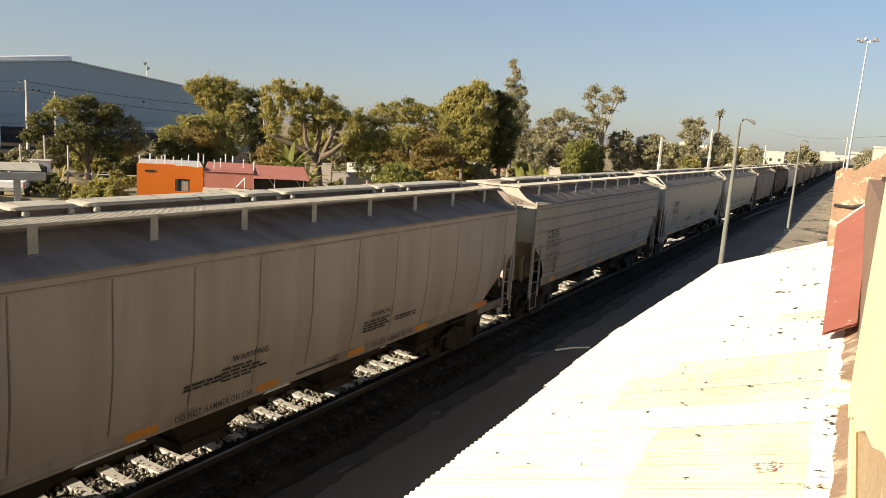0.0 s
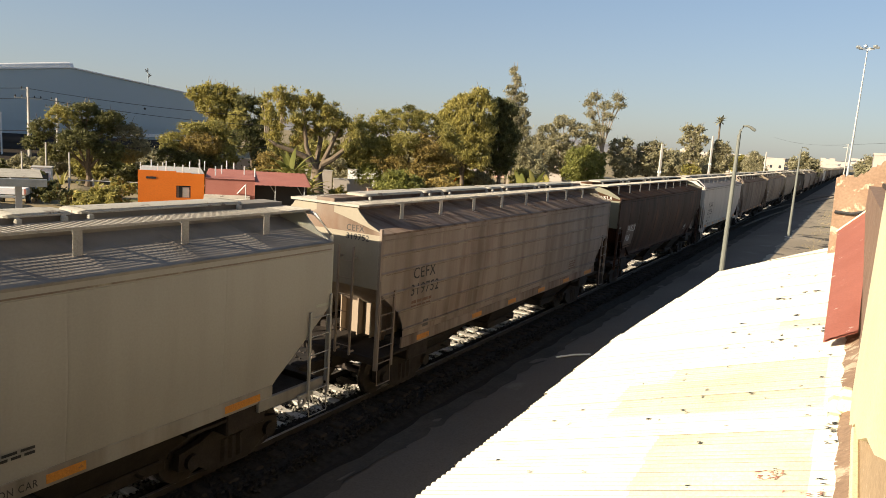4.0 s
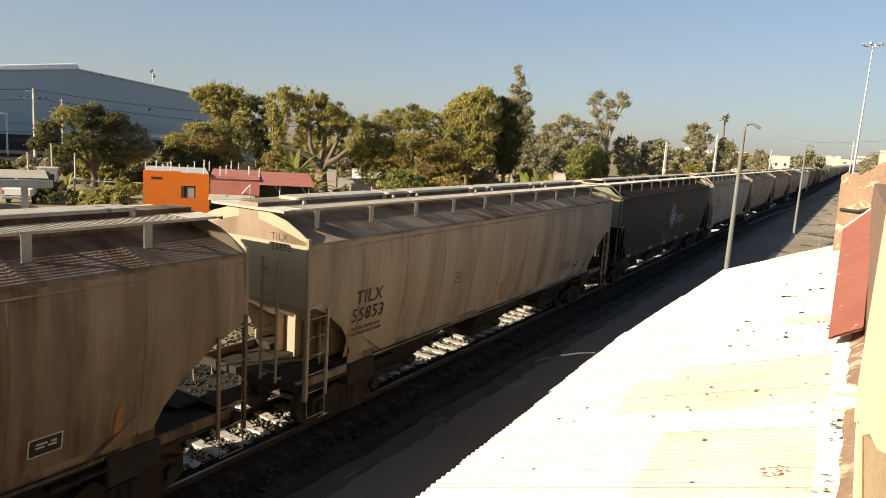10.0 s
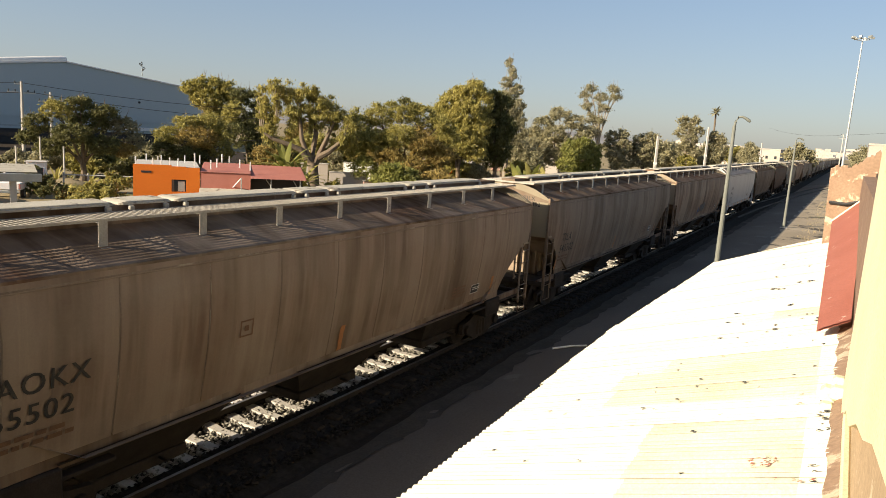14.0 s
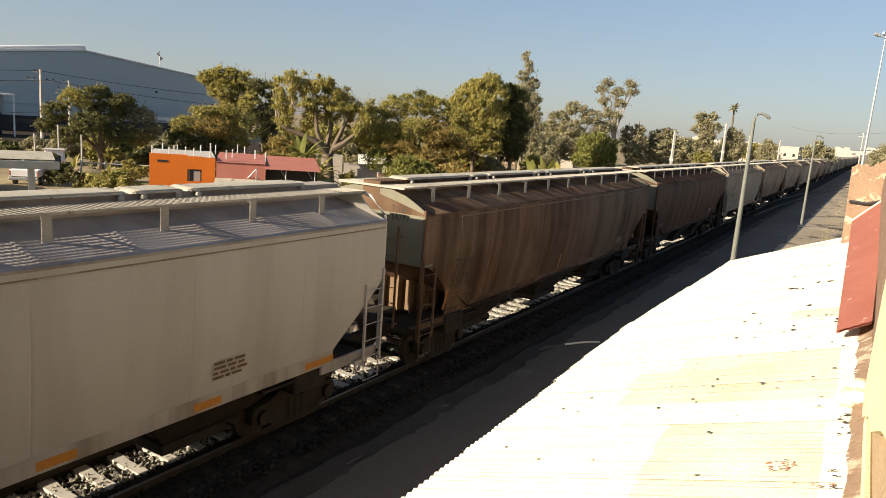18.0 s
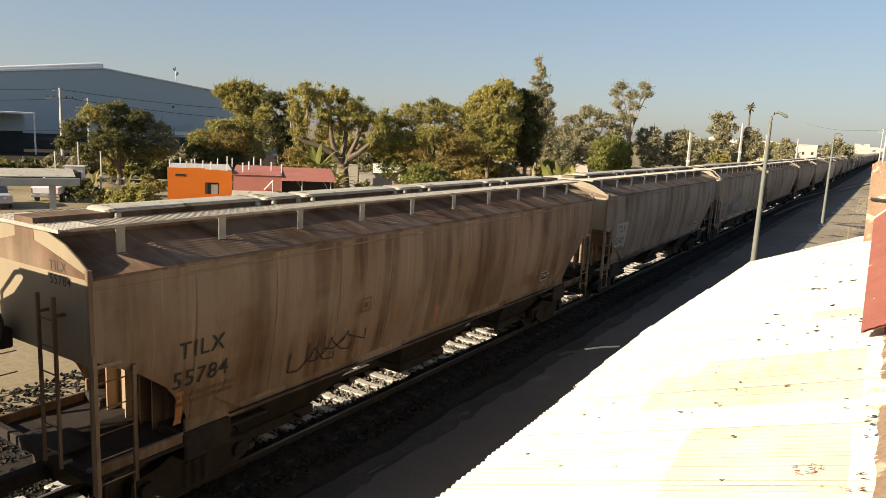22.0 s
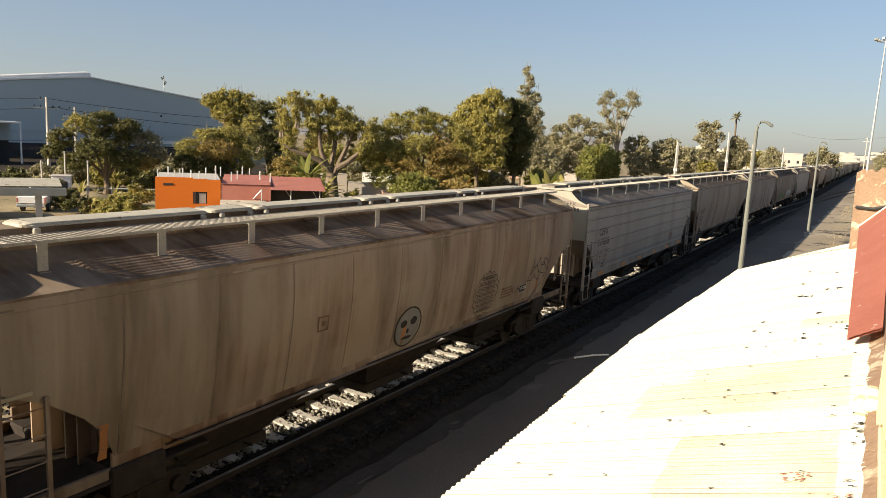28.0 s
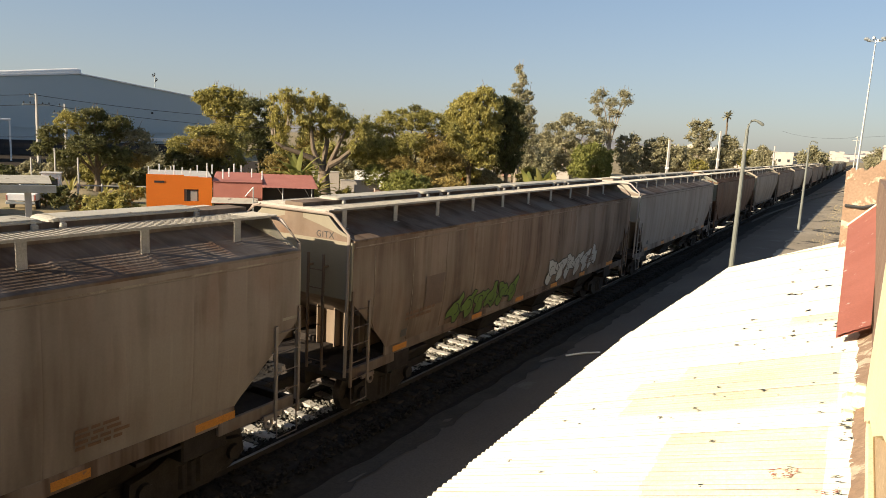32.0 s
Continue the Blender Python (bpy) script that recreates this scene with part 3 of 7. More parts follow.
def side_seams(g, form, ln):
    """Thin rusty weld lines between the side sheets and under the eave; ridged cars get painted shadow lines."""
    if form in ("round", "stake"):
        n = {"round": 11, "stake": 13}[form]
        for i in range(0 if form == "stake" else 1, n):
            y = ln * (i + 0.5) / n if form == "stake" else ln * i / n
            zs = [1.85, 2.1, 2.5, 2.9, 3.2, 3.6, 4.14]
            zs = [z for z in zs if cut_y(form, z) < min(y, ln - y) - 0.1]
            g.grid([[(side_x(form, z) + 0.004, y - 0.009, z), (side_x(form, z) + 0.004, y + 0.009, z)] for z in zs])
    # dark line painted under each ridge for its shadow and dirt
    if form == "ridged":
        for h in (2.0, 2.48, 2.96, 3.44, 3.84):
            a = cut_y(form, h) + 0.04
            g.grid([[(side_x(form, z) + 0.006, y, z) for y in (a, ln / 2, ln - a)] for z in (h - 0.052, h - 0.03)])
    g.grid([[(side_x(form, z) + 0.019, y, z) for y in (0.05, ln / 2, ln - 0.05)] for z in (4.165, 4.19)])


def end_plate(g, form):
    """The upright end sheet under the roof, with its bent foot."""
    x = side_x(form, 3.4) - 0.004
    arch = [(x, EAVE + 0.05), (1.32, 4.52), (1.0, 4.68), (0.6, 4.79), (0.2, 4.83)]
    if form != "round":
        arch = [(x, EAVE + 0.02), (1.2, 4.5), (0.95, 4.72), (0.9, 4.8)]
    top = [(-x, 3.1)] + [(-a, b) for a, b in arch] + arch[::-1] + [(x, 3.1)]
    g.extrude(top, "y", 0.004, 0.03)
    g.box(-x, x, 0.03, 0.4, 3.08, 3.13)
    for s in (-1, 1):
        g.box(s * (x - 0.03) - 0.03, s * (x - 0.03) + 0.03, -0.05, 0.004, 3.1, 4.28, 0.008)


def end_webs(g):
    """Shear plate, two webs and the bolster box that carry the hopper on its truck."""
    out = [(-0.72, 1.45), (-0.78, 1.7), (-0.72, 2.5), (0.72, 2.5), (0.78, 1.7), (0.72, 1.45)]
    g.extrude(out, "y", 1.7, 2.15)


def web_stiffener(g):
    g.box(-0.015, 0.015, 1.5, 1.7, 1.45, 2.4)


def bolster_arm(g):
    g.box(-0.36, 0.36, 1.5, 2.4, 1.13, 1.6, 0.03)


def end_floor(g):
    g.box(-1.42, 1.42, 0.14, 3.2, 1.4, 1.45)


def end_sill(g):
    g.box(-1.5, 1.5, -0.02, 0.1, 1.40, 1.56, 0.012)
    g.box(-0.55, 0.55, 0.1, 0.55, 1.52, 1.55)


def sill_plate(g):
    """Short deep plate at the end of the side sill."""
    g.box(-0.04, 0.04, 0.0, 1.75, 1.38, 1.60, 0.012)


def ladder_stile(g, high):
    g.box(-0.012, 0.03, -0.028, 0.028, 1.30, high)


def ladder_rung(g):
    g.tube([(0.02, 0.0, 0.0), (0.02, 0.56, 0.0)], 0.011, 5)


def stirrup_step(g):
    g.tube([(0.0, 0.03, 1.4), (0.02, 0.03, 0.95), (0.02, 0.53, 0.95), (0.0, 0.53, 1.4)], 0.014, 5)


def ladder(g):
    """Side ladder in one piece for the side turned away: stiles, rungs and stirrup step."""
    ladder_stile(g, 3.2)
    for k in range(5):
        z = 1.45 + 0.36 * k
        g.tube([(0.02, 0.0, z), (0.02, 0.56, z)], 0.011, 5)
    stirrup_step(g)


def corner_post(g):
    g.box(-0.035, 0.035, -0.05, 0.02, 1.3, 4.42, 0.006)


def end_ladder(g):
    for x in (-0.2, 0.2):
        g.box(x - 0.022, x + 0.022, -0.16, -0.12, 1.55, 3.98)
    for k in range(6):
        z = 1.75 + 0.38 * k
        g.tube([(-0.2, -0.14, z), (0.2, -0.14, z)], 0.011, 5)
    for z in (1.6, 3.7):
        for x in (-0.2, 0.2):
            g.box(x - 0.015, x + 0.015, -0.14, 0.01, z, z + 0.04)


def cage(g):
    """Tubular frame that carries the roof walk over the end."""
    for s in (-1, 1):
        g.tube([(s * 1.5, -0.06, 1.5), (s * 1.52, -0.06, 4.42), (s * 1.1, -0.06, 4.78), (s * 0.9, -0.06, 4.82)], 0.035, 6)
    g.tube([(-0.95, -0.06, 4.8), (0.95, -0.06, 4.8)], 0.03, 6)


def walkway(g, ln, fine=False):
    """Running board: edge angles, long bars and thin cross bars; the fine one is a close mesh."""
    y0, y1 = 0.1, ln - 0.1
    for x in (-0.24, 0.36):
        g.box(x - 0.010, x + 0.010, y0, y1, 4.832, 4.875)
    m = 24 if fine else 10
    for k in range(1, m):
        x = -0.24 + 0.60 * k / m
        g.box(x - 0.006, x + 0.006, y0, y1, 4.850, 4.867)
    n = int((y1 - y0) / 0.09)
    for i in range(n + 1):
        y = y0 + (y1 - y0) * i / n
        g.box(-0.24, 0.36, y - 0.005, y + 0.005, 4.867, 4.871)


def cross_walk(g):
    """Grating across the end of the roof, flush with the end sheet."""
    for y in (-0.04, 0.5):
        g.box(-0.98, 0.98, y - 0.012, y + 0.012, 4.82, 4.875)
    for k in range(1, 11):
        y = -0.04 + 0.54 * k / 11
        g.box(-0.98, 0.98, y - 0.007, y + 0.007, 4.835, 4.872)
    for k in range(27):
        x = -0.98 + 1.96 * k / 26
        g.box(x - 0.009, x + 0.009, -0.04, 0.5, 4.852, 4.868)


def walk_post(g):
    """Broad pressed bracket between the roof sheet and the running board."""
    g.box(-0.005, 0.012, -0.07, 0.07, 4.44, 4.835, 0.004)
    g.box(-0.012, 0.004, -0.07, -0.06, 4.46, 4.83)
    g.box(-0.46, 0.0, -0.012, 0.012, 4.80, 4.83)
    g.box(-0.02, 0.07, -0.075, 0.075, 4.44, 4.46)


def hatch_cover(g, ln):
    """Raised hatch lid with a low crown, a stepped rim and rounded ends."""
    half = [(0.30, 4.948), (0.318, 4.952), (0.318, 4.978), (0.29, 4.982), (0.285, 5.004), (0.25, 5.010), (0.12, 5.014)]
    prof = [(-x, z) for x, z in half] + [(0.0, 5.016)] + half[::-1]
    rows = []
    for y, k, dz in ((0.0, 0.80, -0.05), (0.04, 0.92, -0.025), (0.12, 1.0, 0.0), (ln - 0.12, 1.0, 0.0), (ln - 0.04, 0.92, -0.025), (ln, 0.80, -0.05)):
        rows.append([(x * k, y, z + (dz * 0.6 if z > 4.98 else 0)) for x, z in prof])
    g.grid(rows)
    g.quad(*rows[0])
    g.quad(*rows[-1][::-1])
    g.quad((-0.3, 0.02, 4.949), (-0.3, ln - 0.02, 4.949), (0.3, ln - 0.02, 4.949), (0.3, 0.02, 4.949))


def hatch_clamp(g):
    """Flat strap across the lid with a stout eye bolt at each foot."""
    line = [(-0.322, 4.93), (-0.318, 4.965), (-0.29, 5.003), (-0.12, 5.024), (0.0, 5.026), (0.12, 5.024), (0.29, 5.003), (0.318, 4.965), (0.322, 4.93)]
    g.grid([[(x, -0.035, z), (x, 0.035, z)] for x, z in line])
    for s in (-1, 1):
        g.box(s * 0.335 - 0.035, s * 0.335 + 0.035, -0.045, 0.045, 4.79, 4.94, 0.012)


def hopper_bay(g, deep):
    """Funnel with its sliding gate."""
    a, b = (1.40, deep + 0.75, 1.66), (0.8, deep, 0.86)
    top = [(-a[0], -a[1], a[2]), (a[0], -a[1], a[2]), (a[0], a[1], a[2]), (-a[0], a[1], a[2])]
    low = [(-b[0], -b[1], b[2]), (b[0], -b[1], b[2]), (b[0], b[1], b[2]), (-b[0], b[1], b[2])]
    for k in range(4):
        g.quad(top[k], top[(k + 1) % 4], low[(k + 1) % 4], low[k])
    g.quad(*low)
    g.box(-0.85, 0.85, -deep - 0.05, deep + 0.05, 0.66, 0.85, 0.02)
    g.tube([(-1.05, 0.4, 0.8), (1.05, 0.4, 0.8)], 0.03, 6)


def side_frame(g):
    out = [(-1.15, 0.66), (-1.12, 0.95), (-0.7, 1.02), (-0.45, 1.14), (0.45, 1.14), (0.7, 1.02), (1.12, 0.95), (1.15, 0.66), (0.78, 0.62), (0.42, 0.40), (-0.42, 0.40), (-0.78, 0.62)]
    g.extrude(out, "x", -0.07, 0.07)
    for s in (-1, 1):
        g.tube([(-0.12, s * 0.89, 0.76), (0.16, s * 0.89, 0.76)], 0.14, 10)
    for y in (-0.18, 0.0, 0.18):
        g.tube([(0.03, y, 0.5), (0.03, y, 0.92)], 0.085, 7)


def brake_beam(g):
    """Beam with its two shoes and the rod that works it."""
    g.box(-0.82, 0.82, -0.07, 0.07, 0.48, 0.66, 0.02)
    for s in (-1, 1):
        g.box(s * 0.74 - 0.06, s * 0.74 + 0.06, -0.05, 0.16, 0.42, 0.92, 0.02)
    g.tube([(0.0, 0.0, 0.6), (0.15, -0.5, 0.75)], 0.04, 6)


def bolster(g):
    g.box(-1.0, 1.0, -0.2, 0.2, 0.82, 1.2, 0.03)
    g.tube([(0, 0, 1.1), (0, 0, 1.42)], 0.22, 10)


def wheelset(g):
    """Axle with two flanged wheels, round the origin."""
    g.tube([(-1.0, 0, 0), (1.0, 0, 0)], 0.085, 8)
    for s in (-1, 1):
        g.tube([(s * 0.66, 0, 0), (s * 0.69, 0, 0), (s * 0.70, 0, 0), (s * 0.82, 0, 0)], [0.46, 0.485, 0.46, 0.455], 24)
        g.tube([(s * 0.82, 0, 0), (s * 0.86, 0, 0)], [0.40, 0.12], 12)
        for k in range(3):
            a = 2.0944 * k
            g.box(s * 0.83 - 0.02, s * 0.83 + 0.02, 0.25 * math.cos(a) - 0.05, 0.25 * math.cos(a) + 0.05, 0.25 * math.sin(a) - 0.05, 0.25 * math.sin(a) + 0.05)


def coupler(g):
    g.box(-0.12, 0.12, -0.7, 0.3, 1.02, 1.24, 0.03)
    g.box(-0.19, 0.17, -0.8, -0.5, 0.98, 1.28, 0.05)
    g.tube([(-0.25, -0.3, 1.0), (-0.35, -0.55, 0.7), (-0.25, -0.77, 0.68)], 0.03, 6)


def jack_eye(g):
    """Towing ring welded under the end of the side sill."""
    n = 12
    rows = []
    for k in range(n + 1):
        a = 2 * math.pi * k / n
        rows.append([(x, 0.1 * r * math.cos(a), 1.3 + 0.1 * r * math.sin(a)) for x, r in ((-0.02, 1.0), (0.02, 1.0), (0.02, 0.55), (-0.02, 0.55), (-0.02, 1.0))])
    g.grid(rows)
    g.box(-0.02, 0.02, -0.3, 0.12, 1.36, 1.44)


def brake_gear(g):
    g.tube([(0, -0.17, 3.3), (0, -0.2, 3.3)], 0.28, 14)
    g.box(-0.12, 0.12, -0.17, 0.01, 2.95, 3.25, 0.02)


def words_on_side(word, form, y0, z0, size, wide=1.0):
    """A word laid on the side sheet, following its bulge."""
    verts, faces = WORDS[word]
    g = Geo()
    g.v = [(side_x(form, z0 + y * size) + 0.022, y0 + x * size * wide, z0 + y * size) for x, y in verts]
    g.f = list(faces)
    return g


def bars_on_side(form, y0, z0, lines, width, size):
    """Rows of small stencilling too small to read."""
    g, r = Geo(), random.Random(int(y0 * 10) + lines)
    for i in range(lines):
        z, y = z0 - i * size * 1.7, y0
        end = y0 + width * r.uniform(0.7, 1.0)
        while y < end:
            w = r.uniform(0.08, 0.25)
            g.quad((side_x(form, z) + 0.022, y, z), (side_x(form, z) + 0.022, y + w, z), (side_x(form, z + size) + 0.022, y + w, z + size), (side_x(form, z + size) + 0.022, y, z + size))
            y += w + 0.04
    return g


def patch_on_side(form, y0, y1, z0, z1, ragged=0.0, lift=0.019):
    g, r, rows = Geo(), random.Random(int(y0 * 37)), []
    for i in range(7):
        z = z0 + (z1 - z0) * i / 6
        a, b = y0 + r.uniform(0, ragged), y1 - r.uniform(0, ragged)
        rows.append([(side_x(form, z) + lift, a + (b - a) * k / 6, z) for k in range(7)])
    g.grid(rows)
    return g


def spray_stroke(form, pts, width):
    """A sprayed ribbon through points along the side."""
    g, rows = Geo(), []
    for i, (y, z) in enumerate(pts):
        a, b = pts[max(i - 1, 0)], pts[min(i + 1, len(pts) - 1)]
        dy, dz = b[0] - a[0], b[1] - a[1]
        d = math.hypot(dy, dz) or 1.0
        oy, oz = -dz / d * width / 2, dy / d * width / 2
        rows.append([(side_x(form, z + oz) + 0.024, y + oy, z + oz), (side_x(form, z - oz) + 0.024, y - oy, z - oz)])
    g.grid(rows)
    return g


def scrawl_points(r, y, z, span, high, n):
    out, pen = [], 0.0
    for i in range(n):
        pen += r.uniform(0.5, 1.4)
        out.append((y + span * i / n + 0.25 * high * math.sin(pen * 2.1), z + high * (0.5 + 0.5 * math.sin(pen * 1.7)) * r.uniform(0.5, 1.0)))
    smooth = []
    for i in range(len(out) - 1):
        for k in range(4):
            u = k / 4
            smooth.append((out[i][0] * (1 - u) + out[i + 1][0] * u, out[i][1] * (1 - u) + out[i + 1][1] * u))
    return smooth


def spray_paint(name, c):
    if name not in M:
        M[name] = surface(name, c, tuple(v * 0.8 for v in c), 3.0, 0.6, bump=0)
    return M[name]


CARS = []
WHEELS = []


def colour_word(tone, rust):
    bright = sum(tone) / 3
    base = "white" if bright > 0.55 else "pale grey" if bright > 0.42 else "tan grey" if bright > 0.28 else "dark brown" if tone[0] > tone[2] * 1.55 else "black"
    return base


def grain_car(row):
    y_at, pitch, form, tone, rust, marks, number, extra = row
    ln = pitch - GAP
    dirty = "clean" if rust < 0.13 else "lightly stained" if rust < 0.33 else "grimy streaked" if rust < 0.62 else "heavily rusted"
    shape = {"round": "with bulging sides", "slant": "with slanted ends", "ridged": "with ridged sides", "stake": "with seamed sides"}[form]
    car = thing("hopper_car", f"{dirty} {colour_word(tone, rust)} hopper car {shape}", "freight car", (XT, y_at, 0), group="cars of the grain train")
    CARS.append((car, y_at))
    key = f"{form}|{ln:.2f}"

    tone = (tone[0] * 0.80, tone[1] * 0.745, tone[2] * 0.725)

    def painted(ob, c=tone, a=rust):
        ob.color = (*c, a)
        return ob

    painted(part("body", shared("body|" + key, M["car"], lambda g: body_shell(g, form, ln)), None, car))
    dark = sum(tone) < 0.33
    if y_at < 560:
        part("side_seams", shared(f"side_seams|{dark}|{key}", M["under" if dark else "seam"], lambda g: side_seams(g, form, ln)), None, car, "thin rusty weld lines and painted ridge shadows")
    roof_tone = tuple(0.62 * v + w for v, w in zip(tone, (0.052, 0.040, 0.028)))
    painted(part("roof", shared("roof|" + key, M["roofpaint"], lambda g: roof_shell(g, form, ln)), None, car), roof_tone, min(0.9, rust * 1.1 + 0.15))
    for far in (0, 1):
        at, turn = ((0, ln, 0), (0, 0, 180)) if far else ((0, 0, 0), (0, 0, 0))
        painted(part("end_plate", shared("end_plate|" + form, M["car"], lambda g: end_plate(g, form)), None, car, "", at, turn), tuple(min(0.6, max(lo, v * 1.0 + w)) for v, w, lo in zip(tone, (0.03, 0.045, 0.02), (0.20, 0.20, 0.15))), rust * 0.3)
        inner = tuple(min(0.6, v * 1.0 + w) for v, w in zip(tone, (0.05, 0.04, 0.02)))
        painted(part("bolster_web", shared("bolster_web", M["car"], end_webs), None, car, "", at, turn), inner, rust * 0.6)
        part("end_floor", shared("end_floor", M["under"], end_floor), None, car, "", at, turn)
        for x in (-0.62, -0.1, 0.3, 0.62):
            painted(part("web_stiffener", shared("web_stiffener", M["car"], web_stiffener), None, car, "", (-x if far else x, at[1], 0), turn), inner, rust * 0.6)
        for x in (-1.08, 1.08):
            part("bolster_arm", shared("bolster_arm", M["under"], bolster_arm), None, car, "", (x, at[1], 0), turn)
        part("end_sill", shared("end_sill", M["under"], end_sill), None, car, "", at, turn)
        for s in (1, -1) if form != "ridged" else ():
            # sill plates toned down for dirt and for shade low on the side
            painted(part("sill_plate", shared("sill_plate", M["car"], sill_plate), None, car, "", (s * (side_x(form, SILL) + 0.02), at[1], 0), turn), tuple(v * 0.75 for v in tone), min(0.9, rust + 0.3))
        part("coupler", shared("coupler", M["under"], coupler), None, car, "", at, turn)
        painted(part("end_ladder", shared("end_ladder", M["car"], end_ladder), None, car, "", (-0.75 if far else 0.75, at[1], 0), turn))
        part("cross_walk", shared("cross_walk", M["grating"], cross_walk), None, car, "open steel grating", at, turn)
        if form in ("slant", "stake"):
            painted(part("end_cage", shared("end_cage", M["car"], cage), None, car, "", at, turn), tuple(min(0.7, v * 1.1 + 0.05) for v in tone), rust * 0.5)
        for s in (1, -1):
            y_lad = ln - 0.56 if far else 0.0
            if s == -1 or y_at > 570:
                painted(part("side_ladder", shared("side_ladder", M["car"], ladder), None, car, "", (s * 1.6, y_lad, 0)))
            else:
                for dy, high in ((0.0, 3.02 if far else 3.3), (0.56, 3.3 if far else 3.02)):
                    painted(part("ladder_stile", shared(f"ladder_stile|{high}", M["car"], lambda g: ladder_stile(g, high)), None, car, "", (1.6, y_lad + dy, 0)))
                for k in range(5):
                    painted(part("ladder_rung", shared("ladder_rung", M["car"], ladder_rung), None, car, "", (1.6, y_lad, 1.45 + 0.36 * k)))
                painted(part("stirrup_step", shared("stirrup_step", M["car"], stirrup_step), None, car, "", (1.6, y_lad, 0)))
            if form in ("round", "ridged"):
                painted(part("corner_post", shared("corner_post", M["car"], corner_post), None, car, "", (s * 1.58, at[1], 0), turn))
            elif not far and s == 1 or far and s == 1:
                painted(part("jack_eye", shared("jack_eye", M["car"], jack_eye), None, car, "", (1.58, ln - 0.7 if far else 0.7, 0), turn))
        truck = part("truck", shared("bolster", M["under"], bolster), None, car, "cast steel freight truck", (0, ln - 1.95 if far else 1.95, 0))
        for s in (1, -1):
            part("side_frame", shared("side_frame", M["under"], side_frame), None, truck, "", (s * 1.0, 0, 0))
            w = part("wheelset", shared("wheelset", M["wheel"], wheelset), None, truck, "worn steel wheelset", (0, 0, 0))
            w.matrix_parent_inverse = Matrix.Translation((0, s * 0.89, RAIL + 0.46))
            WHEELS.append(w)
            if y_at < 560:
                part("brake_beam", shared("brake_beam", M["under"], brake_beam), None, truck, "", (0, s * 0.36, 0), (0, 0, 0 if s == 1 else 180))
    part("brake_wheel", shared("brake_wheel", M["under"], brake_gear), None, car, "", (-0.6, 0, 0))
    # side sills, centre sill, hopper bays
    for s in (1, -1):
        # side sills toned down likewise, dirt and shade in one colour
        part("side_sill", shared(f"side_sill|{key}", M["car"], lambda g: g.box(-0.03, 0.02, cut_y(form, SILL) - 0.1, ln - cut_y(form, SILL) + 0.1, SILL - 0.02, SILL + 0.24, 0.008)), None, car, "", (s * (side_x(form, SILL) + 0.02), 0, 0)).color = (*[v * 0.9 for v in tone], min(0.9, rust + 0.25))
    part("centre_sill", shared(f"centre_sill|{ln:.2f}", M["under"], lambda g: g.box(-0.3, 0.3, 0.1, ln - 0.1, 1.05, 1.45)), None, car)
    bays = 4 if ln > 20.5 or form == "stake" else 3
    for k in range(bays):
        deep = 1.75 if "closed" in extra else 0.5 if form == "stake" else 0.9
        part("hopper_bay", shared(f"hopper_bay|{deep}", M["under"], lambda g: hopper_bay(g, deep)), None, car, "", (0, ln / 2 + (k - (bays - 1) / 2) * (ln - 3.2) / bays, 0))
    # roof furniture
    for s in (1, -1):
        part("running_board", shared(f"running_board|{form == 'stake'}|{ln:.2f}", M["grating"], lambda g: walkway(g, ln, form == "stake")), None, car, "open steel grating walkway", (0.62 if s == 1 else -0.74, 0, 0))
        n = 10 if form == "stake" else int((ln - 1.5) / 1.79) + 1
        for k in range(n):
            p = part("walk_post", shared("walk_post", M["grating"], walk_post), None, car, "", (s * 0.97, (0.45 + 1.83 * k) if form == "stake" else (ln - 1.79 * (n - 1)) / 2 + 1.79 * k, 0), (0, 0, 0 if s == 1 else 180))
    # long and short lids in turn, a pair of straps at every joint
    short = 1.05
    long = (ln - 2.0 - 3 * short) / 4
    y_lid = 1.0
    for k in range(7):
        w = short if k % 2 else long
        part("hatch_cover", shared(f"hatch_cover|{w:.2f}", M["hatch"], lambda g: hatch_cover(g, w - 0.1), False), None, car, "pale raised roof hatch lid", (0, y_lid + 0.05, 0))
        for u in (0.2, w - 0.2):
            part("hatch_clamp", shared("hatch_clamp", M["hatch"], hatch_clamp), None, car, "", (0, y_lid + u, 0))
        y_lid += w
    # reflective stripes on the sill
    at_y = [1.3 + (ln - 3.6) * k / 2 for k in range(3)]
    if form != "round":
        at_y = [1.7, ln * 0.285, ln * 0.43, ln * 0.575, ln * 0.72, ln - 2.2] if "warn" not in extra else [1.9, 5.08, 7.68, 10.28, 12.85, 15.85]
    if form == "round" and dark:
        at_y = []
    if form == "round" and marks == "AOKX":
        at_y = at_y[1:]
    for k, y in enumerate(at_y):
        w = 0.55 if k < len(at_y) - 1 else 0.8
        if form == "round":
            zz = SILL + 0.22
            part("stripe", patch_on_side(form, y, y + 0.17, zz, zz + 0.55, 0.04, 0.02), M["worn_stripe"], car, "faded orange reflective stripe")
        else:
            x = side_x(form, SILL) + 0.044
            part("stripe", shared(f"stripe|{w}", M["stripe"], lambda g: g.box(-0.002, 0.002, 0, w, SILL + 0.03, SILL + 0.16)), None, car, "orange reflective stripe", (x, y, 0))
    # lettering
    ink = M["pale_letters"] if "pale" in extra else M["letters"]
    y0, z_mark, z_num, size = {"round": (1.5, 2.82, 2.4, 0.41), "ridged": (1.27, 3.17, 2.78, 0.38)}.get(form, (2.0, 3.05, 2.6, 0.44))
    y0, z_mark, z_num, size = MARKS.get(number, (y0, z_mark, z_num, size))
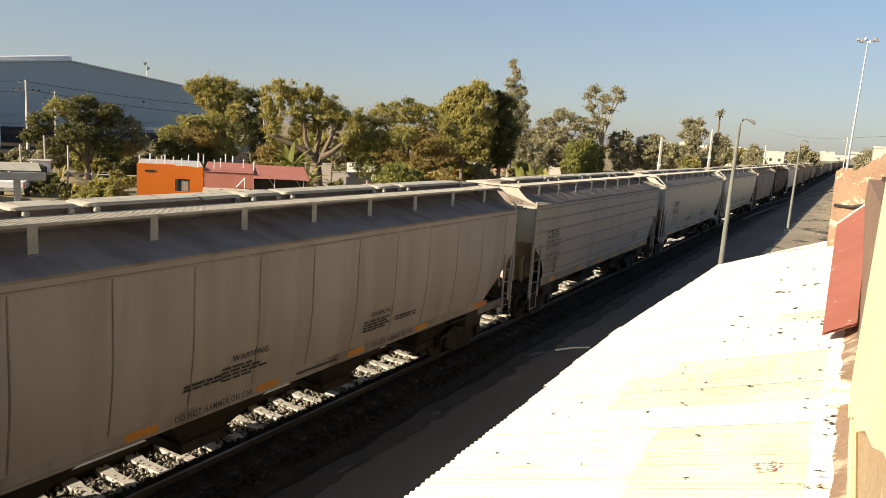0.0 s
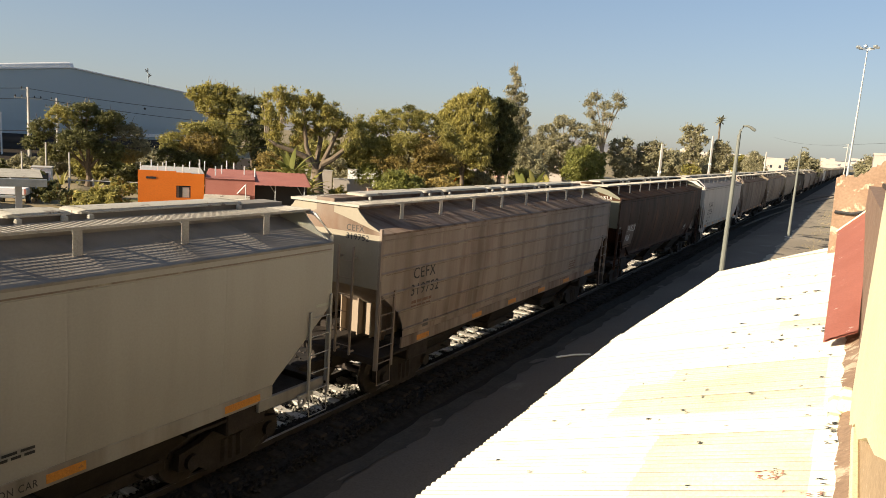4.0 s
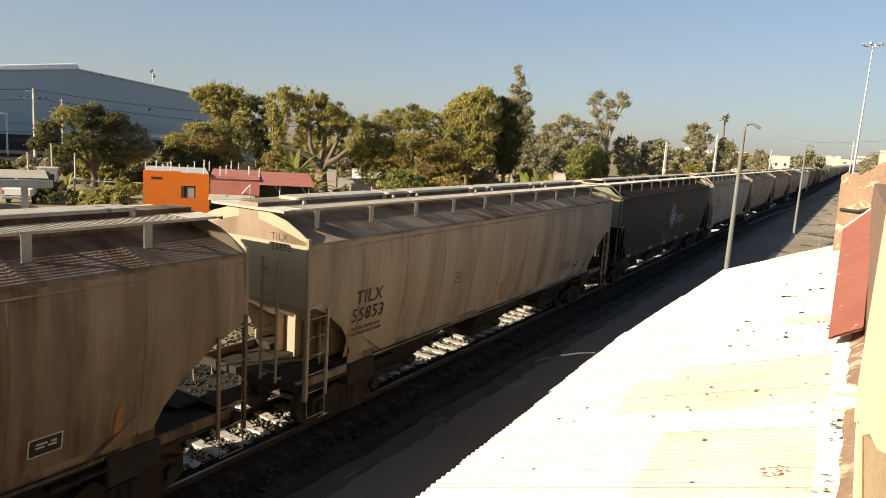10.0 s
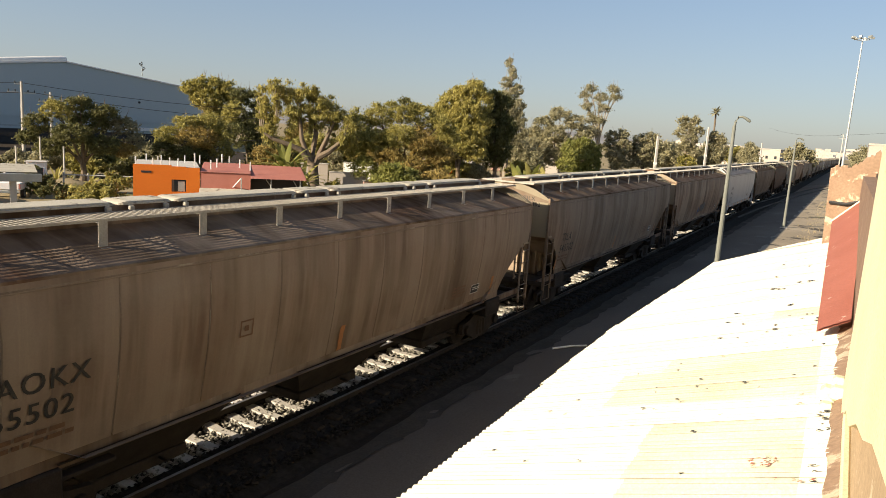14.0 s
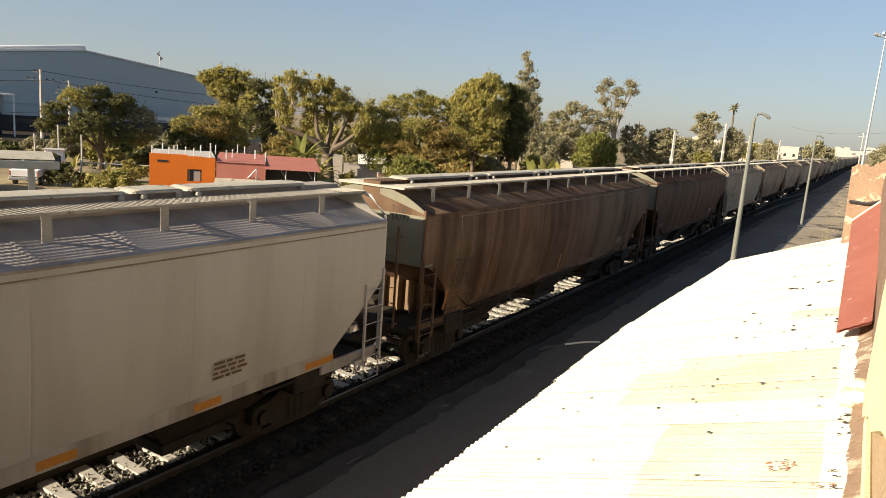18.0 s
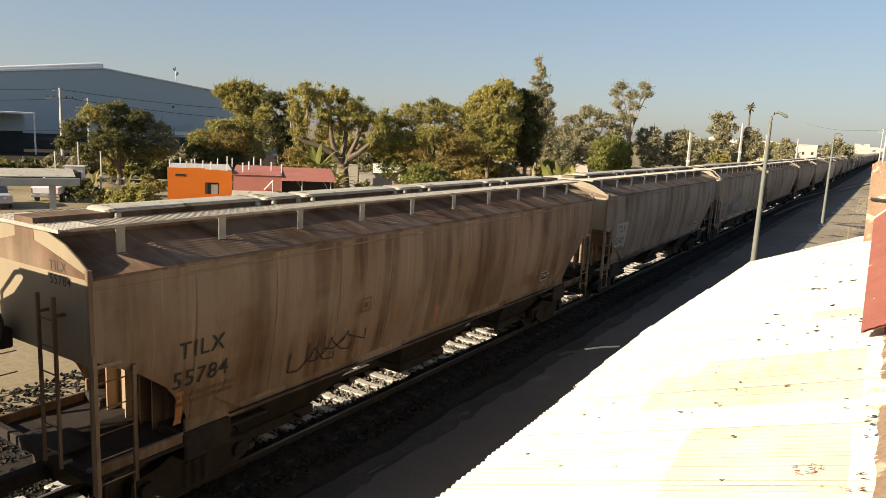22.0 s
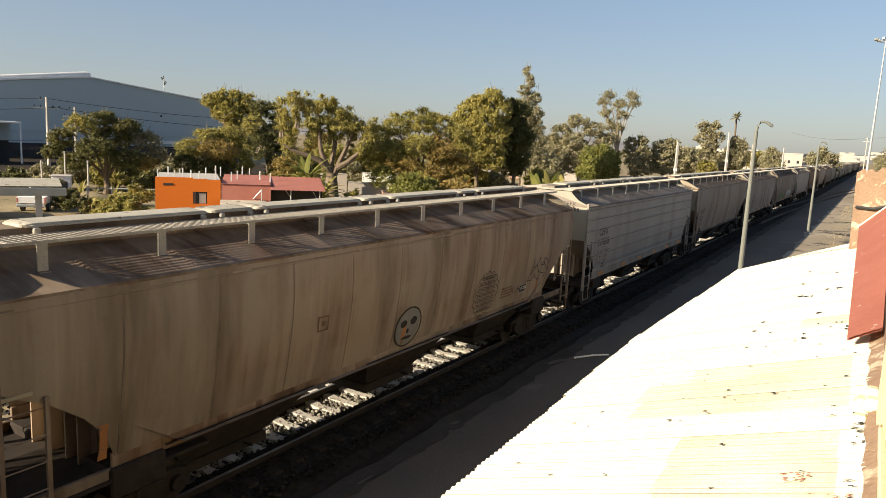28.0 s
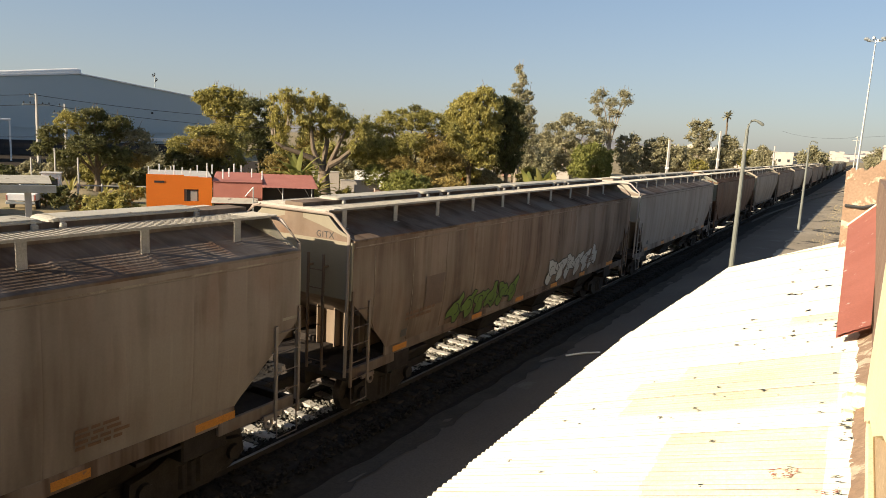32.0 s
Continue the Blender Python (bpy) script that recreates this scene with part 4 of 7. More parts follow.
    if "panel" in extra:
        for z in (z_num, z_mark):
            part("name_panel", patch_on_side(form, y0 - 0.12, y0 + 1.0 + (0.1 if z < 2.7 else 0), z - 0.04, z + 0.27), spray_paint("grey_panel_paint", (0.10, 0.09, 0.08)), car, "dark panel behind the marks")
        ink = M["pale_letters"]
    if "endonly" in extra:
        part("paint_patch", patch_on_side(form, 2.7, 3.55, 2.45, 3.2, 0.05), spray_paint("brown_patch_paint", (0.15, 0.1, 0.075)), car, "brown repainted patch")
    if "patch" in extra or "pale" in extra:
        part("paint_patch", patch_on_side(form, y0 - 0.15, y0 + 1.2, 2.2, 3.22 if "patch" in extra else 3.15, 0.06), spray_paint("pale_patch_paint" if "patch" in extra else "brown_patch_paint", (0.42, 0.39, 0.35) if "patch" in extra else (0.15, 0.1, 0.075)), car, "repainted rectangular patch")
    if marks and "endonly" not in extra:
        part("reporting_mark", words_on_side(marks, form, y0, z_mark, size), ink, car, "stencilled reporting mark " + marks)
    if marks:
        for w, z in ((marks, 4.30), (number, 4.11)):
            if w:
                verts, faces = WORDS[w]
                g = Geo()
                g.v = [(0.62 + a * 0.19, -0.002, z + b * 0.19) for a, b in verts]
                g.f = list(faces)
                part("end_mark", g, ink, car, "small stencilled mark on the end sheet")
    if number:
        part("car_number", words_on_side(number, form, y0 - 0.08, z_num, size), ink, car, "stencilled car number " + number)
    if "load" in extra:
        for i, w in enumerate(("LD LMT", "LT WT", "CU FT")):
            part("load_data", words_on_side(w, form, y0 - 0.02, z_num - 0.3 - 0.2 * i, 0.16), ink, car)
        for i, w in enumerate(("224500", "61500", "5489")):
            part("load_data", words_on_side(w, form, y0 + 0.72, z_num - 0.3 - 0.2 * i, 0.16), ink, car)
    elif marks:
        part("small_print", bars_on_side(form, y0, z_num - 0.2, 2, 1.1, 0.07), M["rust_letters"], car, "rows of small stencilling")
    if "warn" in extra:
        for y, over in ((7.0, 6.1), (10.85, 10.2)):
            part("warning_text", words_on_side("WARNING", form, y, 2.38, 0.16), M["letters"], car)
            part("small_print", bars_on_side(form, y - 0.2, 2.27, 4, 0.9, 0.04), M["letters"], car)
            part("small_print", bars_on_side(form, y + 1.0 if y > 9 else y - 0.95, 2.18, 2, 0.8, 0.04), M["letters"], car)
        for y, w in ((5.95, "DO NOT HAMMER ON CAR"), (11.1, "DO NOT HAMMER ON CAR")):
            words = words_on_side(w, "slant", y, SILL + 0.05, 0.15, 0.80)
            words.v = [(side_x(form, SILL) + 0.044, v[1], v[2]) for v in words.v]
            part("sill_text", words, M["letters"], car)
        words = Geo().quad(*[(0, y, z) for y, z in ((8.7, SILL + 0.08), (9.9, SILL + 0.08), (9.9, SILL + 0.13), (8.7, SILL + 0.13))])
        words.v = [(side_x(form, SILL) + 0.044, v[1], v[2]) for v in words.v]
        part("sill_text", words, M["letters"], car, "row of small stencilling")
    elif y_at < 560:
        if "hammer" in extra:
            part("stencil_text", words_on_side("DO NOT HAMMER ON CAR", form, 9.5, 2.48, 0.15, 0.72), M["letters"], car)
        if not dark:
            part("small_print", bars_on_side(form, ln * 0.74, 2.3, 4, 0.7, 0.05), M["rust_letters"], car, "rows of small stencilling")
        if form == "round":
            part("notice_frame", patch_on_side(form, ln - 3.5, ln - 3.04, 2.0, 2.27), M["pale_letters"], car, "pale edge of a notice panel")
            part("notice_panel", patch_on_side(form, ln - 3.48, ln - 3.06, 2.02, 2.25, 0.0, 0.021), M["letters"], car, "small dark notice panel")
            part("notice_bar", bars_on_side(form, ln - 3.4, 2.16, 2, 0.3, 0.03), M["pale_letters"], car)
        else:
            part("notice_panel", patch_on_side(form, 1.9, 2.15, 1.9, 2.08), spray_paint("grey_panel_paint", (0.10, 0.09, 0.08)), car, "small grey notice panel")
    if (rust > 0.3 and form == "round" and y_at < 560 and not dark) or "square" in extra:
        g = Geo()
        y, z = (3.87 if "square" in extra else ln * 0.31), 2.75
        for a in ((0, 0.3, 0, 0.03), (0, 0.3, 0.27, 0.3), (0, 0.03, 0, 0.3), (0.27, 0.3, 0, 0.3), (0.1, 0.2, 0.1, 0.2)):
            g.quad(*[(side_x(form, z + dz) + 0.022, y + dy, z + dz) for dy, dz in ((a[0], a[2]), (a[1], a[2]), (a[1], a[3]), (a[0], a[3]))])
        part("square_emblem", g, M["rust_letters"], car, "faded square outline emblem")
    r = random.Random(int(y_at))
    if "diamond" in extra:
        # kite-shaped emblem in blue and white with a ring of dots, beside three plain blocks
        cy, cz = 9.49, 2.86
        kite = [(0.0, -0.78), (0.04, -0.5), (0.3, -0.36), (0.68, -0.06), (0.73, 0.08), (0.62, 0.26), (0.0, 0.82), (-0.62, 0.26), (-0.73, 0.02), (-0.66, -0.14), (-0.3, -0.38), (-0.04, -0.5)]
        inner = [(0.0, -0.44), (0.28, -0.22), (0.5, 0.0), (0.26, 0.24), (0.0, 0.46), (-0.26, 0.24), (-0.5, 0.0), (-0.28, -0.22)]
        for outline, sc, c, nm, lift in ((kite, 1.0, (0.42, 0.44, 0.46), "emblem_white", 0.020), (kite, 0.92, (0.02, 0.06, 0.11), "emblem_blue", 0.024), (inner, 0.86, (0.36, 0.35, 0.32), "emblem_pale", 0.028)):
            g = Geo()
            g.quad(*[(side_x(form, cz + dz * sc) + lift, cy + dy * sc, cz + dz * sc) for dy, dz in outline])
            part("emblem", g, spray_paint(nm, c), car, "kite-shaped emblem")
        for dy, dz in ((0, 0.21), (0.2, 0.06), (0.13, -0.17), (-0.13, -0.17), (-0.2, 0.06)):
            g = Geo()
            g.quad(*[(side_x(form, cz) + 0.034, cy + dy + 0.1 * math.cos(a * 0.524), cz + dz + 0.1 * math.sin(a * 0.524)) for a in range(12)])
            part("emblem_dot", g, spray_paint("emblem_blue", (0.02, 0.06, 0.11)), car)
        for k, y in enumerate((10.42, 11.0, 11.58)):
            for sc, nm, c, lift in ((0.0, "emblem_edge", (0.3, 0.31, 0.32), 0.020), (0.035, "emblem_blue", (0.02, 0.06, 0.11), 0.024)):
                g = Geo()
                a, b, z0, z1, skew = y + sc, y + 0.45 - sc, 2.57 + sc, 2.96 - sc, 0.06
                g.quad((side_x(form, z0) + lift, a, z0), (side_x(form, z0) + lift, b, z0), (side_x(form, z1) + lift, b + skew, z1), (side_x(form, z1) + lift, a + skew + (0.1 if k == 0 else 0), z1))
                part("emblem_bar", g, spray_paint(nm, c), car, "plain outlined block")
        for k in range(4):
            y = 7.55 + 0.5 * k
            z1 = 2.5 - 0.08 * k
            g = Geo()
            g.quad(*[(side_x(form, z) + 0.018, yy, z) for yy, z in ((y, 1.85), (y + 0.16, 1.82), (y + 0.22, 2.1), (y + 0.3, 1.84), (y + 0.5, 1.86), (y + 0.42, z1), (y + 0.3, z1 - 0.2), (y + 0.2, z1 + 0.02), (y + 0.06, 2.1))])
            part("sprayed_block", g, spray_paint("faded_red_spray", (0.10, 0.026, 0.026)), car, "faded red sprayed shape")
    if "spray" in extra or "scrawl" in extra:
        tones = {"spray_blue": ("grey_blue_spray", (0.09, 0.10, 0.12)), "spray_white": ("pale_spray", (0.26, 0.26, 0.27)), "spray_green": ("green_spray", (0.13, 0.2, 0.04))}
        kindof = next((k for k in tones if k in extra), "")
        if kindof:
            nm, c = tones[kindof]
            # letters of a piece: soft blocks with a dark outline, leaning a little
            pieces = {"spray_blue": ((8.6, 2.1, 4, 0.42, 0.5, (nm, c)),), "spray_white": ((3.0, 1.95, 3, 0.55, 0.65, ("grey_spray", (0.12, 0.12, 0.125))), (4.9, 2.0, 4, 0.62, 0.9, (nm, c))),
                      "spray_green": ((4.0, 1.8, 6, 0.66, 0.62, (nm, c)), (10.2, 1.85, 6, 0.80, 0.75, ("white_spray", (0.5, 0.5, 0.47))))}[kindof]
            for st, z0, n, w, h, paint in pieces:
                for k in range(n):
                    y = st + w * k
                    turn, edge = r.uniform(0, 6.28), []
                    for i in range(16):
                        a = 2 * math.pi * i / 16
                        rad = 0.52 + 0.16 * math.sin(3 * a + turn) + 0.10 * math.sin(5 * a + 2 * turn) + r.uniform(-0.04, 0.04)
                        edge.append((y + w * (0.5 + rad * math.cos(a) + 0.12 * math.sin(a)), z0 + h * (0.5 + rad * math.sin(a))))
                    cy, cz = sum(q[0] for q in edge) / len(edge), sum(q[1] for q in edge) / len(edge)
                    g = Geo()
                    g.f = [(0, i + 1, (i + 1) % len(edge) + 1) for i in range(len(edge))]
                    g.v = [(side_x(form, cz) + 0.021, cy, cz)] + [(side_x(form, q[1]) + 0.021, *q) for q in edge]
                    part("sprayed_letter", g, spray_paint(*paint), car, "sprayed letter-like block")
                    part("sprayed_outline", spray_stroke(form, edge + edge[:1], 0.035), M["letters"], car, "thin black sprayed outline")
                    fold = [(cy + 0.22 * w * math.cos(turn + 0.5 * i), cz + 0.24 * h * math.sin(turn + 0.5 * i)) for i in range(8)]
                    part("sprayed_fold", spray_stroke(form, fold, 0.03), M["letters"], car)
            if kindof == "spray_blue":
                g = Geo()
                g.quad(*[(side_x(form, z) + 0.024, y, z) for y, z in ((8.05, 1.93), (8.42, 2.2), (8.05, 2.46))])
                part("sprayed_triangle", g, spray_paint("blue_spray", (0.03, 0.10, 0.26)), car, "blue sprayed triangle")
        if "scrawl" in extra:
            st = 4.0 if number == "650201" else 3.6
            for k in range(3):
                part("sprayed_tag", spray_stroke(form, scrawl_points(r, st + 0.45 * k, 1.95 + 0.1 * k, 1.5, 0.45, 9), 0.028), M["letters"], car, "thin black sprayed tag")
    if "tags" in extra:
        # an oval of crowded loops, two lines of tall strokes and a pale disc with dark eyes of paint
        for k in range(7):
            z = 2.82 - 0.15 * k
            half = 0.56 * math.sqrt(max(0.05, 1 - ((z - 2.37) / 0.55) ** 2))
            loops = [(12.3 + half * (2 * i / 40 - 1) + 0.05 * math.sin(i * 1.9 + k), z + 0.055 * math.sin(i * 1.25 + 2 * k)) for i in range(41)]
            part("sprayed_tag", spray_stroke(form, loops, 0.022), M["letters"], car, "thin black sprayed tag")
        for k in range(16):
            a = 2 * math.pi * k / 16
            arc = [(12.3 + 0.58 * math.cos(a) + 0.11 * math.cos(a + 0.5 * j - 1.2), 2.37 + 0.52 * math.sin(a) + 0.11 * math.sin(a + 0.5 * j - 1.2)) for j in range(6)]
            part("sprayed_loop", spray_stroke(form, arc, 0.02), M["letters"], car)
        for k in range(3):
            part("sprayed_tag", spray_stroke(form, scrawl_points(r, 14.9 + 0.12 * k, 2.25 + 0.22 * k, 1.5, 0.38, 12), 0.026), M["letters"], car, "thin black sprayed tag")
        part("sprayed_tail", spray_stroke(form, [(14.2 + 0.1 * i, 2.05 + 0.12 * math.sin(i * 1.1) + 0.02 * i) for i in range(9)], 0.022), M["letters"], car)
        disc = Geo()
        disc.quad(*[(side_x(form, 2.2 + 0.42 * math.sin(a)) + 0.02, 8.7 + 0.46 * math.cos(a), 2.2 + 0.42 * math.sin(a)) for a in [0.2618 * k for k in range(24)]])
        part("sprayed_disc", disc, spray_paint("grey_white_spray", (0.24, 0.235, 0.22)), car, "pale sprayed disc")
        for dy, dz, ry, rz in ((-0.2, 0.1, 0.13, 0.09), (0.18, 0.12, 0.13, 0.1), (0.0, -0.1, 0.05, 0.06), (0.0, -0.26, 0.2, 0.04)):
            blot = Geo()
            blot.quad(*[(side_x(form, 2.2 + dz + rz * math.sin(a)) + 0.026, 8.7 + dy + ry * math.cos(a), 2.2 + dz + rz * math.sin(a)) for a in [0.5236 * k for k in range(12)]])
            part("sprayed_blot", blot, M["letters"], car)
        part("sprayed_outline", spray_stroke(form, [(8.7 + 0.5 * math.cos(0.2618 * k), 2.2 + 0.46 * math.sin(0.2618 * k)) for k in range(25)], 0.04), M["letters"], car, "thin black sprayed outline")
    if "chalk" in extra:
        # pale one-line arches far along the side
        for k in range(7):
            y = 9.2 + 0.75 * k
            arch = [(y + 0.6 * u, 1.8 + 0.04 * k + 0.62 * math.sin(math.pi * min(0.97, max(0.03, u)))) for u in [i / 10 for i in range(11)]]
            part("chalk_arch", spray_stroke(form, arch, 0.013), M["pale_letters"], car, "thin pale sprayed line")
    return car


for row in TRAIN:
    grain_car(row)


# ---------- ground and track ----------
def ground_sheet():
    g = Geo()
    xs = [-3000, -400, -150, -60, -25, -12.6, 3.0, 60, 400, 3000]
    ys = [-900, -560, -60, 0, 30, 60, 100, 160, 300, 700, 3500]
    rr = random.Random(3)
    g.grid([[(x, y, -0.02 if -13 < x < 4 else -0.02 + (rr.uniform(-0.12, 0.1) if abs(x) < 200 else 0)) for x in xs] for y in ys])
    return g


def yard_start(y):
    """Ragged edge of the yard surface beside the track."""
    return -7.75 + 0.05 * math.sin(y * 1.3) + 0.04 * math.sin(y * 3.7)


def yard_end(y):
    """Where the asphalt tone gives way to sunlit tan, along the train's shadow edge."""
    return -4.15 + 0.12 * math.sin(y * 0.9) + 0.08 * math.sin(y * 2.3)


solid("ground", ground_sheet(), M["dirt"], "dry bare earth with patches of thin grass", kind="structure")
g = Geo()
g.grid([[(yard_start(y), y, 0.06), (-7.2, y, 0.14), (-6.6, y, 0.26), (-5.4, y, 0.45), (-2, y, 0.47), (14, y, 0.45)] for y in [-60 + 0.5 * i for i in range(201)]])
g.grid([[(yard_start(y), y, 0.06), (-7.2, y, 0.14), (-6.6, y, 0.26), (-5.4, y, 0.45), (yard_end(y), y, 0.46)] for y in [40 + 1.0 * i for i in range(245)]])
solid("yard_pavement", g, M["asphalt"], "old grey asphalt of the station yard", kind="structure")
# paler ground colour paints the sunlit side of the shadow edge
g = Geo()
g.grid([[(yard_end(y), y, 0.46), (-2, y, 0.49 + 0.02 * math.sin(y)), (14, y, 0.45)] for y in [40 + 1.0 * i for i in range(245)]])
solid("yard_ground", g, M["yard_sunlit"], "dusty far yard ground with sunlight put into its tan", kind="structure")
g = Geo()
g.grid([[(XT + x, y, z) for x, z in ((-4.4, -0.01), (-3.0, 0.02), (-1.9, 0.1), (-0.78, 0.15), (-0.62, 0.07), (0.24, 0.07), (0.34, 0.16), (1.35, 0.175), (1.9, 0.06), (2.3, -0.01))] for y in [-600 + 20 * i for i in range(70)]])
ballast = solid("ballast_bed", g, M["ballast_bed"], "crushed stone bed under the track, coloured dark for shade", kind="structure")


def rail_part(g, y0, y1):
    for s in (-1, 1):
        x = s * 0.7525
        prof = [(x - 0.07, 0.13), (x + 0.07, 0.13), (x + 0.012, 0.165), (x + 0.012, 0.26), (x + 0.036, 0.27), (x + 0.036, 0.295), (x - 0.036, 0.295), (x - 0.036, 0.27), (x - 0.012, 0.26), (x - 0.012, 0.165)]
        g.extrude(prof, "y", y0, y1)


track = thing("railway_track", "single railway track with worn steel rails on concrete ties", "track", (XT, 0, 0), kind="structure")
g = Geo()
rail_part(g, -600, 780)
part("rail", g, M["rail"], track, "rusty rail pair")
g = Geo()
for s in (-1, 1):
    g.box(s * 0.7525 - 0.034, s * 0.7525 + 0.034, -600, 780, 0.294, RAIL)
part("rail_head", g, M["railhead"], track, "bright worn running surface")


def tie_shape(g):
    """Concrete tie, narrower and lower in the middle."""
    rows = []
    for x, w, z in ((-1.3, 0.12, 0.135), (-1.28, 0.13, 0.145), (-0.55, 0.13, 0.13), (-0.35, 0.11, 0.1), (0.35, 0.11, 0.1), (0.55, 0.13, 0.13), (1.28, 0.13, 0.145), (1.3, 0.12, 0.135)):
        z += 0.02
        rows.append([(x, -w - 0.03, -0.05), (x, -w, z - 0.015), (x, -w + 0.015, z), (x, w - 0.015, z), (x, w, z - 0.015), (x, w + 0.03, -0.05)])
    g.grid(rows)
    g.quad(*rows[0])
    g.quad(*rows[-1][::-1])


def far_ties(g):
    for a, b in ((-240, -14), (166, 420)):
        n = int((b - a) / 0.6)
        for i in range(n):
            y = a + 0.6 * i
            g.box(-1.3, 1.3, y - 0.13, y + 0.13, 0.0, 0.15)


def siding():
    """A second track that leaves the main one and curves along the yard."""
    line = []
    for k in range(31):
        u = k / 30
        y = 66 + 130 * u
        line.append((XT + 1.2 + 10.5 * u ** 1.5, y))
    t = thing("siding_track", "rusty siding rails set in the yard surface", "track", (0, 0, 0), kind="structure")
    for s in (-0.75, 0.75):
        g = Geo()
        g.grid([[(x + s - 0.035, y, 0.44), (x + s - 0.035, y, 0.58), (x + s + 0.035, y, 0.58), (x + s + 0.035, y, 0.44)] for x, y in line])
        part("rail", g, M["rail"], t, "rusty siding rail")
    return t


siding()
tie_mesh = shared("tie", M["tie"], tie_shape)
g = Geo()
far_ties(g)
part("far_ties", g, M["tie"], track, "row of pale concrete ties", kind="stuff")

# loose ballast between and beside the ties
def stones(x0, x1, y0, y1, n, seed, size, base, mat="stone"):
    rs = np.random.RandomState(seed)
    octa = np.array([(1, 0, 0), (0, 1, 0), (-1, 0, 0), (0, -1, 0), (0, 0, 1), (0, 0, -1)], float)
    fs = np.array([(0, 1, 4), (1, 2, 4), (2, 3, 4), (3, 0, 4), (1, 0, 5), (2, 1, 5), (3, 2, 5), (0, 3, 5)])
    p = np.stack([rs.uniform(x0, x1, n), y0 + (y1 - y0) * rs.uniform(0, 1, n) ** 1.5, np.zeros(n)], 1)
    p[:, 2] = base + rs.uniform(-0.03, 0.03, n)
    sc = size * rs.uniform(0.6, 1.35, (n, 1, 3))
    jit = 1 + rs.uniform(-0.3, 0.3, (n, 6, 3))
    ang = rs.uniform(0, 6.28, n)
    v = octa[None] * sc * jit
    c, s = np.cos(ang)[:, None], np.sin(ang)[:, None]
    v = np.stack([v[..., 0] * c - v[..., 1] * s, v[..., 0] * s + v[..., 1] * c, v[..., 2] * 0.75 + 0.35 * v[..., 0]], -1) + p[:, None]
    f = (fs[None] + 6 * np.arange(n)[:, None, None]).reshape(-1, 3)
    me = bpy.data.meshes.new("stones")
    me.from_pydata(v.reshape(-1, 3).tolist(), [], f.tolist())
    me.materials.append(M[mat])
    return me


# pale stones lie where sun falls; the dark ones hold the shade
solid("ballast_stones", stones(XT - 0.66, XT + 0.3, 2.0, 60, 9000, 4, 0.042, 0.09), None, "loose grey crushed stone ballast", "ballast", kind="stuff")
solid("ballast_shoulder", stones(XT + 0.3, XT + 1.85, 2.0, 60, 12000, 6, 0.045, 0.155, "dark_stone"), None, "ballast shoulder over the tie ends, shade put into its colour", "ballast", kind="stuff")
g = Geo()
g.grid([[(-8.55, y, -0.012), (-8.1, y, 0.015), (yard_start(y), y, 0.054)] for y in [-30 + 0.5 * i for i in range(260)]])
solid("yard_edge", g, M["dark_dirt"], "dark earth between ballast and asphalt", kind="structure")
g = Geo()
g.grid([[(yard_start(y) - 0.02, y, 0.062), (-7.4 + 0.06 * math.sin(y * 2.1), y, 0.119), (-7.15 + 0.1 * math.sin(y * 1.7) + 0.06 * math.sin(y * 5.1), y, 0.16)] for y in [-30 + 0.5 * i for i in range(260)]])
solid("yard_fringe", g, M["grey_dirt"], "half-dark fringe of the asphalt", kind="structure")
# tie ends get a near-black colour that stands for shade
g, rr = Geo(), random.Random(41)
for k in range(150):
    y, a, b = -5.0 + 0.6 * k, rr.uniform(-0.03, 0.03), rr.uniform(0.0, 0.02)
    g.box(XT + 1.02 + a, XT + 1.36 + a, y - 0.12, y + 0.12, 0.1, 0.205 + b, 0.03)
solid("tie_ends", g, M["dark_dirt"], "row of tie ends in the ballast shoulder, blackened as shade", "ties", kind="stuff")
solid("ballast_dark", stones(XT - 1.9, XT - 0.66, 2.0, 60, 8000, 7, 0.045, 0.13, "dark_stone"), None, "ballast beyond the far rail, shade put into its colour", "ballast", kind="stuff")
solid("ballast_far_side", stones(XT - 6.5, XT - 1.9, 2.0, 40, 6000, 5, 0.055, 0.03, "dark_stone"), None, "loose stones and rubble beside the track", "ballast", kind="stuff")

# ---------- station roof below the camera ----------
SLOPE, ROOF_LOW, X_LOW, X_TOP = 0.33, 2.96, -3.3, 0.2


def roof_z(x):
    return ROOF_LOW + SLOPE * (x - X_LOW)


def corrugated(x0, x1, width, lift=0.0, pitch=0.0986, amp=0.019, slope=SLOPE, cut=0.0):
    """A corrugated sheet whose waves run down the slope; its near low corner is the origin."""
    g, n = Geo(), max(6, int(round(width / pitch)) * 6)
    rows = []
    for k in range(4):
        row = []
        for j in range(n + 1):
            a = x0 + cut * j / n
            x = a + (x1 - a) * k / 3
            row.append((x, width * j / n, slope * (x - X_LOW) + ROOF_LOW + lift + amp * math.cos(2 * math.pi * width * j / n / pitch)))
        rows.append(row)
    g.grid(rows)
    return g


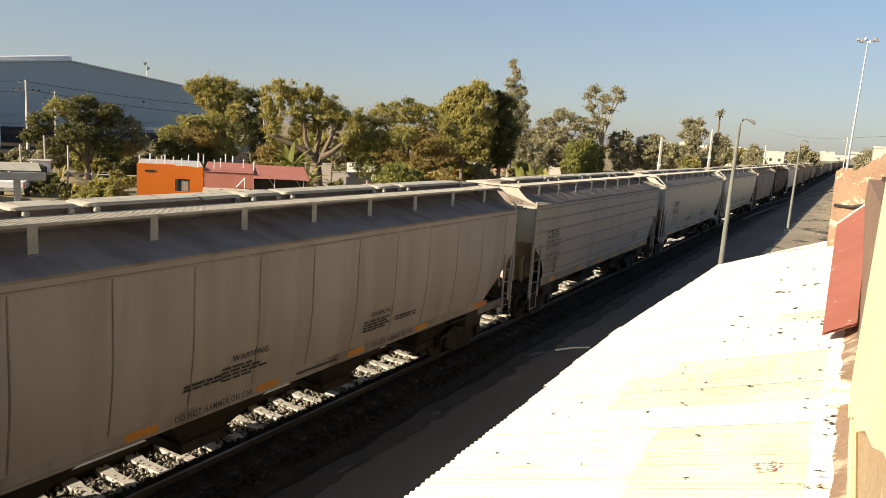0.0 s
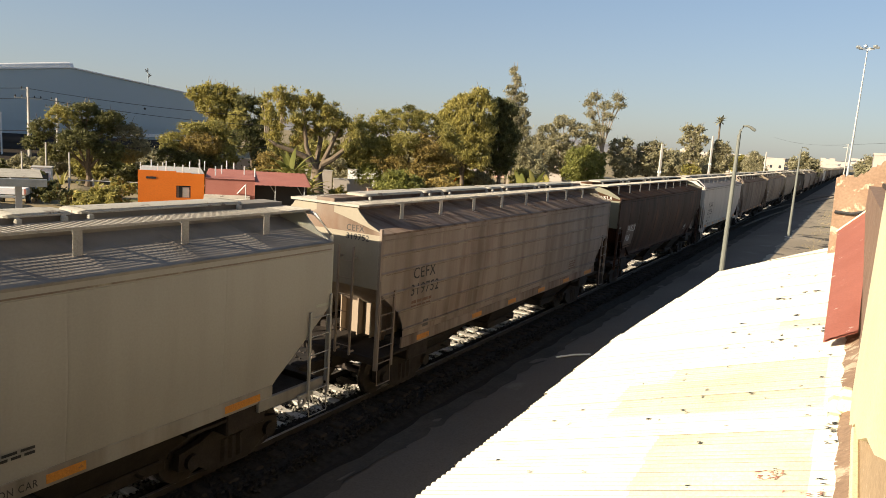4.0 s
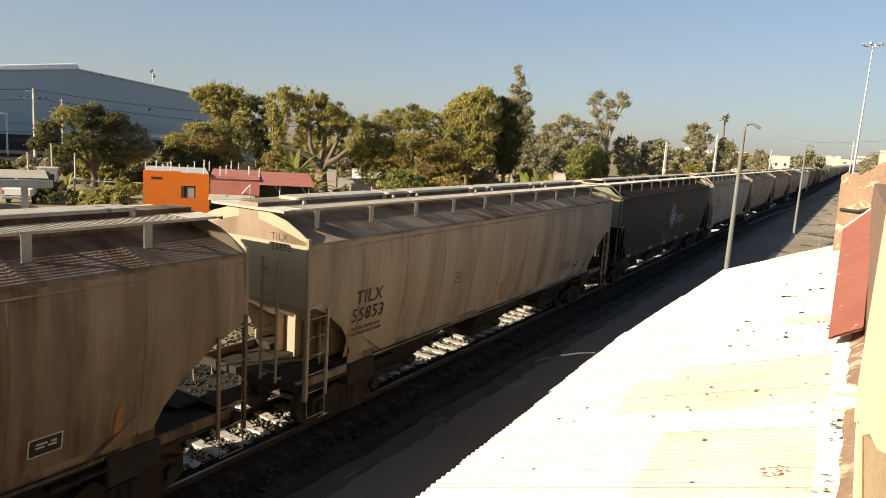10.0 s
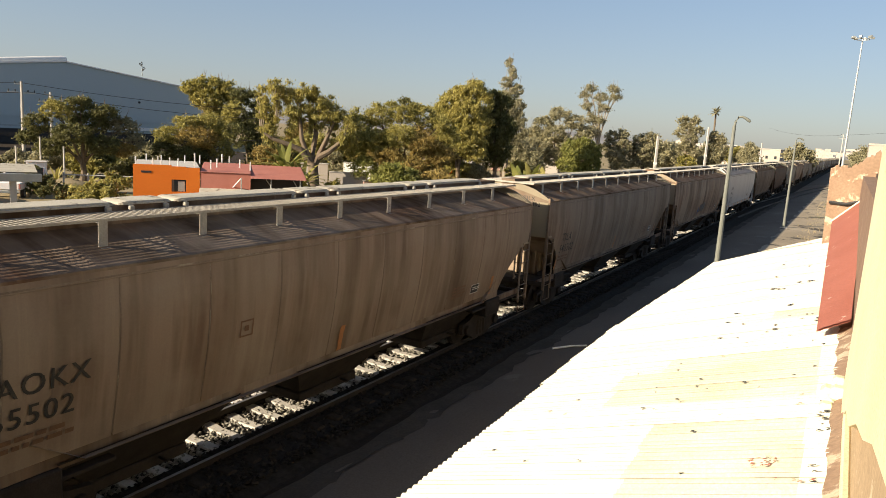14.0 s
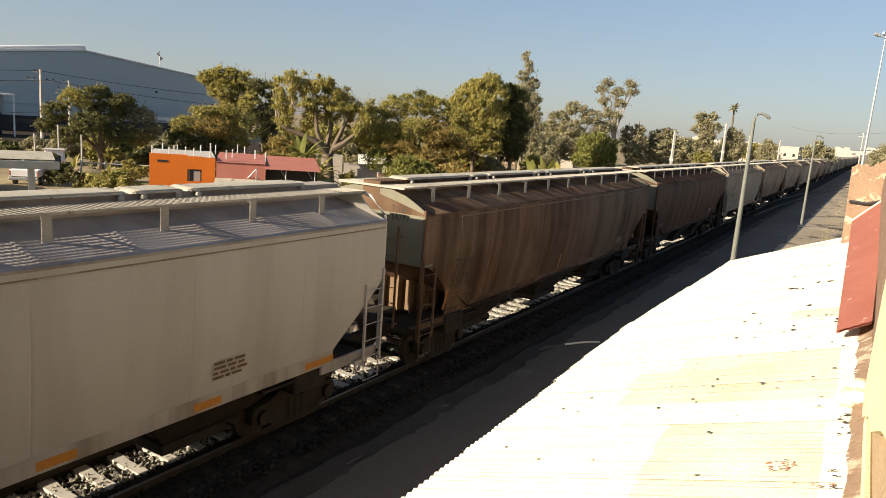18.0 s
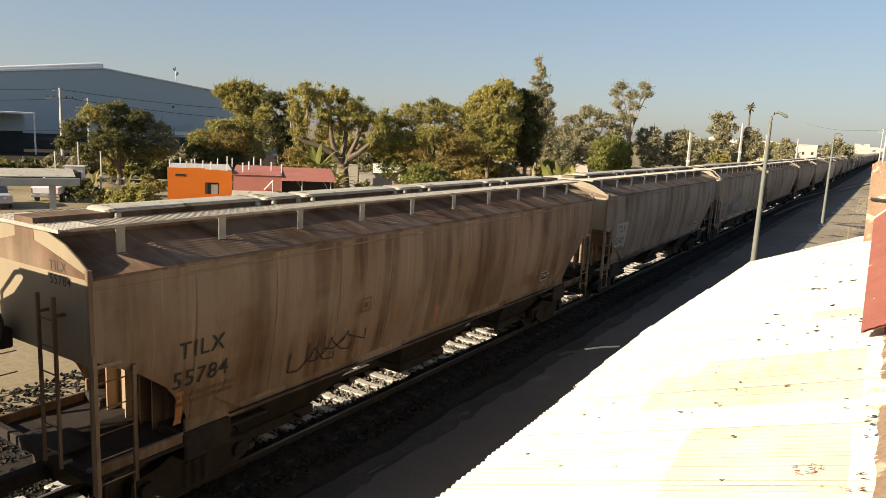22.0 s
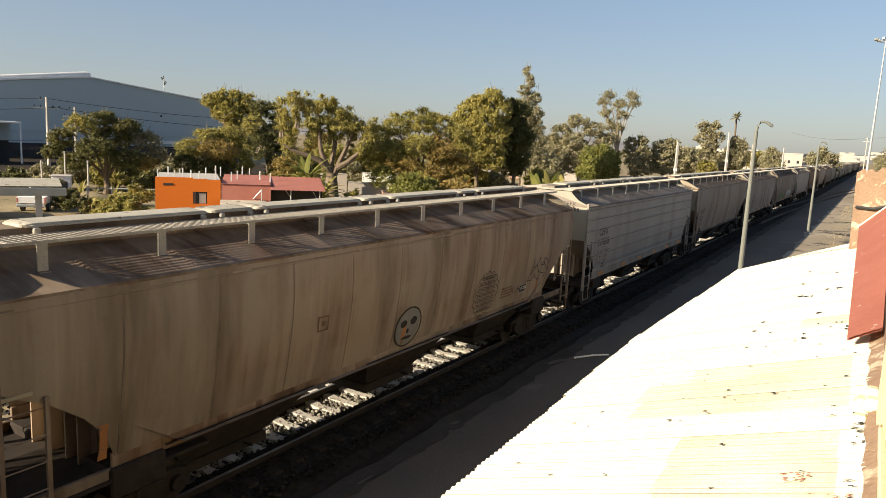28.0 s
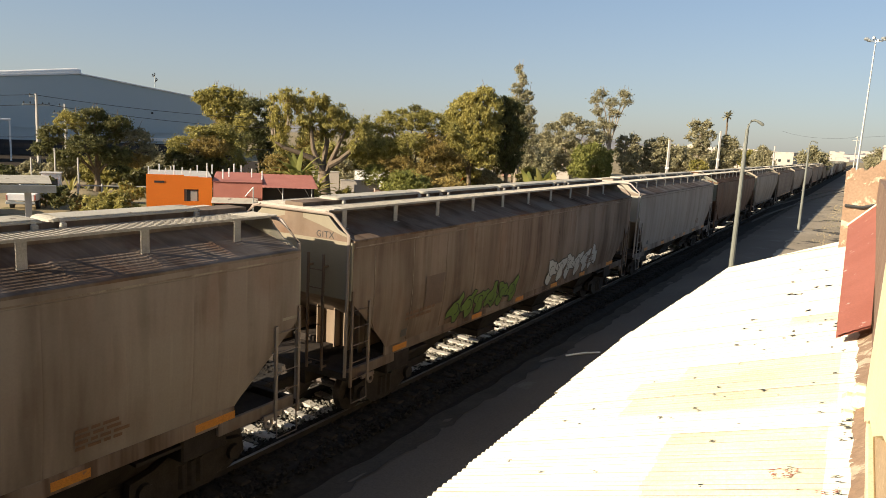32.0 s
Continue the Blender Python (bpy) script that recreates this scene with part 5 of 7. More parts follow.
station_roof = thing("station_roof", "low pitched roof of sun-bleached corrugated sheets with peeling white paint", "roof", kind="structure")
rr = random.Random(11)
y, i = 2.0, 0
BARE = {4: (-1.25, 0.0), 5: (-1.3, 0.0), 6: (-1.34, -0.02), 8: (-2.1, 0.02), 9: (-2.2, 0.0), 10: (-1.75, 0.0), 14: (-0.75, 0.0)}
while y < 22.0:
    w = 0.69
    lowx = X_LOW + 0.1 + rr.uniform(-0.02, 0.02) - 0.3 * math.exp(-((y - 12.5) / 4.8) ** 2)
    lift = 0.004 * (i % 2)
    if i in BARE:
        a, b = BARE[i]
        part("roof_sheet", corrugated(lowx, a, w + 0.05, lift), M["white_sheet"], station_roof, "white painted corrugated sheet", (0, y, 0))
        part("roof_sheet", corrugated(a, b, w + 0.05, lift), M["cream_sheet"], station_roof, "bare cream corrugated sheet", (0, y, 0))
        part("roof_sheet", corrugated(b, X_TOP, w + 0.05, lift), M["white_sheet"], station_roof, "white painted corrugated sheet", (0, y, 0))
    else:
        part("roof_sheet", corrugated(lowx, X_TOP, w + 0.05, lift), M["white_sheet"], station_roof, "white painted corrugated sheet", (0, y, 0))
    y += w
    i += 1


def valley_lines():
    """Thin brown lines that lie in the valleys of the bare sheets."""
    r, g = random.Random(31), Geo()
    for i, (a, b) in BARE.items():
        for k in range(7):
            yy = 2.0 + 0.69 * i + 0.0986 * (k + 0.5)
            x = a + r.uniform(-0.1, 0.5)
            while x < b - 0.15:
                e = min(b, x + r.uniform(0.25, 1.1))
                h = 0.004 + 0.003 * r.random()
                g.quad(*[(px, yy + dy, roof_z(px) - 0.019 + 0.004 * (i % 2) + 0.005) for px, dy in ((x, 0), (x + 0.04, -h), (e - 0.04, -h), (e, 0), (e - 0.04, h), (x + 0.04, h))])
                x = e + r.uniform(0.02, 0.25)
    part("dirt_lines", g, M["peeling"], station_roof, "thin brown lines in the valleys of the sheets", kind="stuff")


valley_lines()


def flakes(name, x, y, n, wide, deep, size, mat, label, seed):
    """Curled flakes and bits lying on the roof sheets."""
    r, g = random.Random(seed), Geo()
    for k in range(n):
        px, py = x + r.uniform(-wide, wide), y + r.uniform(-deep, deep)
        a, b = size * r.uniform(0.5, 1.6), size * r.uniform(0.25, 0.6)
        h, c = roof_z(px) + 0.024, r.uniform(-0.4, 0.4)
        pts = []
        for m in range(6):
            t = m * 1.047
            dx, dy = b * math.cos(t) * r.uniform(0.6, 1.2), a * math.sin(t) * r.uniform(0.6, 1.2)
            qx, qy = dx * math.cos(c) - dy * math.sin(c), dx * math.sin(c) + dy * math.cos(c)
            pts.append((px + qy, py + qx, h + SLOPE * qy + 0.25 * abs(dy)))
        g.quad(*pts)
        g.quad(*[(q[0], q[1], q[2] - 0.012) for q in pts[::-1]])
    part(name, g, M[mat], station_roof, label, kind="stuff")


flakes("rust_flakes", -0.28, 5.76, 22, 0.10, 0.09, 0.015, "redroof", "patch of bare rusty red where paint peeled", 1)
flakes("rust_flakes", -0.05, 5.42, 7, 0.16, 0.05, 0.014, "redroof", "small rusty flakes", 2)
flakes("dark_flakes", -0.8, 7.4, 26, 0.95, 3.2, 0.022, "dark", "scattered dark bits of debris", 3)
flakes("dark_flakes", -0.7, 11.3, 16, 0.7, 0.9, 0.035, "dark", "scattered dark bits of debris", 4)
flakes("dark_flakes", 0.1, 6.2, 12, 0.05, 1.2, 0.022, "dark", "dead leaves along the wall", 5)
flakes("dark_flakes", -0.6, 15.5, 12, 0.8, 3.5, 0.05, "dark", "scattered dark bits of debris", 6)
flakes("dark_flakes", -2.0, 8.0, 10, 0.9, 3.0, 0.025, "dark", "scattered dark bits of debris", 7)
# slanted last sheets at the far end
for k in range(3):
    part("roof_sheet", corrugated(X_LOW + 0.15 + 1.02 * k, X_TOP, 0.79, 0.01 * (k % 2), cut=1.02), M["white_sheet"], station_roof, "white painted corrugated sheet", (0, y + 0.8 * k, 0))
g = Geo()
g.box(X_LOW + 0.1, X_LOW + 0.2, 2.2, 22.0, ROOF_LOW - 0.16, ROOF_LOW - 0.03)
g.box(-1.6, -1.5, 2.2, 22.5, roof_z(-1.55) - 0.16, roof_z(-1.55) - 0.03)
part("purlin", g, M["dark"], station_roof, "old timber purlins")
g = Geo()
g.box(X_LOW + 0.5, X_LOW + 0.75, -30.0, 22.4, -0.02, ROOF_LOW - 0.05)
solid("wall_platform", g, M["plaster"], "plastered platform wall under the roof", kind="structure")

# ---------- upper wall beside the camera ----------
g = Geo()
g.box(0.30, 0.6, 7.38, 22.2, -0.02, 5.9)
solid("wall_upper", g, M["brick"], "bare brown brick wall with worn mortar", kind="structure")
g = Geo()
g.box(0.30, 0.6, 2.2, 7.38, -0.02, 6.6)
solid("wall_render", g, M["tan_render"], "weathered tan render under the broken plaster", kind="structure")
# unseen dark front added to keep bounced light off the train
g = Geo()
g.box(0.30, 0.6, -6.0, 2.2, -0.02, 13.0)
g.box(0.30, 0.6, 2.2, 7.38, 6.6, 13.0)
solid("wall_tower", g, M["dark_brick"], "unseen dark wall added to cut light on the train", kind="structure")
g = Geo()
edge = [(7.42, 4.12), (7.42, 6.5), (1.6, 6.7), (1.6, 5.6), (3.0, 5.32), (3.56, 5.13), (4.3, 4.95), (5.2, 4.62), (5.9, 4.5), (6.3, 4.34), (6.75, 4.3), (6.95, 4.0), (7.05, 3.5), (7.42, 3.5)]
g.extrude(edge, "x", 0.235, 0.30)
g.box(0.245, 0.30, 1.6, 6.6, 4.0, 4.26, 0.012)
solid("wall_plaster", g, M["plaster"], "thick cream plaster coat with a broken lower edge", kind="structure")
g = Geo()
for p, s in (((0.14, 7.45, 4.12), 0.09), ((0.2, 7.3, 4.2), 0.07), ((0.12, 7.15, 4.08), 0.06), ((0.2, 7.5, 4.25), 0.06)):
    g.box(p[0] - s, p[0] + s, p[1] - s * 1.2, p[1] + s * 1.2, p[2] - s, p[2] + s, s * 0.45)
solid("mortar_lump", g, M["plaster"], "rough lumps of cream mortar at the roof edge", kind="structure")
# brown mortar fillet that fills the joint of roof and wall
g = Geo()
rows = []
for k in range(81):
    y, w = 2.0 + 0.25 * k, 0.012 * math.sin(k * 1.9) + 0.009 * math.sin(k * 4.3)
    rows.append([(0.16 + w, y, roof_z(0.16) - 0.1), (0.16 + w, y, roof_z(0.16) + 0.022 + w), (0.22, y, roof_z(0.22) + 0.045 + w), (0.298, y, roof_z(0.298) + 0.085 - w)])
g.grid(rows)
solid("mortar_fillet", g, M["gable"], "rough brown mortar along the joint of roof and wall", kind="structure")
# red strip of sheet over the joint of roof and wall
g = Geo()
n, rows = 26, []
for j in range(41):
    u = j / 40
    a, b = Vector((-0.09 - 0.17 * u, 10.0 + 11.2 * u, 4.17 + 0.5 * u)), Vector((0.27 + 0.12 * u, 10.0 + 11.2 * u, 4.38 + 0.95 * u))
    rows.append([a.lerp(b, k / 8) + Vector((0, 0, 0.004 * math.cos(k * 3.14))) for k in range(9)])
g.grid(rows)
g.grid([[Vector(p) - Vector((0, 0, 0.03)) for p in r] for r in rows[:2]])
solid("roof_flashing", g, M["red_sheet"], "faded red corrugated sheet with a rusty edge", "roof sheet", kind="structure")
g = Geo()
g.tube([(-0.27, 21.22, 4.66), (0.06, 21.24, 5.0), (0.40, 21.22, 5.35)], 0.035, 6)
g.tube([(-0.27, 21.22, 4.66), (-0.27, 21.5, 4.6)], 0.03, 6)
solid("mortar_lip", g, M["plaster"], "pale mortar lip along the end of the red sheet", kind="structure")
# gable wall of the next building: broken top, peeling paint
rr = random.Random(17)
top = [(-0.5, 6.05)]
for k in range(1, 40):
    x = -0.5 + 4.0 * k / 39
    z = float(np.interp(x, (-0.5, 0.05, 0.66, 3.5), (6.09, 6.17, 6.61, 8.2)))
    top += [(x - 0.012, z + rr.uniform(-0.06, 0.05)), (x, z + rr.uniform(-0.06, 0.05))]
g = Geo()
g.extrude([(-0.46, -0.02), (-0.47, 2.0), (-0.44, 4.0)] + top + [(6.0, 8.2), (6.0, -0.02)], "y", 22.3, 22.75)
solid("wall_gable", g, M["gable"], "brown brick gable wall with peeling pale paint", kind="structure")
g = Geo()
g.tube([(-0.42, 22.24, 5.12), (0.0, 22.24, 5.1), (0.3, 22.22, 5.2), (0.7, 22.2, 5.5)], 0.045, 6)
solid("wall_cable", g, M["wire"], "sagging black cable along the wall", "cable")
# unseen wing added behind the camera to block sky light
g = Geo()
g.box(-6.0, 0.3, -40, -1.6, -0.02, 6.2)
solid("wall_wing", g, M["dark_brick"], "unseen plain wing added to cut sky light", kind="structure")
# unseen building that holds the camera, sized and darkened to dim the train
g = Geo()
g.box(0.6, 9, -55, 7.38, -0.02, 13.0)
g.box(0.6, 9, 7.38, 22.2, -0.02, 6.0)
solid("wall_station", g, M["dark_brick"], "unseen plain building added to cut sky light", kind="structure")

# ---------- lamp posts, mast, poles ----------
def yard_lamp(x, y, high):
    lamp = thing("street_lamp", "tall grey-green tapered street lamp with a curved arm", "street lamp", (x, y, 0.45), group="yard lamps")
    part("pole", Geo().tube([(0, 0, 0.02), (0, 0, high - 0.25)], [0.11, 0.065], 10), M["lamp_green"], lamp)
    part("arm", Geo().tube([(0, 0, high - 0.3), (0.03, 0, high - 0.08), (0.12, 0.01, high + 0.08), (0.24, 0.02, high + 0.1), (0.36, 0.03, high + 0.05)], 0.045, 8), M["lamp_green"], lamp)
    head = Geo()
    head.tube([(0.3, 0.03, high + 0.08), (0.38, 0.04, high + 0.04), (0.5, 0.06, high - 0.04), (0.55, 0.06, high - 0.08)], [0.045, 0.055, 0.06, 0.035], 8)
    part("lamp_head", head, M["lamp_green"], lamp)
    part("base_plate", Geo().box(-0.25, 0.25, -0.25, 0.25, 0.0, 0.06, 0.01), M["concrete"], lamp)
    return lamp


yard_lamp(-4.12, 29.1, 7.1)
yard_lamp(-4.1, 61.6, 7.05)

mast = thing("light_mast", "tall galvanised floodlight mast with a crown of lamps", "floodlight mast", (-1.38, 120, 0))
part("pole", Geo().tube([(0, 0, 0), (0.1, 0, 23.3)], [0.22, 0.09], 10), M["galv"], mast)
part("crown_ring", Geo().tube([(0.1 + 0.9 * math.cos(k * 0.5236), 0.9 * math.sin(k * 0.5236), 23.2) for k in range(13)], 0.06, 5), M["galv"], mast)
for k in range(6):
    a = k * 1.047 + 0.3
    part("floodlight", shared("floodlight", M["galv"], lambda g: g.box(-0.26, 0.26, -0.2, 0.2, -0.17, 0.17, 0.06)), None, mast, "", (0.1 + 1.25 * math.cos(a), 1.25 * math.sin(a), 23.45), (20, 0, math.degrees(a)))

def concrete_post(x, y, high, cross=False):
    p = thing("utility_post", "pale square concrete utility post", "post", (x, y, 0), group="posts along the track")
    part("shaft", Geo().tube([(0, 0, 0), (0, 0, high)], [0.17, 0.12], 4), M["concrete"], p)
    part("cap", Geo().box(-0.18, 0.18, -0.1, 0.1, high * 0.62, high * 0.62 + 0.25, 0.02), M["galv"], p)
    return p


for x, y, h in ((-16.31, 68.07, 7.25), (-14.56, 83.74, 8.7), (-15.55, 108.9, 7.9), (-14.8, 140, 7.9)):
    concrete_post(x, y, h)


def power_pole(x, y, high, turn, label):
    p = thing("power_pole", label, "power pole", (x, y, 0), turn, group="power poles")
    part("shaft", Geo().tube([(0, 0, 0), (0, 0, high)], [0.17, 0.11], 8), M["concrete"], p)
    for k, z in enumerate((high - 0.25, high - 1.0)):
        arm = part("cross_arm", Geo().box(-1.1 if k else -0.55, 1.1 if k else 0.1, -0.06, 0.06, z - 0.06, z + 0.06, 0.01), M["galv"], p)
        for x2 in ((-1.0, -0.5, 0.5, 1.0) if k else (-0.5, 0.0)):
            part("insulator", Geo().tube([(x2, 0, z + 0.06), (x2, 0, z + 0.16), (x2, 0, z + 0.28)], [0.03, 0.07, 0.04], 6), M["dark"], arm)
    return p


power_pole(-65.72, 36.14, 8.5, 60, "grey concrete power pole with two crossarms")
power_pole(-73.2, 43.2, 7.9, 60, "far grey power pole with a crossarm")
power_pole(-3.2, 210, 12.0, 0, "dark power pole beside the yard")


def cable(pts, sag, name="power_cable"):
    g, line = Geo(), []
    for a, b in zip(pts, pts[1:]):
        a, b = Vector(a), Vector(b)
        for k in range(13):
            u = k / 12
            p = a.lerp(b, u)
            line.append(p - Vector((0, 0, sag * 4 * u * (1 - u))))
    g.tube(line, 0.025, 4)
    solid(name, g, M["wire"], "thin black overhead cable", "cable", group="overhead cables")


cable([(-78, 14, 8.6), (-65.9, 36.0, 8.4), (-52, 66, 7.9), (-45, 90, 7.4)], 0.7)
cable([(-78, 14.4, 7.7), (-65.4, 36.6, 7.6), (-51.5, 66, 7.0), (-44, 90, 6.8)], 0.8)
cable([(-78, 15, 4.9), (-65.6, 36.3, 4.6), (-52, 66, 4.4)], 0.4)
cable([(-30, 300, 15.5), (-3.2, 210, 11.8), (40, 90, 17)], 1.2)


# ---------- trees ----------
def leaf_mesh(name, centres, spread, n, size, mat, rs, droop=0.0, long=1.6):
    """Many small leaves scattered round the clump centres."""
    c = np.asarray(centres, float)
    pick = rs.randint(0, len(c), n)
    way = rs.normal(size=(n, 3))
    way /= np.linalg.norm(way, axis=1, keepdims=True)
    rad = np.abs(rs.normal(0.0, 0.62, n))
    p = c[pick, :3] + way * rad[:, None] * (c[pick, 3:4] * spread) * np.array([1.15, 1.15, 0.75])
    u = rs.normal(size=(n, 3)) + np.array([0, 0, -droop])
    u /= np.linalg.norm(u, axis=1, keepdims=True)
    w = np.cross(u, rs.normal(size=(n, 3)))
    w /= np.linalg.norm(w, axis=1, keepdims=True)
    s = size * rs.uniform(0.6, 1.4, (n, 1))
    v = np.stack([p - u * s * long, p + w * s * 0.6, p + u * s * long, p - w * s * 0.6], 1).reshape(-1, 3)
    me = bpy.data.meshes.new(name)
    me.from_pydata(v.tolist(), [], np.arange(4 * n).reshape(-1, 4).tolist())
    me.materials.append(mat)
    return me


def crowned_tree(x, y, label, lobes, leaf, bark="bark", seed=1, fork=2.2, trunk=0.25, leaves=20000, size=0.1, droop=0.0, tuft=0.36, long=1.6, bare=0, spare=0.0, limb_to=7, name="tree", category="tree"):
    """Tree whose crown is made of a few lobes: (right, away, height, half width, half height[, leaf]) as seen from the station.
    Each lobe carries tufts on its skin and the tufts carry leaves; limbs run up into the lobes."""
    rs = np.random.RandomState(seed)
    t = thing(name, label, category, (x, y, 0), math.degrees(math.atan2(-x, y)), group="trees beyond the track")
    top = max(q[2] + q[4] for q in lobes)
    g = Geo()
    mean = sum(q[0] for q in lobes) / len(lobes)
    g.tube([(0, 0, 0), (0.08, 0.04, fork * 0.45), (0.0, 0.05, fork), (mean * 0.5, 0.0, fork + (top - fork) * 0.45)], [trunk * 1.4, trunk, trunk * 0.85, trunk * 0.35], 9)
    part("trunk", g, M[bark], t)
    tufts = {}
    for k, q in enumerate(lobes):
        ru, rz, key = q[3], q[4], q[5] if len(q) > 5 else leaf
        c = Vector((q[0], q[1], q[2]))
        if k < limb_to:
            a = Vector((0, 0.03, fork * rs.uniform(0.8, 1.1)))
            m = a.lerp(c, 0.5) + Vector((rs.uniform(-0.3, 0.3), rs.uniform(-0.3, 0.3), 0.1 * (top - fork)))
            lg = Geo()
            lg.tube([a, m, c], [trunk * 0.5, trunk * 0.3, trunk * 0.08], 6)
            for j in range(4):
                e = c + Vector((rs.uniform(-0.8, 0.8) * ru, rs.uniform(-0.8, 0.8) * ru, rs.uniform(-0.2, 0.9) * rz))
                lg.tube([m.lerp(c, 0.25 * j), m.lerp(e, 0.6), e], [trunk * 0.16, trunk * 0.1, 0.012], 4)
            part("limb", lg, M[bark], t)
        n = max(14, int(3.0 * (ru * ru + 2 * ru * rz) / (tuft * tuft) * (1 - spare)))
        for j in range(n):
            d = rs.normal(size=3)
            d[2] += 0.25
            d /= np.linalg.norm(d)
            r = rs.uniform(0.55, 1.0) ** 0.7 * rs.uniform(0.9, 1.18)
            tufts.setdefault(key, []).append((c.x + d[0] * ru * r, c.y + d[1] * ru * r, c.z + d[2] * rz * r, tuft * rs.uniform(0.55, 1.35)))
    if bare:
        g = Geo()
        high = sorted(lobes, key=lambda q: -q[2])
        for k in range(bare):
            q = high[k % max(2, len(lobes) // 2)]
            b = Vector((q[0] + rs.uniform(-0.5, 0.5) * q[3], q[1], q[2] + 0.3 * q[4]))
            e = b + Vector((rs.uniform(-0.5, 0.5) * q[3], rs.uniform(-0.5, 0.5), q[4] * rs.uniform(0.9, 1.5) + 0.3))
            g.tube([b, b.lerp(e, 0.5) + Vector((rs.uniform(-0.15, 0.15), 0, 0)), e], [0.04, 0.028, 0.01], 4)
        part("brushwood", g, M[bark], t, kind="stuff")
    total = sum(len(v) for v in tufts.values())
    for key, c in tufts.items():
        part("crown", leaf_mesh("crown", c, 1.0, int(leaves * len(c) / total), size, M[key], rs, droop, long), None, t, kind="stuff")
    return t


def tree(x, y, top, low, rad, leaf, label, bark="bark", seed=1, clumps=26, leaves=5200, size=0.13, forks=5, trunk=0.22, name="tree", category="tree", twigs=0):
    """Tapered trunk and limbs under a ragged crown: boughs carry tufts, tufts carry leaves."""
    rs = np.random.RandomState(seed)
    t = thing(name, label, category, (x, y, 0), group="trees beyond the track")
    mid, half = (top + low) / 2, (top - low) / 2
    cl = []
    for k in range(clumps):
        d = rs.normal(size=3)
        d /= np.linalg.norm(d)
        r = rs.uniform(0.25, 1.0) ** 0.55 * rs.uniform(0.85, 1.12)
        cr = rad * rs.uniform(0.2, 0.42)
        squeeze = 1.0 - 0.35 * max(0.0, d[2])
        zz = mid + d[2] * r * (half - cr * 0.5)
        cl.append((d[0] * r * (rad - cr * 0.6) * squeeze, d[1] * r * (rad - cr * 0.6) * squeeze, zz, cr))
    fork = low + (top - low) * 0.12
    g = Geo()
    up = fork + half * 0.4
    g.tube([(0, 0, 0), (0.06, 0.03, fork * 0.4), (0.0, 0.05, fork), (0, 0, up)], [trunk * 1.35, trunk, trunk * 0.85, trunk * 0.5], 9)
    part("trunk", g, M[bark], t)
    for k in range(forks):
        limbs = Geo()
        c = cl[(k * 5) % len(cl)]
        a = Vector((0, 0.03, fork * rs.uniform(0.75, 1.05)))
        b = Vector(c[:3])
        m1 = a.lerp(b, 0.45) + Vector((rs.uniform(-0.2, 0.2), rs.uniform(-0.2, 0.2), 0.2 * min(half, rad) * rs.uniform(0, 1)))
        limbs.tube([a, m1, b], [trunk * 0.55, trunk * 0.34, trunk * 0.1], 6)
        for j in range(3):
            e = Vector(cl[(k * 5 + j * 3 + 1) % len(cl)][:3])
            limbs.tube([m1.lerp(b, 0.3 * j), m1.lerp(e, 0.6) + Vector((0, 0, 0.1)), e], [trunk * 0.24, trunk * 0.14, trunk * 0.05], 5)
        part("limb", limbs, M[bark], t)
    if twigs:
        g = Geo()
        for k in range(twigs):
            c = sorted(cl, key=lambda q: -q[2])[k % max(3, len(cl) // 3)]
            a = Vector(c[:3])
            e = a + Vector((rs.uniform(-0.6, 0.6), rs.uniform(-0.6, 0.6), rs.uniform(0.6, 1.3))) * max(0.7, rad * 0.3)
            g.tube([a, a.lerp(e, 0.5) + Vector((0.1, 0.05, 0)), e], [0.035, 0.025, 0.012], 4)
        part("brushwood", g, M[bark], t, kind="stuff")
    tufts = []
    for c in cl:
        for m in range(6):
            d = rs.normal(size=3)
            d /= np.linalg.norm(d)
            tufts.append((c[0] + d[0] * c[3] * 0.8, c[1] + d[1] * c[3] * 0.8, c[2] + d[2] * c[3] * 0.65, max(0.2, c[3] * rs.uniform(0.35, 0.65))))
    part("crown", leaf_mesh("crown", tufts, 1.0, int(leaves * 3.0), size * 0.84, M[leaf], rs), None, t, kind="stuff")
    return t


crowned_tree(-59.1, 37.6, "broad dark green shade tree with layered flat boughs", [(-3.4, 0, 4.9, 1.1, 0.75), (-4.2, 0.5, 3.7, 0.8, 0.6), (-1.9, -0.5, 6.2, 1.2, 0.7, "leaf_olive"), (-0.1, 0.5, 6.8, 1.1, 0.6), (1.8, 0, 6.2, 1.2, 0.65), (3.4, 0.3, 5.0, 1.1, 0.75, "leaf_grey"), (4.3, 0, 3.7, 0.8, 0.7, "leaf_grey"),
             (-0.8, -1.5, 4.2, 1.5, 0.8), (1.6, -1.2, 3.4, 1.4, 0.8), (-2.4, -1.0, 2.9, 1.2, 0.7), (3.3, -0.5, 2.9, 1.0, 0.6, "leaf_autumn"), (0.6, 1.5, 5.2, 1.8, 0.9)], "leaf_dark", seed=21, fork=1.8, leaves=48000, size=0.068, tuft=0.34, bare=8)
crowned_tree(-56.5, 47.8, "rounded olive green tree beside a wall", [(-2.6, 0, 4.3, 1.3, 0.9), (-0.7, 0, 5.6, 1.3, 0.8), (1.2, 0.3, 5.8, 1.2, 0.75), (2.7, 0, 4.9, 1.1, 0.9), (0.2, -1.2, 4.2, 1.9, 1.1, "leaf_autumn"), (-2.8, -0.5, 2.9, 1.2, 0.9, "leaf_dark"), (2.2, -1.0, 3.2, 1.4, 1.0), (-0.5, -1.6, 2.6, 1.6, 0.9, "leaf_dark")], "leaf_olive", seed=22, leaves=39000, size=0.068, bare=4)
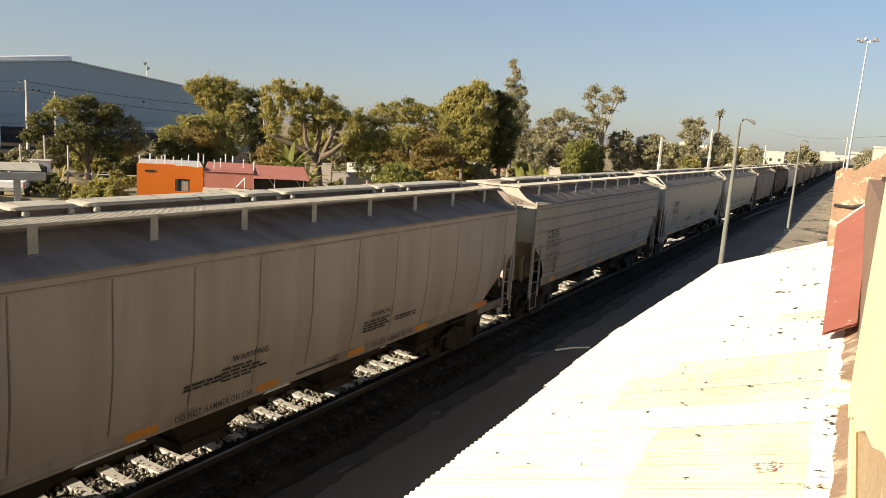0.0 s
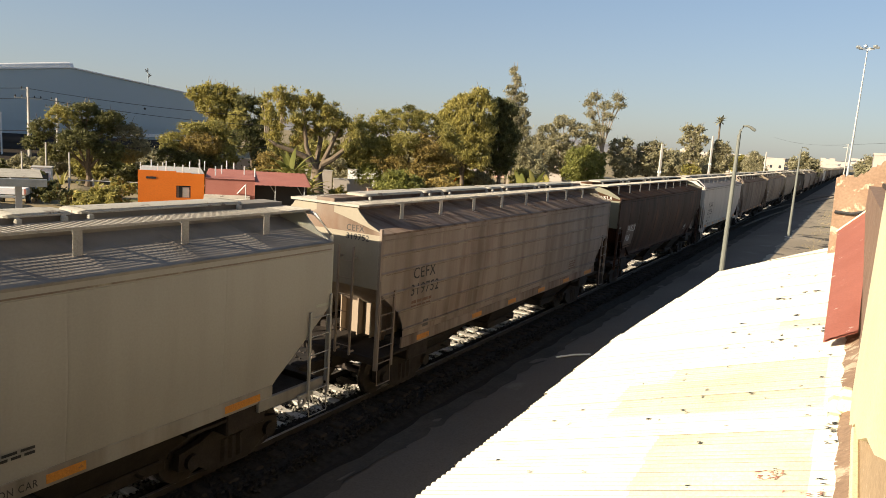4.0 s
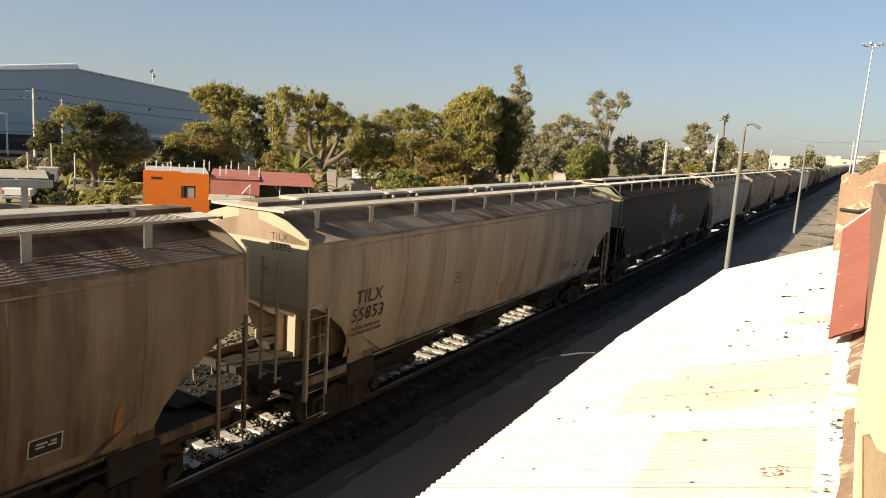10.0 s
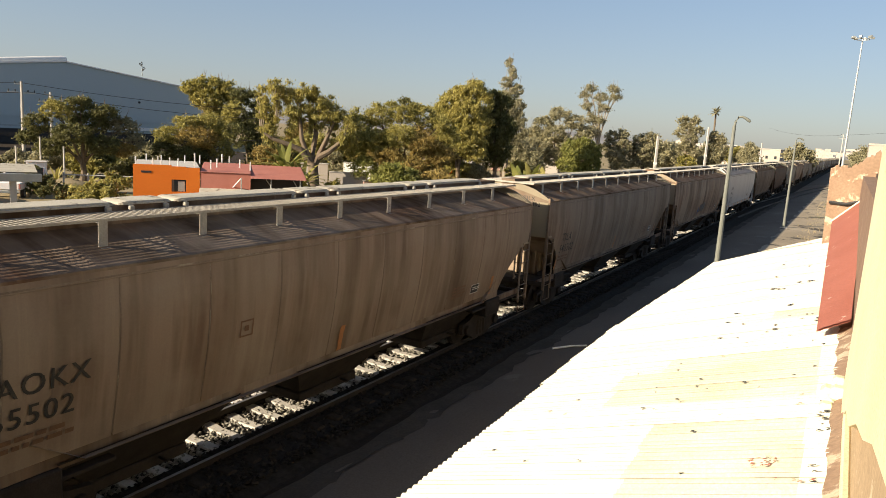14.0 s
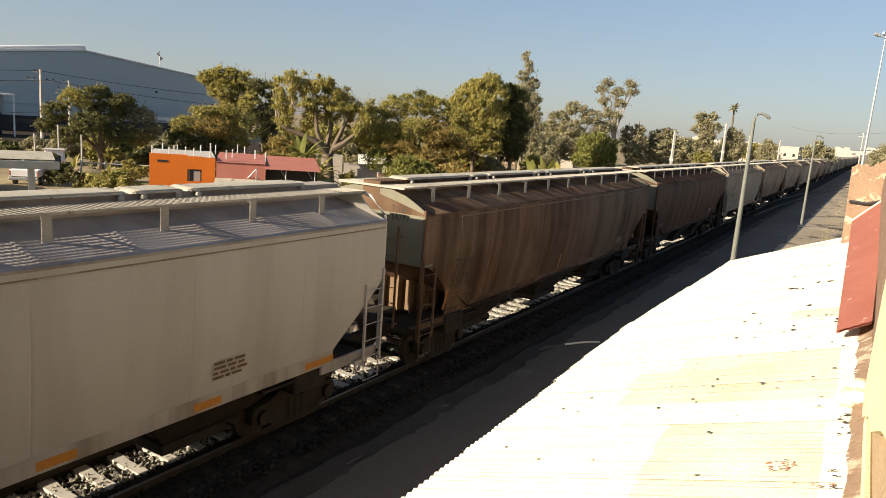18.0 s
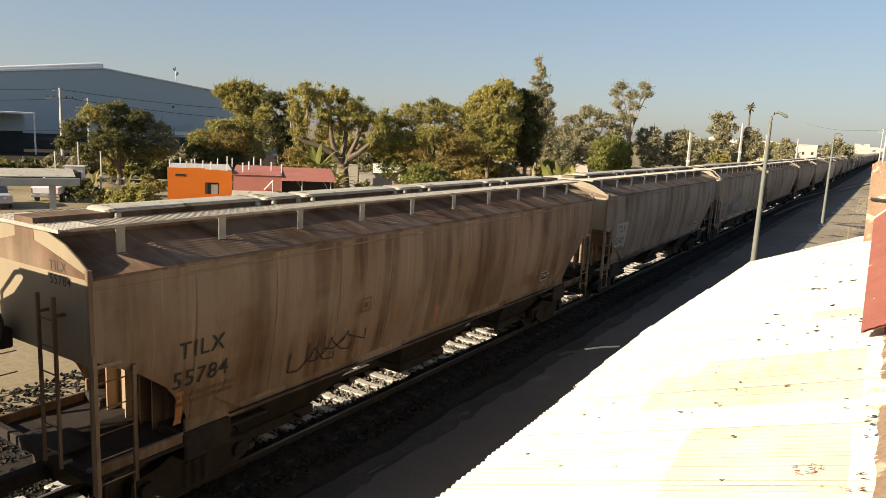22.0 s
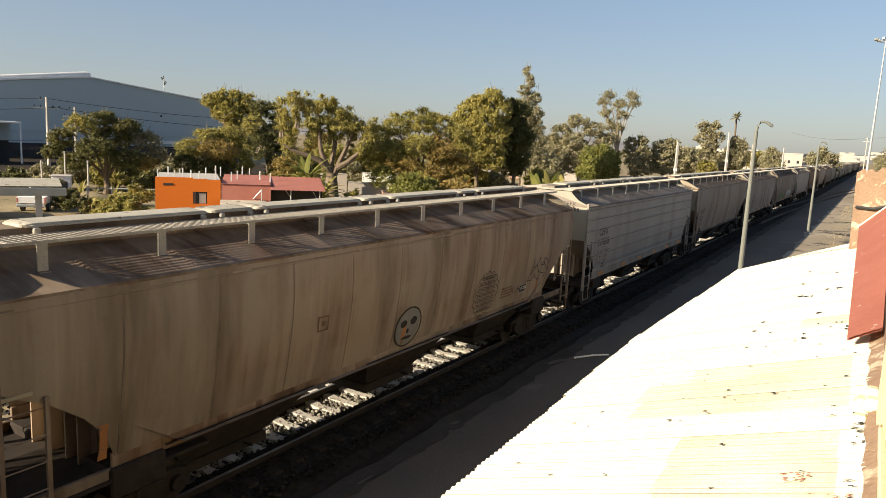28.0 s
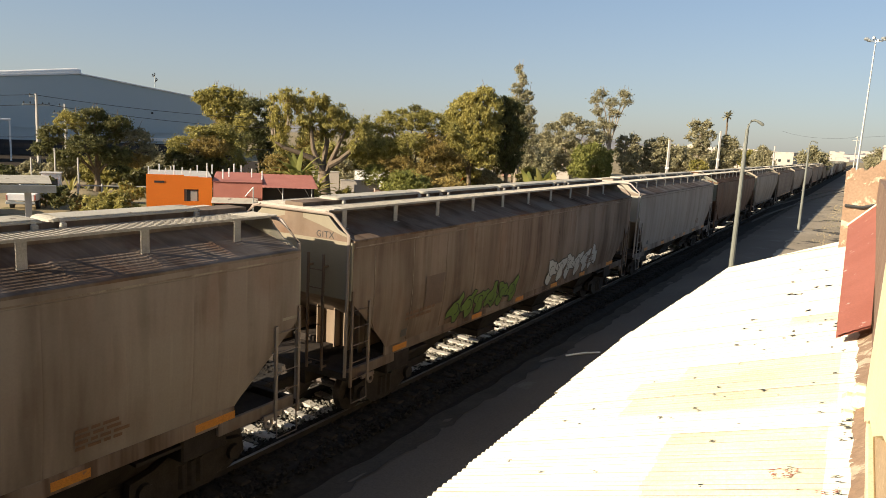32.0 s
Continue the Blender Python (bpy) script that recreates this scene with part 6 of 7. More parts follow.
crowned_tree(-69.0, 60.9, "tall yellow-green tree behind the warehouse corner", [(-2.6, 0, 9.7, 0.9, 0.8), (-1.3, 0, 10.2, 1.0, 0.9), (0.2, 0, 10.2, 1.0, 0.9), (1.6, 0, 9.8, 1.1, 1.0), (2.4, 0.3, 8.8, 1.0, 1.2), (-0.5, 0, 8.4, 2.0, 1.4), (1.0, 0.5, 6.2, 2.2, 1.6)], "leaf_yellow", seed=23, fork=3.5, leaves=30000, size=0.080, droop=-1.0, long=2.2, bare=10)
crowned_tree(-61.8, 59.9, "dark evergreen tree with a dense crown", [(-1.0, 0, 8.9, 1.0, 0.9), (0.6, 0.3, 8.6, 1.1, 1.1), (1.7, 0, 7.6, 1.0, 1.3), (-1.5, -0.5, 7.0, 1.3, 1.3, "leaf_olive"), (0.9, 0, 5.8, 1.7, 1.6), (-0.9, -0.8, 4.6, 1.8, 1.5), (1.4, 0, 3.4, 1.5, 1.4)], "leaf_dark", seed=24, leaves=33600, size=0.080, bare=6)
crowned_tree(-33.6, 49.7, "wide yellowing tree with dense leaves", [(-3.3, 0, 6.4, 1.2, 0.9), (-1.6, 0.3, 7.3, 1.2, 0.8), (0.3, 0, 7.6, 1.3, 0.75), (1.9, 0.3, 7.6, 1.2, 0.8), (3.4, 0, 6.9, 1.1, 0.8), (4.3, 0.3, 5.8, 0.9, 0.9), (0.4, 0.2, 8.7, 0.35, 0.22, "leaf_dark"), (1.2, 0.2, 8.45, 0.4, 0.2), (-0.7, 0.2, 8.35, 0.4, 0.22), (-1.9, 0.2, 8.1, 0.35, 0.22),
             (-3.6, -0.8, 4.5, 1.1, 0.9), (-1.9, -1.2, 5.2, 1.3, 0.9), (0.1, -1.5, 5.8, 1.4, 0.9), (2.0, -1.3, 5.2, 1.4, 0.9, "leaf_autumn"), (3.7, -0.8, 4.3, 1.1, 0.9, "leaf_autumn"), (-2.6, -1.6, 3.1, 1.2, 0.8, "leaf_bright"), (-0.6, -1.8, 3.9, 1.3, 0.8, "leaf_autumn"), (1.3, -1.8, 3.2, 1.4, 0.9, "leaf_autumn"), (3.2, -1.2, 2.6, 1.2, 0.8, "leaf_autumn"), (-1.0, -2.0, 2.3, 1.2, 0.8, "leaf_bright")], "leaf_olive", seed=26, fork=1.6, leaves=90000, size=0.056, tuft=0.32, limb_to=6)
crowned_tree(-34.0, 61.2, "tall drooping pepper tree in yellow green", [(1.2, 0, 10.6, 1.1, 0.9), (-0.1, 0, 10.0, 1.1, 0.9), (-1.3, 0, 9.1, 1.1, 0.9), (-2.2, 0.3, 8.0, 0.9, 1.0), (2.1, 0, 9.4, 0.9, 1.1), (0.5, -0.8, 8.3, 1.4, 1.3), (-1.2, -0.8, 7.0, 1.2, 1.3), (1.8, -0.6, 7.0, 1.1, 1.3), (0.2, -1.2, 5.8, 1.3, 1.4), (1.6, -0.8, 4.8, 1.1, 1.3), (-1.3, -0.8, 4.7, 1.0, 1.2)], "leaf_yellow", seed=29, fork=2.6, leaves=72000, size=0.060, droop=1.8, long=2.2, tuft=0.34, bare=5)
crowned_tree(-31.6, 64.7, "dark green drooping pepper tree", [(-0.6, 0, 10.0, 0.9, 0.8), (0.4, 0.2, 9.2, 1.0, 1.1), (-0.3, 0, 7.9, 1.2, 1.3), (0.7, 0, 7.0, 1.1, 1.3), (-0.4, -0.3, 5.9, 1.2, 1.3), (0.6, 0, 5.0, 1.0, 1.2), (-0.2, 0.5, 4.0, 1.2, 1.1)], "leaf_dark", seed=30, fork=2.4, leaves=36000, size=0.068, droop=1.8, long=2.2)
crowned_tree(-33.3, 70.6, "very tall slender eucalyptus with thin foliage", [(-0.3, 0, 14.0, 0.35, 0.6), (0.2, 0, 13.0, 0.5, 0.6), (-0.5, 0, 12.1, 0.55, 0.6), (0.6, 0.1, 11.2, 0.7, 0.7), (-0.5, 0, 10.4, 0.7, 0.7), (0.9, 0, 9.6, 0.7, 0.7), (0.0, -0.2, 8.8, 0.9, 0.8), (1.3, 0, 8.2, 0.7, 0.8), (-0.4, 0, 7.4, 0.9, 0.8), (1.4, 0, 6.8, 0.8, 0.8), (0.4, 0, 6.0, 1.0, 0.8), (1.3, 0, 5.2, 0.8, 0.7)], "leaf_grey", "pale_bark", seed=31, fork=7.0, trunk=0.24, leaves=22500, size=0.068, droop=1.2, long=2.0, tuft=0.3, bare=7, spare=0.25, limb_to=12)
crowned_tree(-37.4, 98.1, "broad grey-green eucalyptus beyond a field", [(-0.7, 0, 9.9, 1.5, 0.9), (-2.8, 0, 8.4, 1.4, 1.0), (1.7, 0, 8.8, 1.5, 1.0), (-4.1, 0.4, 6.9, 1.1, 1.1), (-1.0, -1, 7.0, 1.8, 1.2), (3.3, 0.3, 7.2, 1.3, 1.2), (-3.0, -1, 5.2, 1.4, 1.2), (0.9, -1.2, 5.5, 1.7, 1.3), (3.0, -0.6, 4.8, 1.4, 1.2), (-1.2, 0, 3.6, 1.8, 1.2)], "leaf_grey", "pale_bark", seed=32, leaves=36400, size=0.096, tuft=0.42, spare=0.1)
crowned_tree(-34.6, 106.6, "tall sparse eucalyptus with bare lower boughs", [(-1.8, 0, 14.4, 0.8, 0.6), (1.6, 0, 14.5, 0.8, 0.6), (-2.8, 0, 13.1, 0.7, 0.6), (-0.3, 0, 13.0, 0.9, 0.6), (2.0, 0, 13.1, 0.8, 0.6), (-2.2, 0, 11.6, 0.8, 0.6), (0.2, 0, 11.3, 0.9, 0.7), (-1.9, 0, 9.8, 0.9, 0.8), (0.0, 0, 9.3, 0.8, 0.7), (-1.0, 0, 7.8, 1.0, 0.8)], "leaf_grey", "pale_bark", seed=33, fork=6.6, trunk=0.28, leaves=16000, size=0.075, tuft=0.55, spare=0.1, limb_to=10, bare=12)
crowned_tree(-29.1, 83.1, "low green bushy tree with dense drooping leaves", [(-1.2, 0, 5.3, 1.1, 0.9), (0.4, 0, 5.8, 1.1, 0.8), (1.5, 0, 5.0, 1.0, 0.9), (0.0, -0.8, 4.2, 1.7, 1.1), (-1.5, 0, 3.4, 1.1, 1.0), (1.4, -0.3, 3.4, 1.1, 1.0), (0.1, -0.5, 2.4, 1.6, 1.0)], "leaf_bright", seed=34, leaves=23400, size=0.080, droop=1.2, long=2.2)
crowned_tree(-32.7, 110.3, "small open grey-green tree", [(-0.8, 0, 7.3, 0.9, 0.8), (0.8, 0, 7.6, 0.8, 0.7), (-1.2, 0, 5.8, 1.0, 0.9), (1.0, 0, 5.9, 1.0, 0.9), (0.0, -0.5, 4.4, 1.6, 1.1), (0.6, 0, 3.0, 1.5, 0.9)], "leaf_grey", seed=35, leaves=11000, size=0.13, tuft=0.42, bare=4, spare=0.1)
# some far crowns below take the grey leaves to stand for haze
crowned_tree(-29.3, 114.3, "small tree behind a field, leaves greyed for haze", [(-0.9, 0, 6.9, 1.1, 0.9), (0.9, 0, 7.5, 1.1, 0.8), (2.0, 0, 6.0, 0.9, 0.9), (-2.0, 0, 5.2, 1.0, 1.0), (0.2, -0.5, 5.2, 1.7, 1.2), (-1.0, 0, 3.6, 1.5, 1.0), (1.4, 0, 3.6, 1.4, 1.0)], "leaf_grey", seed=36, leaves=13000, size=0.13, tuft=0.42)
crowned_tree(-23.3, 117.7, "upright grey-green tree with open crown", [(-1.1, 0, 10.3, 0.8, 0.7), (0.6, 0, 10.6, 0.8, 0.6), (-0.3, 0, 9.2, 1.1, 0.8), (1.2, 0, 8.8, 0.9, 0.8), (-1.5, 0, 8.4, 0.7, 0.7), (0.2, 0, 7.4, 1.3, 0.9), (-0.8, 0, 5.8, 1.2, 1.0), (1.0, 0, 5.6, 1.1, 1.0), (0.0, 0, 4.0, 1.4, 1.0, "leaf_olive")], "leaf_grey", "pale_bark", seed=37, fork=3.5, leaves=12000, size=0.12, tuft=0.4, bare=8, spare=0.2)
crowned_tree(-19.6, 121.3, "small tree near the track, leaves greyed for haze", [(-0.5, 0, 8.3, 0.8, 0.7), (0.5, 0, 7.6, 0.9, 0.8), (-0.9, 0, 6.6, 0.9, 0.9), (0.8, 0, 6.2, 0.9, 0.9), (0.0, 0, 4.8, 1.3, 1.0), (-1.4, 0, 4.0, 1.2, 1.0)], "leaf_grey", seed=38, leaves=9000, size=0.13, tuft=0.42)
crowned_tree(-17.6, 149.0, "small tree beside the track, leaves greyed for haze", [(-0.2, 0, 7.2, 0.7, 0.7), (0.6, 0, 6.3, 0.9, 0.8), (-0.8, 0, 5.6, 1.0, 0.9), (0.9, 0, 4.8, 1.0, 0.9), (-0.3, 0, 4.0, 1.6, 0.9)], "leaf_grey", seed=39, leaves=7000, size=0.16, tuft=0.45)
tree(-11.4, 189.7, 8.8, 1.0, 4.0, "leaf_grey", "wide tree far along the track, leaves greyed for haze", seed=41, clumps=36, leaves=6000, size=0.25)
tree(-26.5, 215.0, 7.8, 0.8, 2.8, "leaf_grey", "wide tree far along the track, leaves greyed for haze", seed=42, clumps=36, leaves=6000, size=0.28)
tree(2.6, 200.0, 9.4, 1.5, 3.6, "leaf_grey", "tree beyond the yard, leaves greyed for haze", seed=43, clumps=26, leaves=4500, size=0.25)
tree(-36.9, 24.6, 2.5, 0.2, 1.2, "leaf_olive", "thin olive shrub with bare twigs", seed=44, clumps=22, leaves=2600, size=0.1, trunk=0.1, name="shrub", category="shrub")
tree(-39.2, 25.2, 2.0, 0.1, 1.1, "leaf_olive", "thin olive shrub before an orange wall", seed=45, clumps=22, leaves=2600, size=0.1, trunk=0.1, name="shrub", category="shrub")
tree(-29.08, 43.11, 3.9, 0.4, 2.6, "leaf_bright", "low bush with bright green leaves", seed=46, clumps=30, leaves=6000, size=0.11, trunk=0.12, name="bush", category="bush")
tree(-27.4, 46.5, 3.4, 0.4, 2.2, "leaf_autumn", "low bush with reddish leaves", seed=47, clumps=26, leaves=5000, size=0.11, trunk=0.12, name="bush", category="bush")
rr = random.Random(77)
for k in range(16):
    yy = 150 + k * 18
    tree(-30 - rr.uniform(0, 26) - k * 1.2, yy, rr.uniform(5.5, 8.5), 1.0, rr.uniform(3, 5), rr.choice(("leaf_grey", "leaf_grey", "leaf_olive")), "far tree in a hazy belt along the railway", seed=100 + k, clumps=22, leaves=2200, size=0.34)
for k in range(9):
    tree(-68 + 3.1 * k + rr.uniform(-1, 1), 78 + 2.8 * k + rr.uniform(-2, 2), rr.uniform(5.5, 7.5), 0.8, rr.uniform(2.5, 3.6), rr.choice(("leaf_grey", "leaf_olive", "leaf_autumn")), "tree of the dense belt behind the houses", seed=140 + k, clumps=24, leaves=3200, size=0.22)


def pollard(x, y):
    """Old pollarded tree: thick forked trunk, gnarled limbs, upright shoots and drooping tufts."""
    rs = np.random.RandomState(9)
    t = thing("pollarded_tree", "old pollarded tree with thick forked trunk and upright yellow shoots", "tree", (x, y, 0), math.degrees(math.atan2(-x, y)), group="trees beyond the track")
    g = Geo()
    g.tube([(0.1, 0, 0), (0.05, 0, 1.2), (-0.02, 0, 2.2), (-0.12, 0, 3.3)], [0.62, 0.46, 0.42, 0.40], 12)
    part("trunk", g, M["bark"], t)
    limbs = (((-0.1, 0, 2.9), (-0.55, -0.1, 4.0), (-1.0, -0.1, 5.0), (-1.15, 0.0, 6.3), (-1.3, 0, 7.0)), ((0.0, 0, 3.0), (0.45, 0.1, 4.1), (0.75, 0.1, 4.8), (1.25, 0.2, 6.0), (1.6, 0.2, 6.8)),
             ((-0.2, 0, 3.2), (-1.1, -0.3, 4.3), (-2.2, -0.4, 4.7), (-3.2, -0.5, 5.0), (-3.9, -0.5, 5.4)), ((-0.1, 0, 3.3), (-0.1, 0.6, 4.4), (0.1, 0.9, 5.6), (0.0, 1.0, 6.6), (-0.1, 1.0, 7.2)), ((0.3, 0, 3.7), (1.1, -0.3, 4.2), (1.9, -0.3, 4.9), (2.4, -0.3, 5.8), (2.6, -0.3, 6.4)))
    for pts in limbs:
        part("limb", Geo().tube(pts, [0.27, 0.22, 0.18, 0.14, 0.08], 8), M["bark"], t)
    lobes = ((-4.0, 0, 7.3, 0.55, 1.5, 1), (-3.2, -0.3, 8.0, 0.7, 1.4, 1), (-2.4, 0, 8.6, 0.7, 1.1, 1), (-3.3, 0.2, 6.3, 0.7, 1.0, 1), (-1.4, 0, 8.5, 0.8, 0.8, 1), (-0.4, 0.4, 8.6, 0.8, 0.7, 1), (0.5, 0, 8.0, 0.8, 0.8, 1), (1.2, 0.2, 7.3, 0.7, 0.9, 1),
             (-0.8, 0.5, 7.2, 0.9, 0.8, 0), (0.4, -0.2, 6.6, 0.8, 0.8, 0), (1.9, 0, 6.6, 0.7, 0.9, 0), (2.8, 0, 6.9, 0.7, 0.8, 0), (3.1, 0, 5.6, 0.7, 1.0, 0), (2.5, -0.3, 4.8, 0.8, 0.8, 0), (-2.0, -0.4, 6.8, 0.8, 1.0, 0), (-1.9, 0.4, 5.3, 0.6, 0.5, 0), (3.4, 0.4, 4.6, 0.6, 0.8, 0), (-0.4, 1.2, 5.8, 0.9, 0.8, 0), (0.9, 1.3, 5.4, 0.9, 0.8, 0), (-1.6, 1.2, 6.0, 0.8, 0.7, 0), (2.0, 1.2, 4.0, 0.9, 0.7, 0), (-2.6, 0.8, 4.2, 0.9, 0.6, 0), (-3.6, 0.2, 5.4, 0.6, 0.6, 1))
    shoots, up, down = Geo(), [], []
    for u, v, z, ru, rz, upright in lobes:
        ends = sorted(limbs, key=lambda q: (q[-1][0] - u) ** 2 + (q[-1][2] - z) ** 2)[0][-1]
        for k in range(10):
            e = (u + rs.uniform(-1, 1) * ru, v + rs.uniform(-1, 1) * ru, z + rs.uniform(0.1, 1.15) * rz)
            b = (u * 0.8 + ends[0] * 0.2 + rs.uniform(-0.3, 0.3), v, z - rz * 0.9) if upright else ends
            shoots.tube([b, ((b[0] + e[0]) / 2, (b[1] + e[1]) / 2, (b[2] + e[2]) / 2 + 0.1), e], [0.035, 0.024, 0.008], 4)
            for m in range(3):
                w = rs.uniform(0.25, 1.05)
                (up if upright else down).append((b[0] + (e[0] - b[0]) * w, b[1] + (e[1] - b[1]) * w, b[2] + (e[2] - b[2]) * w, rs.uniform(0.16, 0.34)))
    part("brushwood", shoots, M["pale_bark"], t, kind="stuff")
    part("crown", leaf_mesh("crown", up, 1.25, 26000, 0.048, M["leaf_yellow"], rs, -1.2, 2.4), None, t, kind="stuff")
    part("crown", leaf_mesh("crown", down, 1.25, 30000, 0.05, M["leaf_olive"], rs, 1.5, 2.2), None, t, kind="stuff")


pollard(-37.2, 43.2)


def frond_plant(x, y, n, length, high, label, leaf, name, seed, wide=0.16, stem=0.0):
    """Arching fronds from one crown, palm, agave or banana."""
    rs = np.random.RandomState(seed)
    t = thing(name, label, "plant", (x, y, 0), group="plants beyond the track")
    if stem:
        part("stem", Geo().tube([(0, 0, 0), (0.1, 0, stem * 0.5), (0.0, 0, stem)], [0.2, 0.16, 0.14], 8), M["bark"], t)
    for k in range(n):
        a = 2.4 * k + rs.uniform(-0.3, 0.3)
        up = rs.uniform(0.25, 1.0)
        g, rows = Geo(), []
        for i in range(9):
            u = i / 8
            r = length * u * (1 - 0.35 * up * (1 - u))
            z = stem + high * (up * u * 1.6 - u * u * (0.5 + 0.6 * (1 - up)))
            w = wide * math.sin(math.pi * min(0.98, 0.12 + 0.86 * u))
            cx, cy = math.cos(a) * r * (1 - 0.4 * up), math.sin(a) * r * (1 - 0.4 * up)
            rows.append([(cx - math.sin(a) * w, cy + math.cos(a) * w, z - w * 0.3), (cx, cy, z), (cx + math.sin(a) * w, cy - math.cos(a) * w, z - w * 0.3)])
        g.grid(rows)
        part("frond", g, M[leaf], t)
    return t


frond_plant(-36.2, 38.9, 34, 3.0, 2.4, "bushy palm with arching green fronds", "leaf_bright", "palm_bush", 3, 0.2, 2.6)
frond_plant(-34.4, 38.6, 30, 2.8, 2.0, "bushy palm with arching green fronds", "leaf_olive", "palm_bush", 4, 0.18, 1.7)
for k, (x, y) in enumerate(((-22.8, 53.4), (-21.9, 53.9), (-23.8, 53.2), (-22.3, 52.6))):
    frond_plant(x, y, 10, 1.9, 2.2, "banana plant with broad pale leaves", "leaf_yellow" if k % 2 else "leaf_bright", "banana_plant", 10 + k, 0.3, 2.1)
frond_plant(-20.6, 123.2, 13, 1.5, 1.2, "tall thin palm with a ragged crown", "leaf_grey", "palm_tree", 20, 0.22, 12.0)

for k, (hx, hy, ht, hr, hl) in enumerate(((-50.5, 58, 5.6, 2.8, "leaf_olive"), (-46.5, 61, 6.4, 2.6, "leaf_dark"), (-52.5, 54, 5.0, 3.0, "leaf_dark"), (-38.5, 53, 4.6, 2.4, "leaf_autumn"), (-48, 57, 5.4, 2.6, "leaf_olive"), (-43.5, 58.5, 6.6, 3.0, "leaf_olive"), (-40.5, 57, 6.4, 2.6, "leaf_olive"), (-36.0, 62, 7.0, 2.6, "leaf_olive"), (-35.5, 80, 6.4, 3.2, "leaf_grey"), (-40.5, 92, 7.0, 3.4, "leaf_grey"))):
    tree(hx, hy, ht, 0.2, hr, hl, "bushy middle-height tree in the belt behind the track", seed=300 + k, clumps=34, leaves=5000, size=0.13, trunk=0.12, forks=4, twigs=3)
# hedge of scrub and low trees behind the house and yard
for k in range(22):
    u = k / 21
    tree(-66 + 34 * u + rr.uniform(-1.5, 1.5), 41 + 27 * u + rr.uniform(-3, 3), rr.uniform(2.4, 4.4), 0.1, rr.uniform(1.8, 3.0), rr.choice(("leaf_olive", "leaf_dark", "leaf_autumn", "leaf_grey")), "scrubby bush in a ragged hedge", seed=200 + k, clumps=18, leaves=2400, size=0.12, trunk=0.09, forks=3, name="bush", category="bush")
for k in range(9):
    tree(-74 + 2.1 * k + rr.uniform(-1, 1), 30 + 1.6 * k + rr.uniform(-1.5, 1.5), rr.uniform(1.6, 2.8), 0.05, rr.uniform(1.4, 2.2), rr.choice(("leaf_olive", "leaf_dark", "leaf_grey")), "low scrub along a fence", seed=340 + k, clumps=14, leaves=1600, size=0.12, trunk=0.05, forks=2, name="bush", category="bush")
for k in range(10):
    tree(-49 + 1.5 * k + rr.uniform(-1, 1), 27.5 + 1.9 * k + rr.uniform(-1.5, 1.5), rr.uniform(1.4, 2.4), 0.05, rr.uniform(1.0, 1.7), rr.choice(("leaf_olive", "leaf_dark", "leaf_olive")), "low scrub on bare ground", seed=240 + k, clumps=12, leaves=1400, size=0.1, trunk=0.05, forks=2, name="bush", category="bush")
for k in range(9):
    tree(-26 - rr.uniform(0, 8), 56 + 5.5 * k, rr.uniform(0.7, 1.5), 0.05, rr.uniform(0.8, 1.6), rr.choice(("leaf_olive", "leaf_dark", "leaf_autumn", "leaf_grey")), "low scrub along the railway", seed=270 + k, clumps=14, leaves=1600, size=0.13, trunk=0.05, forks=2, name="bush", category="bush")


# ---------- buildings beyond the track ----------
def place_on(a, b):
    """Turn in degrees of a wall that runs from a to b."""
    return math.degrees(math.atan2(b[1] - a[1], b[0] - a[0]))


# orange house: front wall from A to B, side wall with red awning on from B
A, B, C = (-37.31, 26.91), (-34.95, 29.9), (-31.1, 33.9)
house = thing("orange_house", "single-storey bright orange house with rebar stubs on its roof", "house", (*A, 0), place_on(A, B))
wide = math.hypot(B[0] - A[0], B[1] - A[1])
g = Geo()
g.box(0, wide * 0.57, 0.0, 0.2, 0, 3.32)
g.box(wide * 0.57, wide * 0.79, 0.0, 0.2, 0, 1.7)
g.box(wide * 0.57, wide * 0.79, 0.0, 0.2, 2.45, 3.25)
g.box(wide * 0.79, wide, 0.0, 0.2, 0, 3.2)
g.box(0, wide, 0.2, 6.5, 0, 3.1)
part("wall", g, M["orange"], house)
win = part("window", Geo().box(wide * 0.57, wide * 0.79, 0.1, 0.13, 1.7, 2.45), M["glass"], house, "dark window in the front wall")
part("window_frame", Geo().box(wide * 0.575, wide * 0.61, 0.03, 0.1, 1.7, 2.45), M["brick"], win, "brown window jamb")
part("curtain", Geo().box(wide * 0.665, wide * 0.77, 0.07, 0.1, 1.72, 2.36), M["house"], win, "pale curtain")
part("vent_tile", Geo().box(wide * 0.12, wide * 0.27, -0.02, 0.02, 2.82, 2.95), M["dark"], house, "row of small vent openings")
part("roof_slab", Geo().box(0.0, wide, 0.2, 6.4, 3.1, 3.22), M["concrete"], house, "flat grey roof slab")
rr = random.Random(8)
for k in range(15):
    xx, yy = (wide + 3.4) * (k + 0.3) / 15, rr.choice((0.15, 0.15, 2.0, 4.5))
    h = rr.uniform(0.35, 0.6)
    part("rebar_stub", shared(f"rebar_stub|{k % 4}", M["white"], lambda g: g.box(-0.035, 0.035, -0.035, 0.035, 3.15, 3.3 + h + 0.05, 0.008)), None, house, "pale concrete column stub", (xx, yy, 0))
turn2 = place_on(B, C)
wing = thing("red_shed", "low shed clad in faded red corrugated sheet under a sloping awning", "shed", (*B, 0), turn2)
deep = math.hypot(C[0] - B[0], C[1] - B[1])


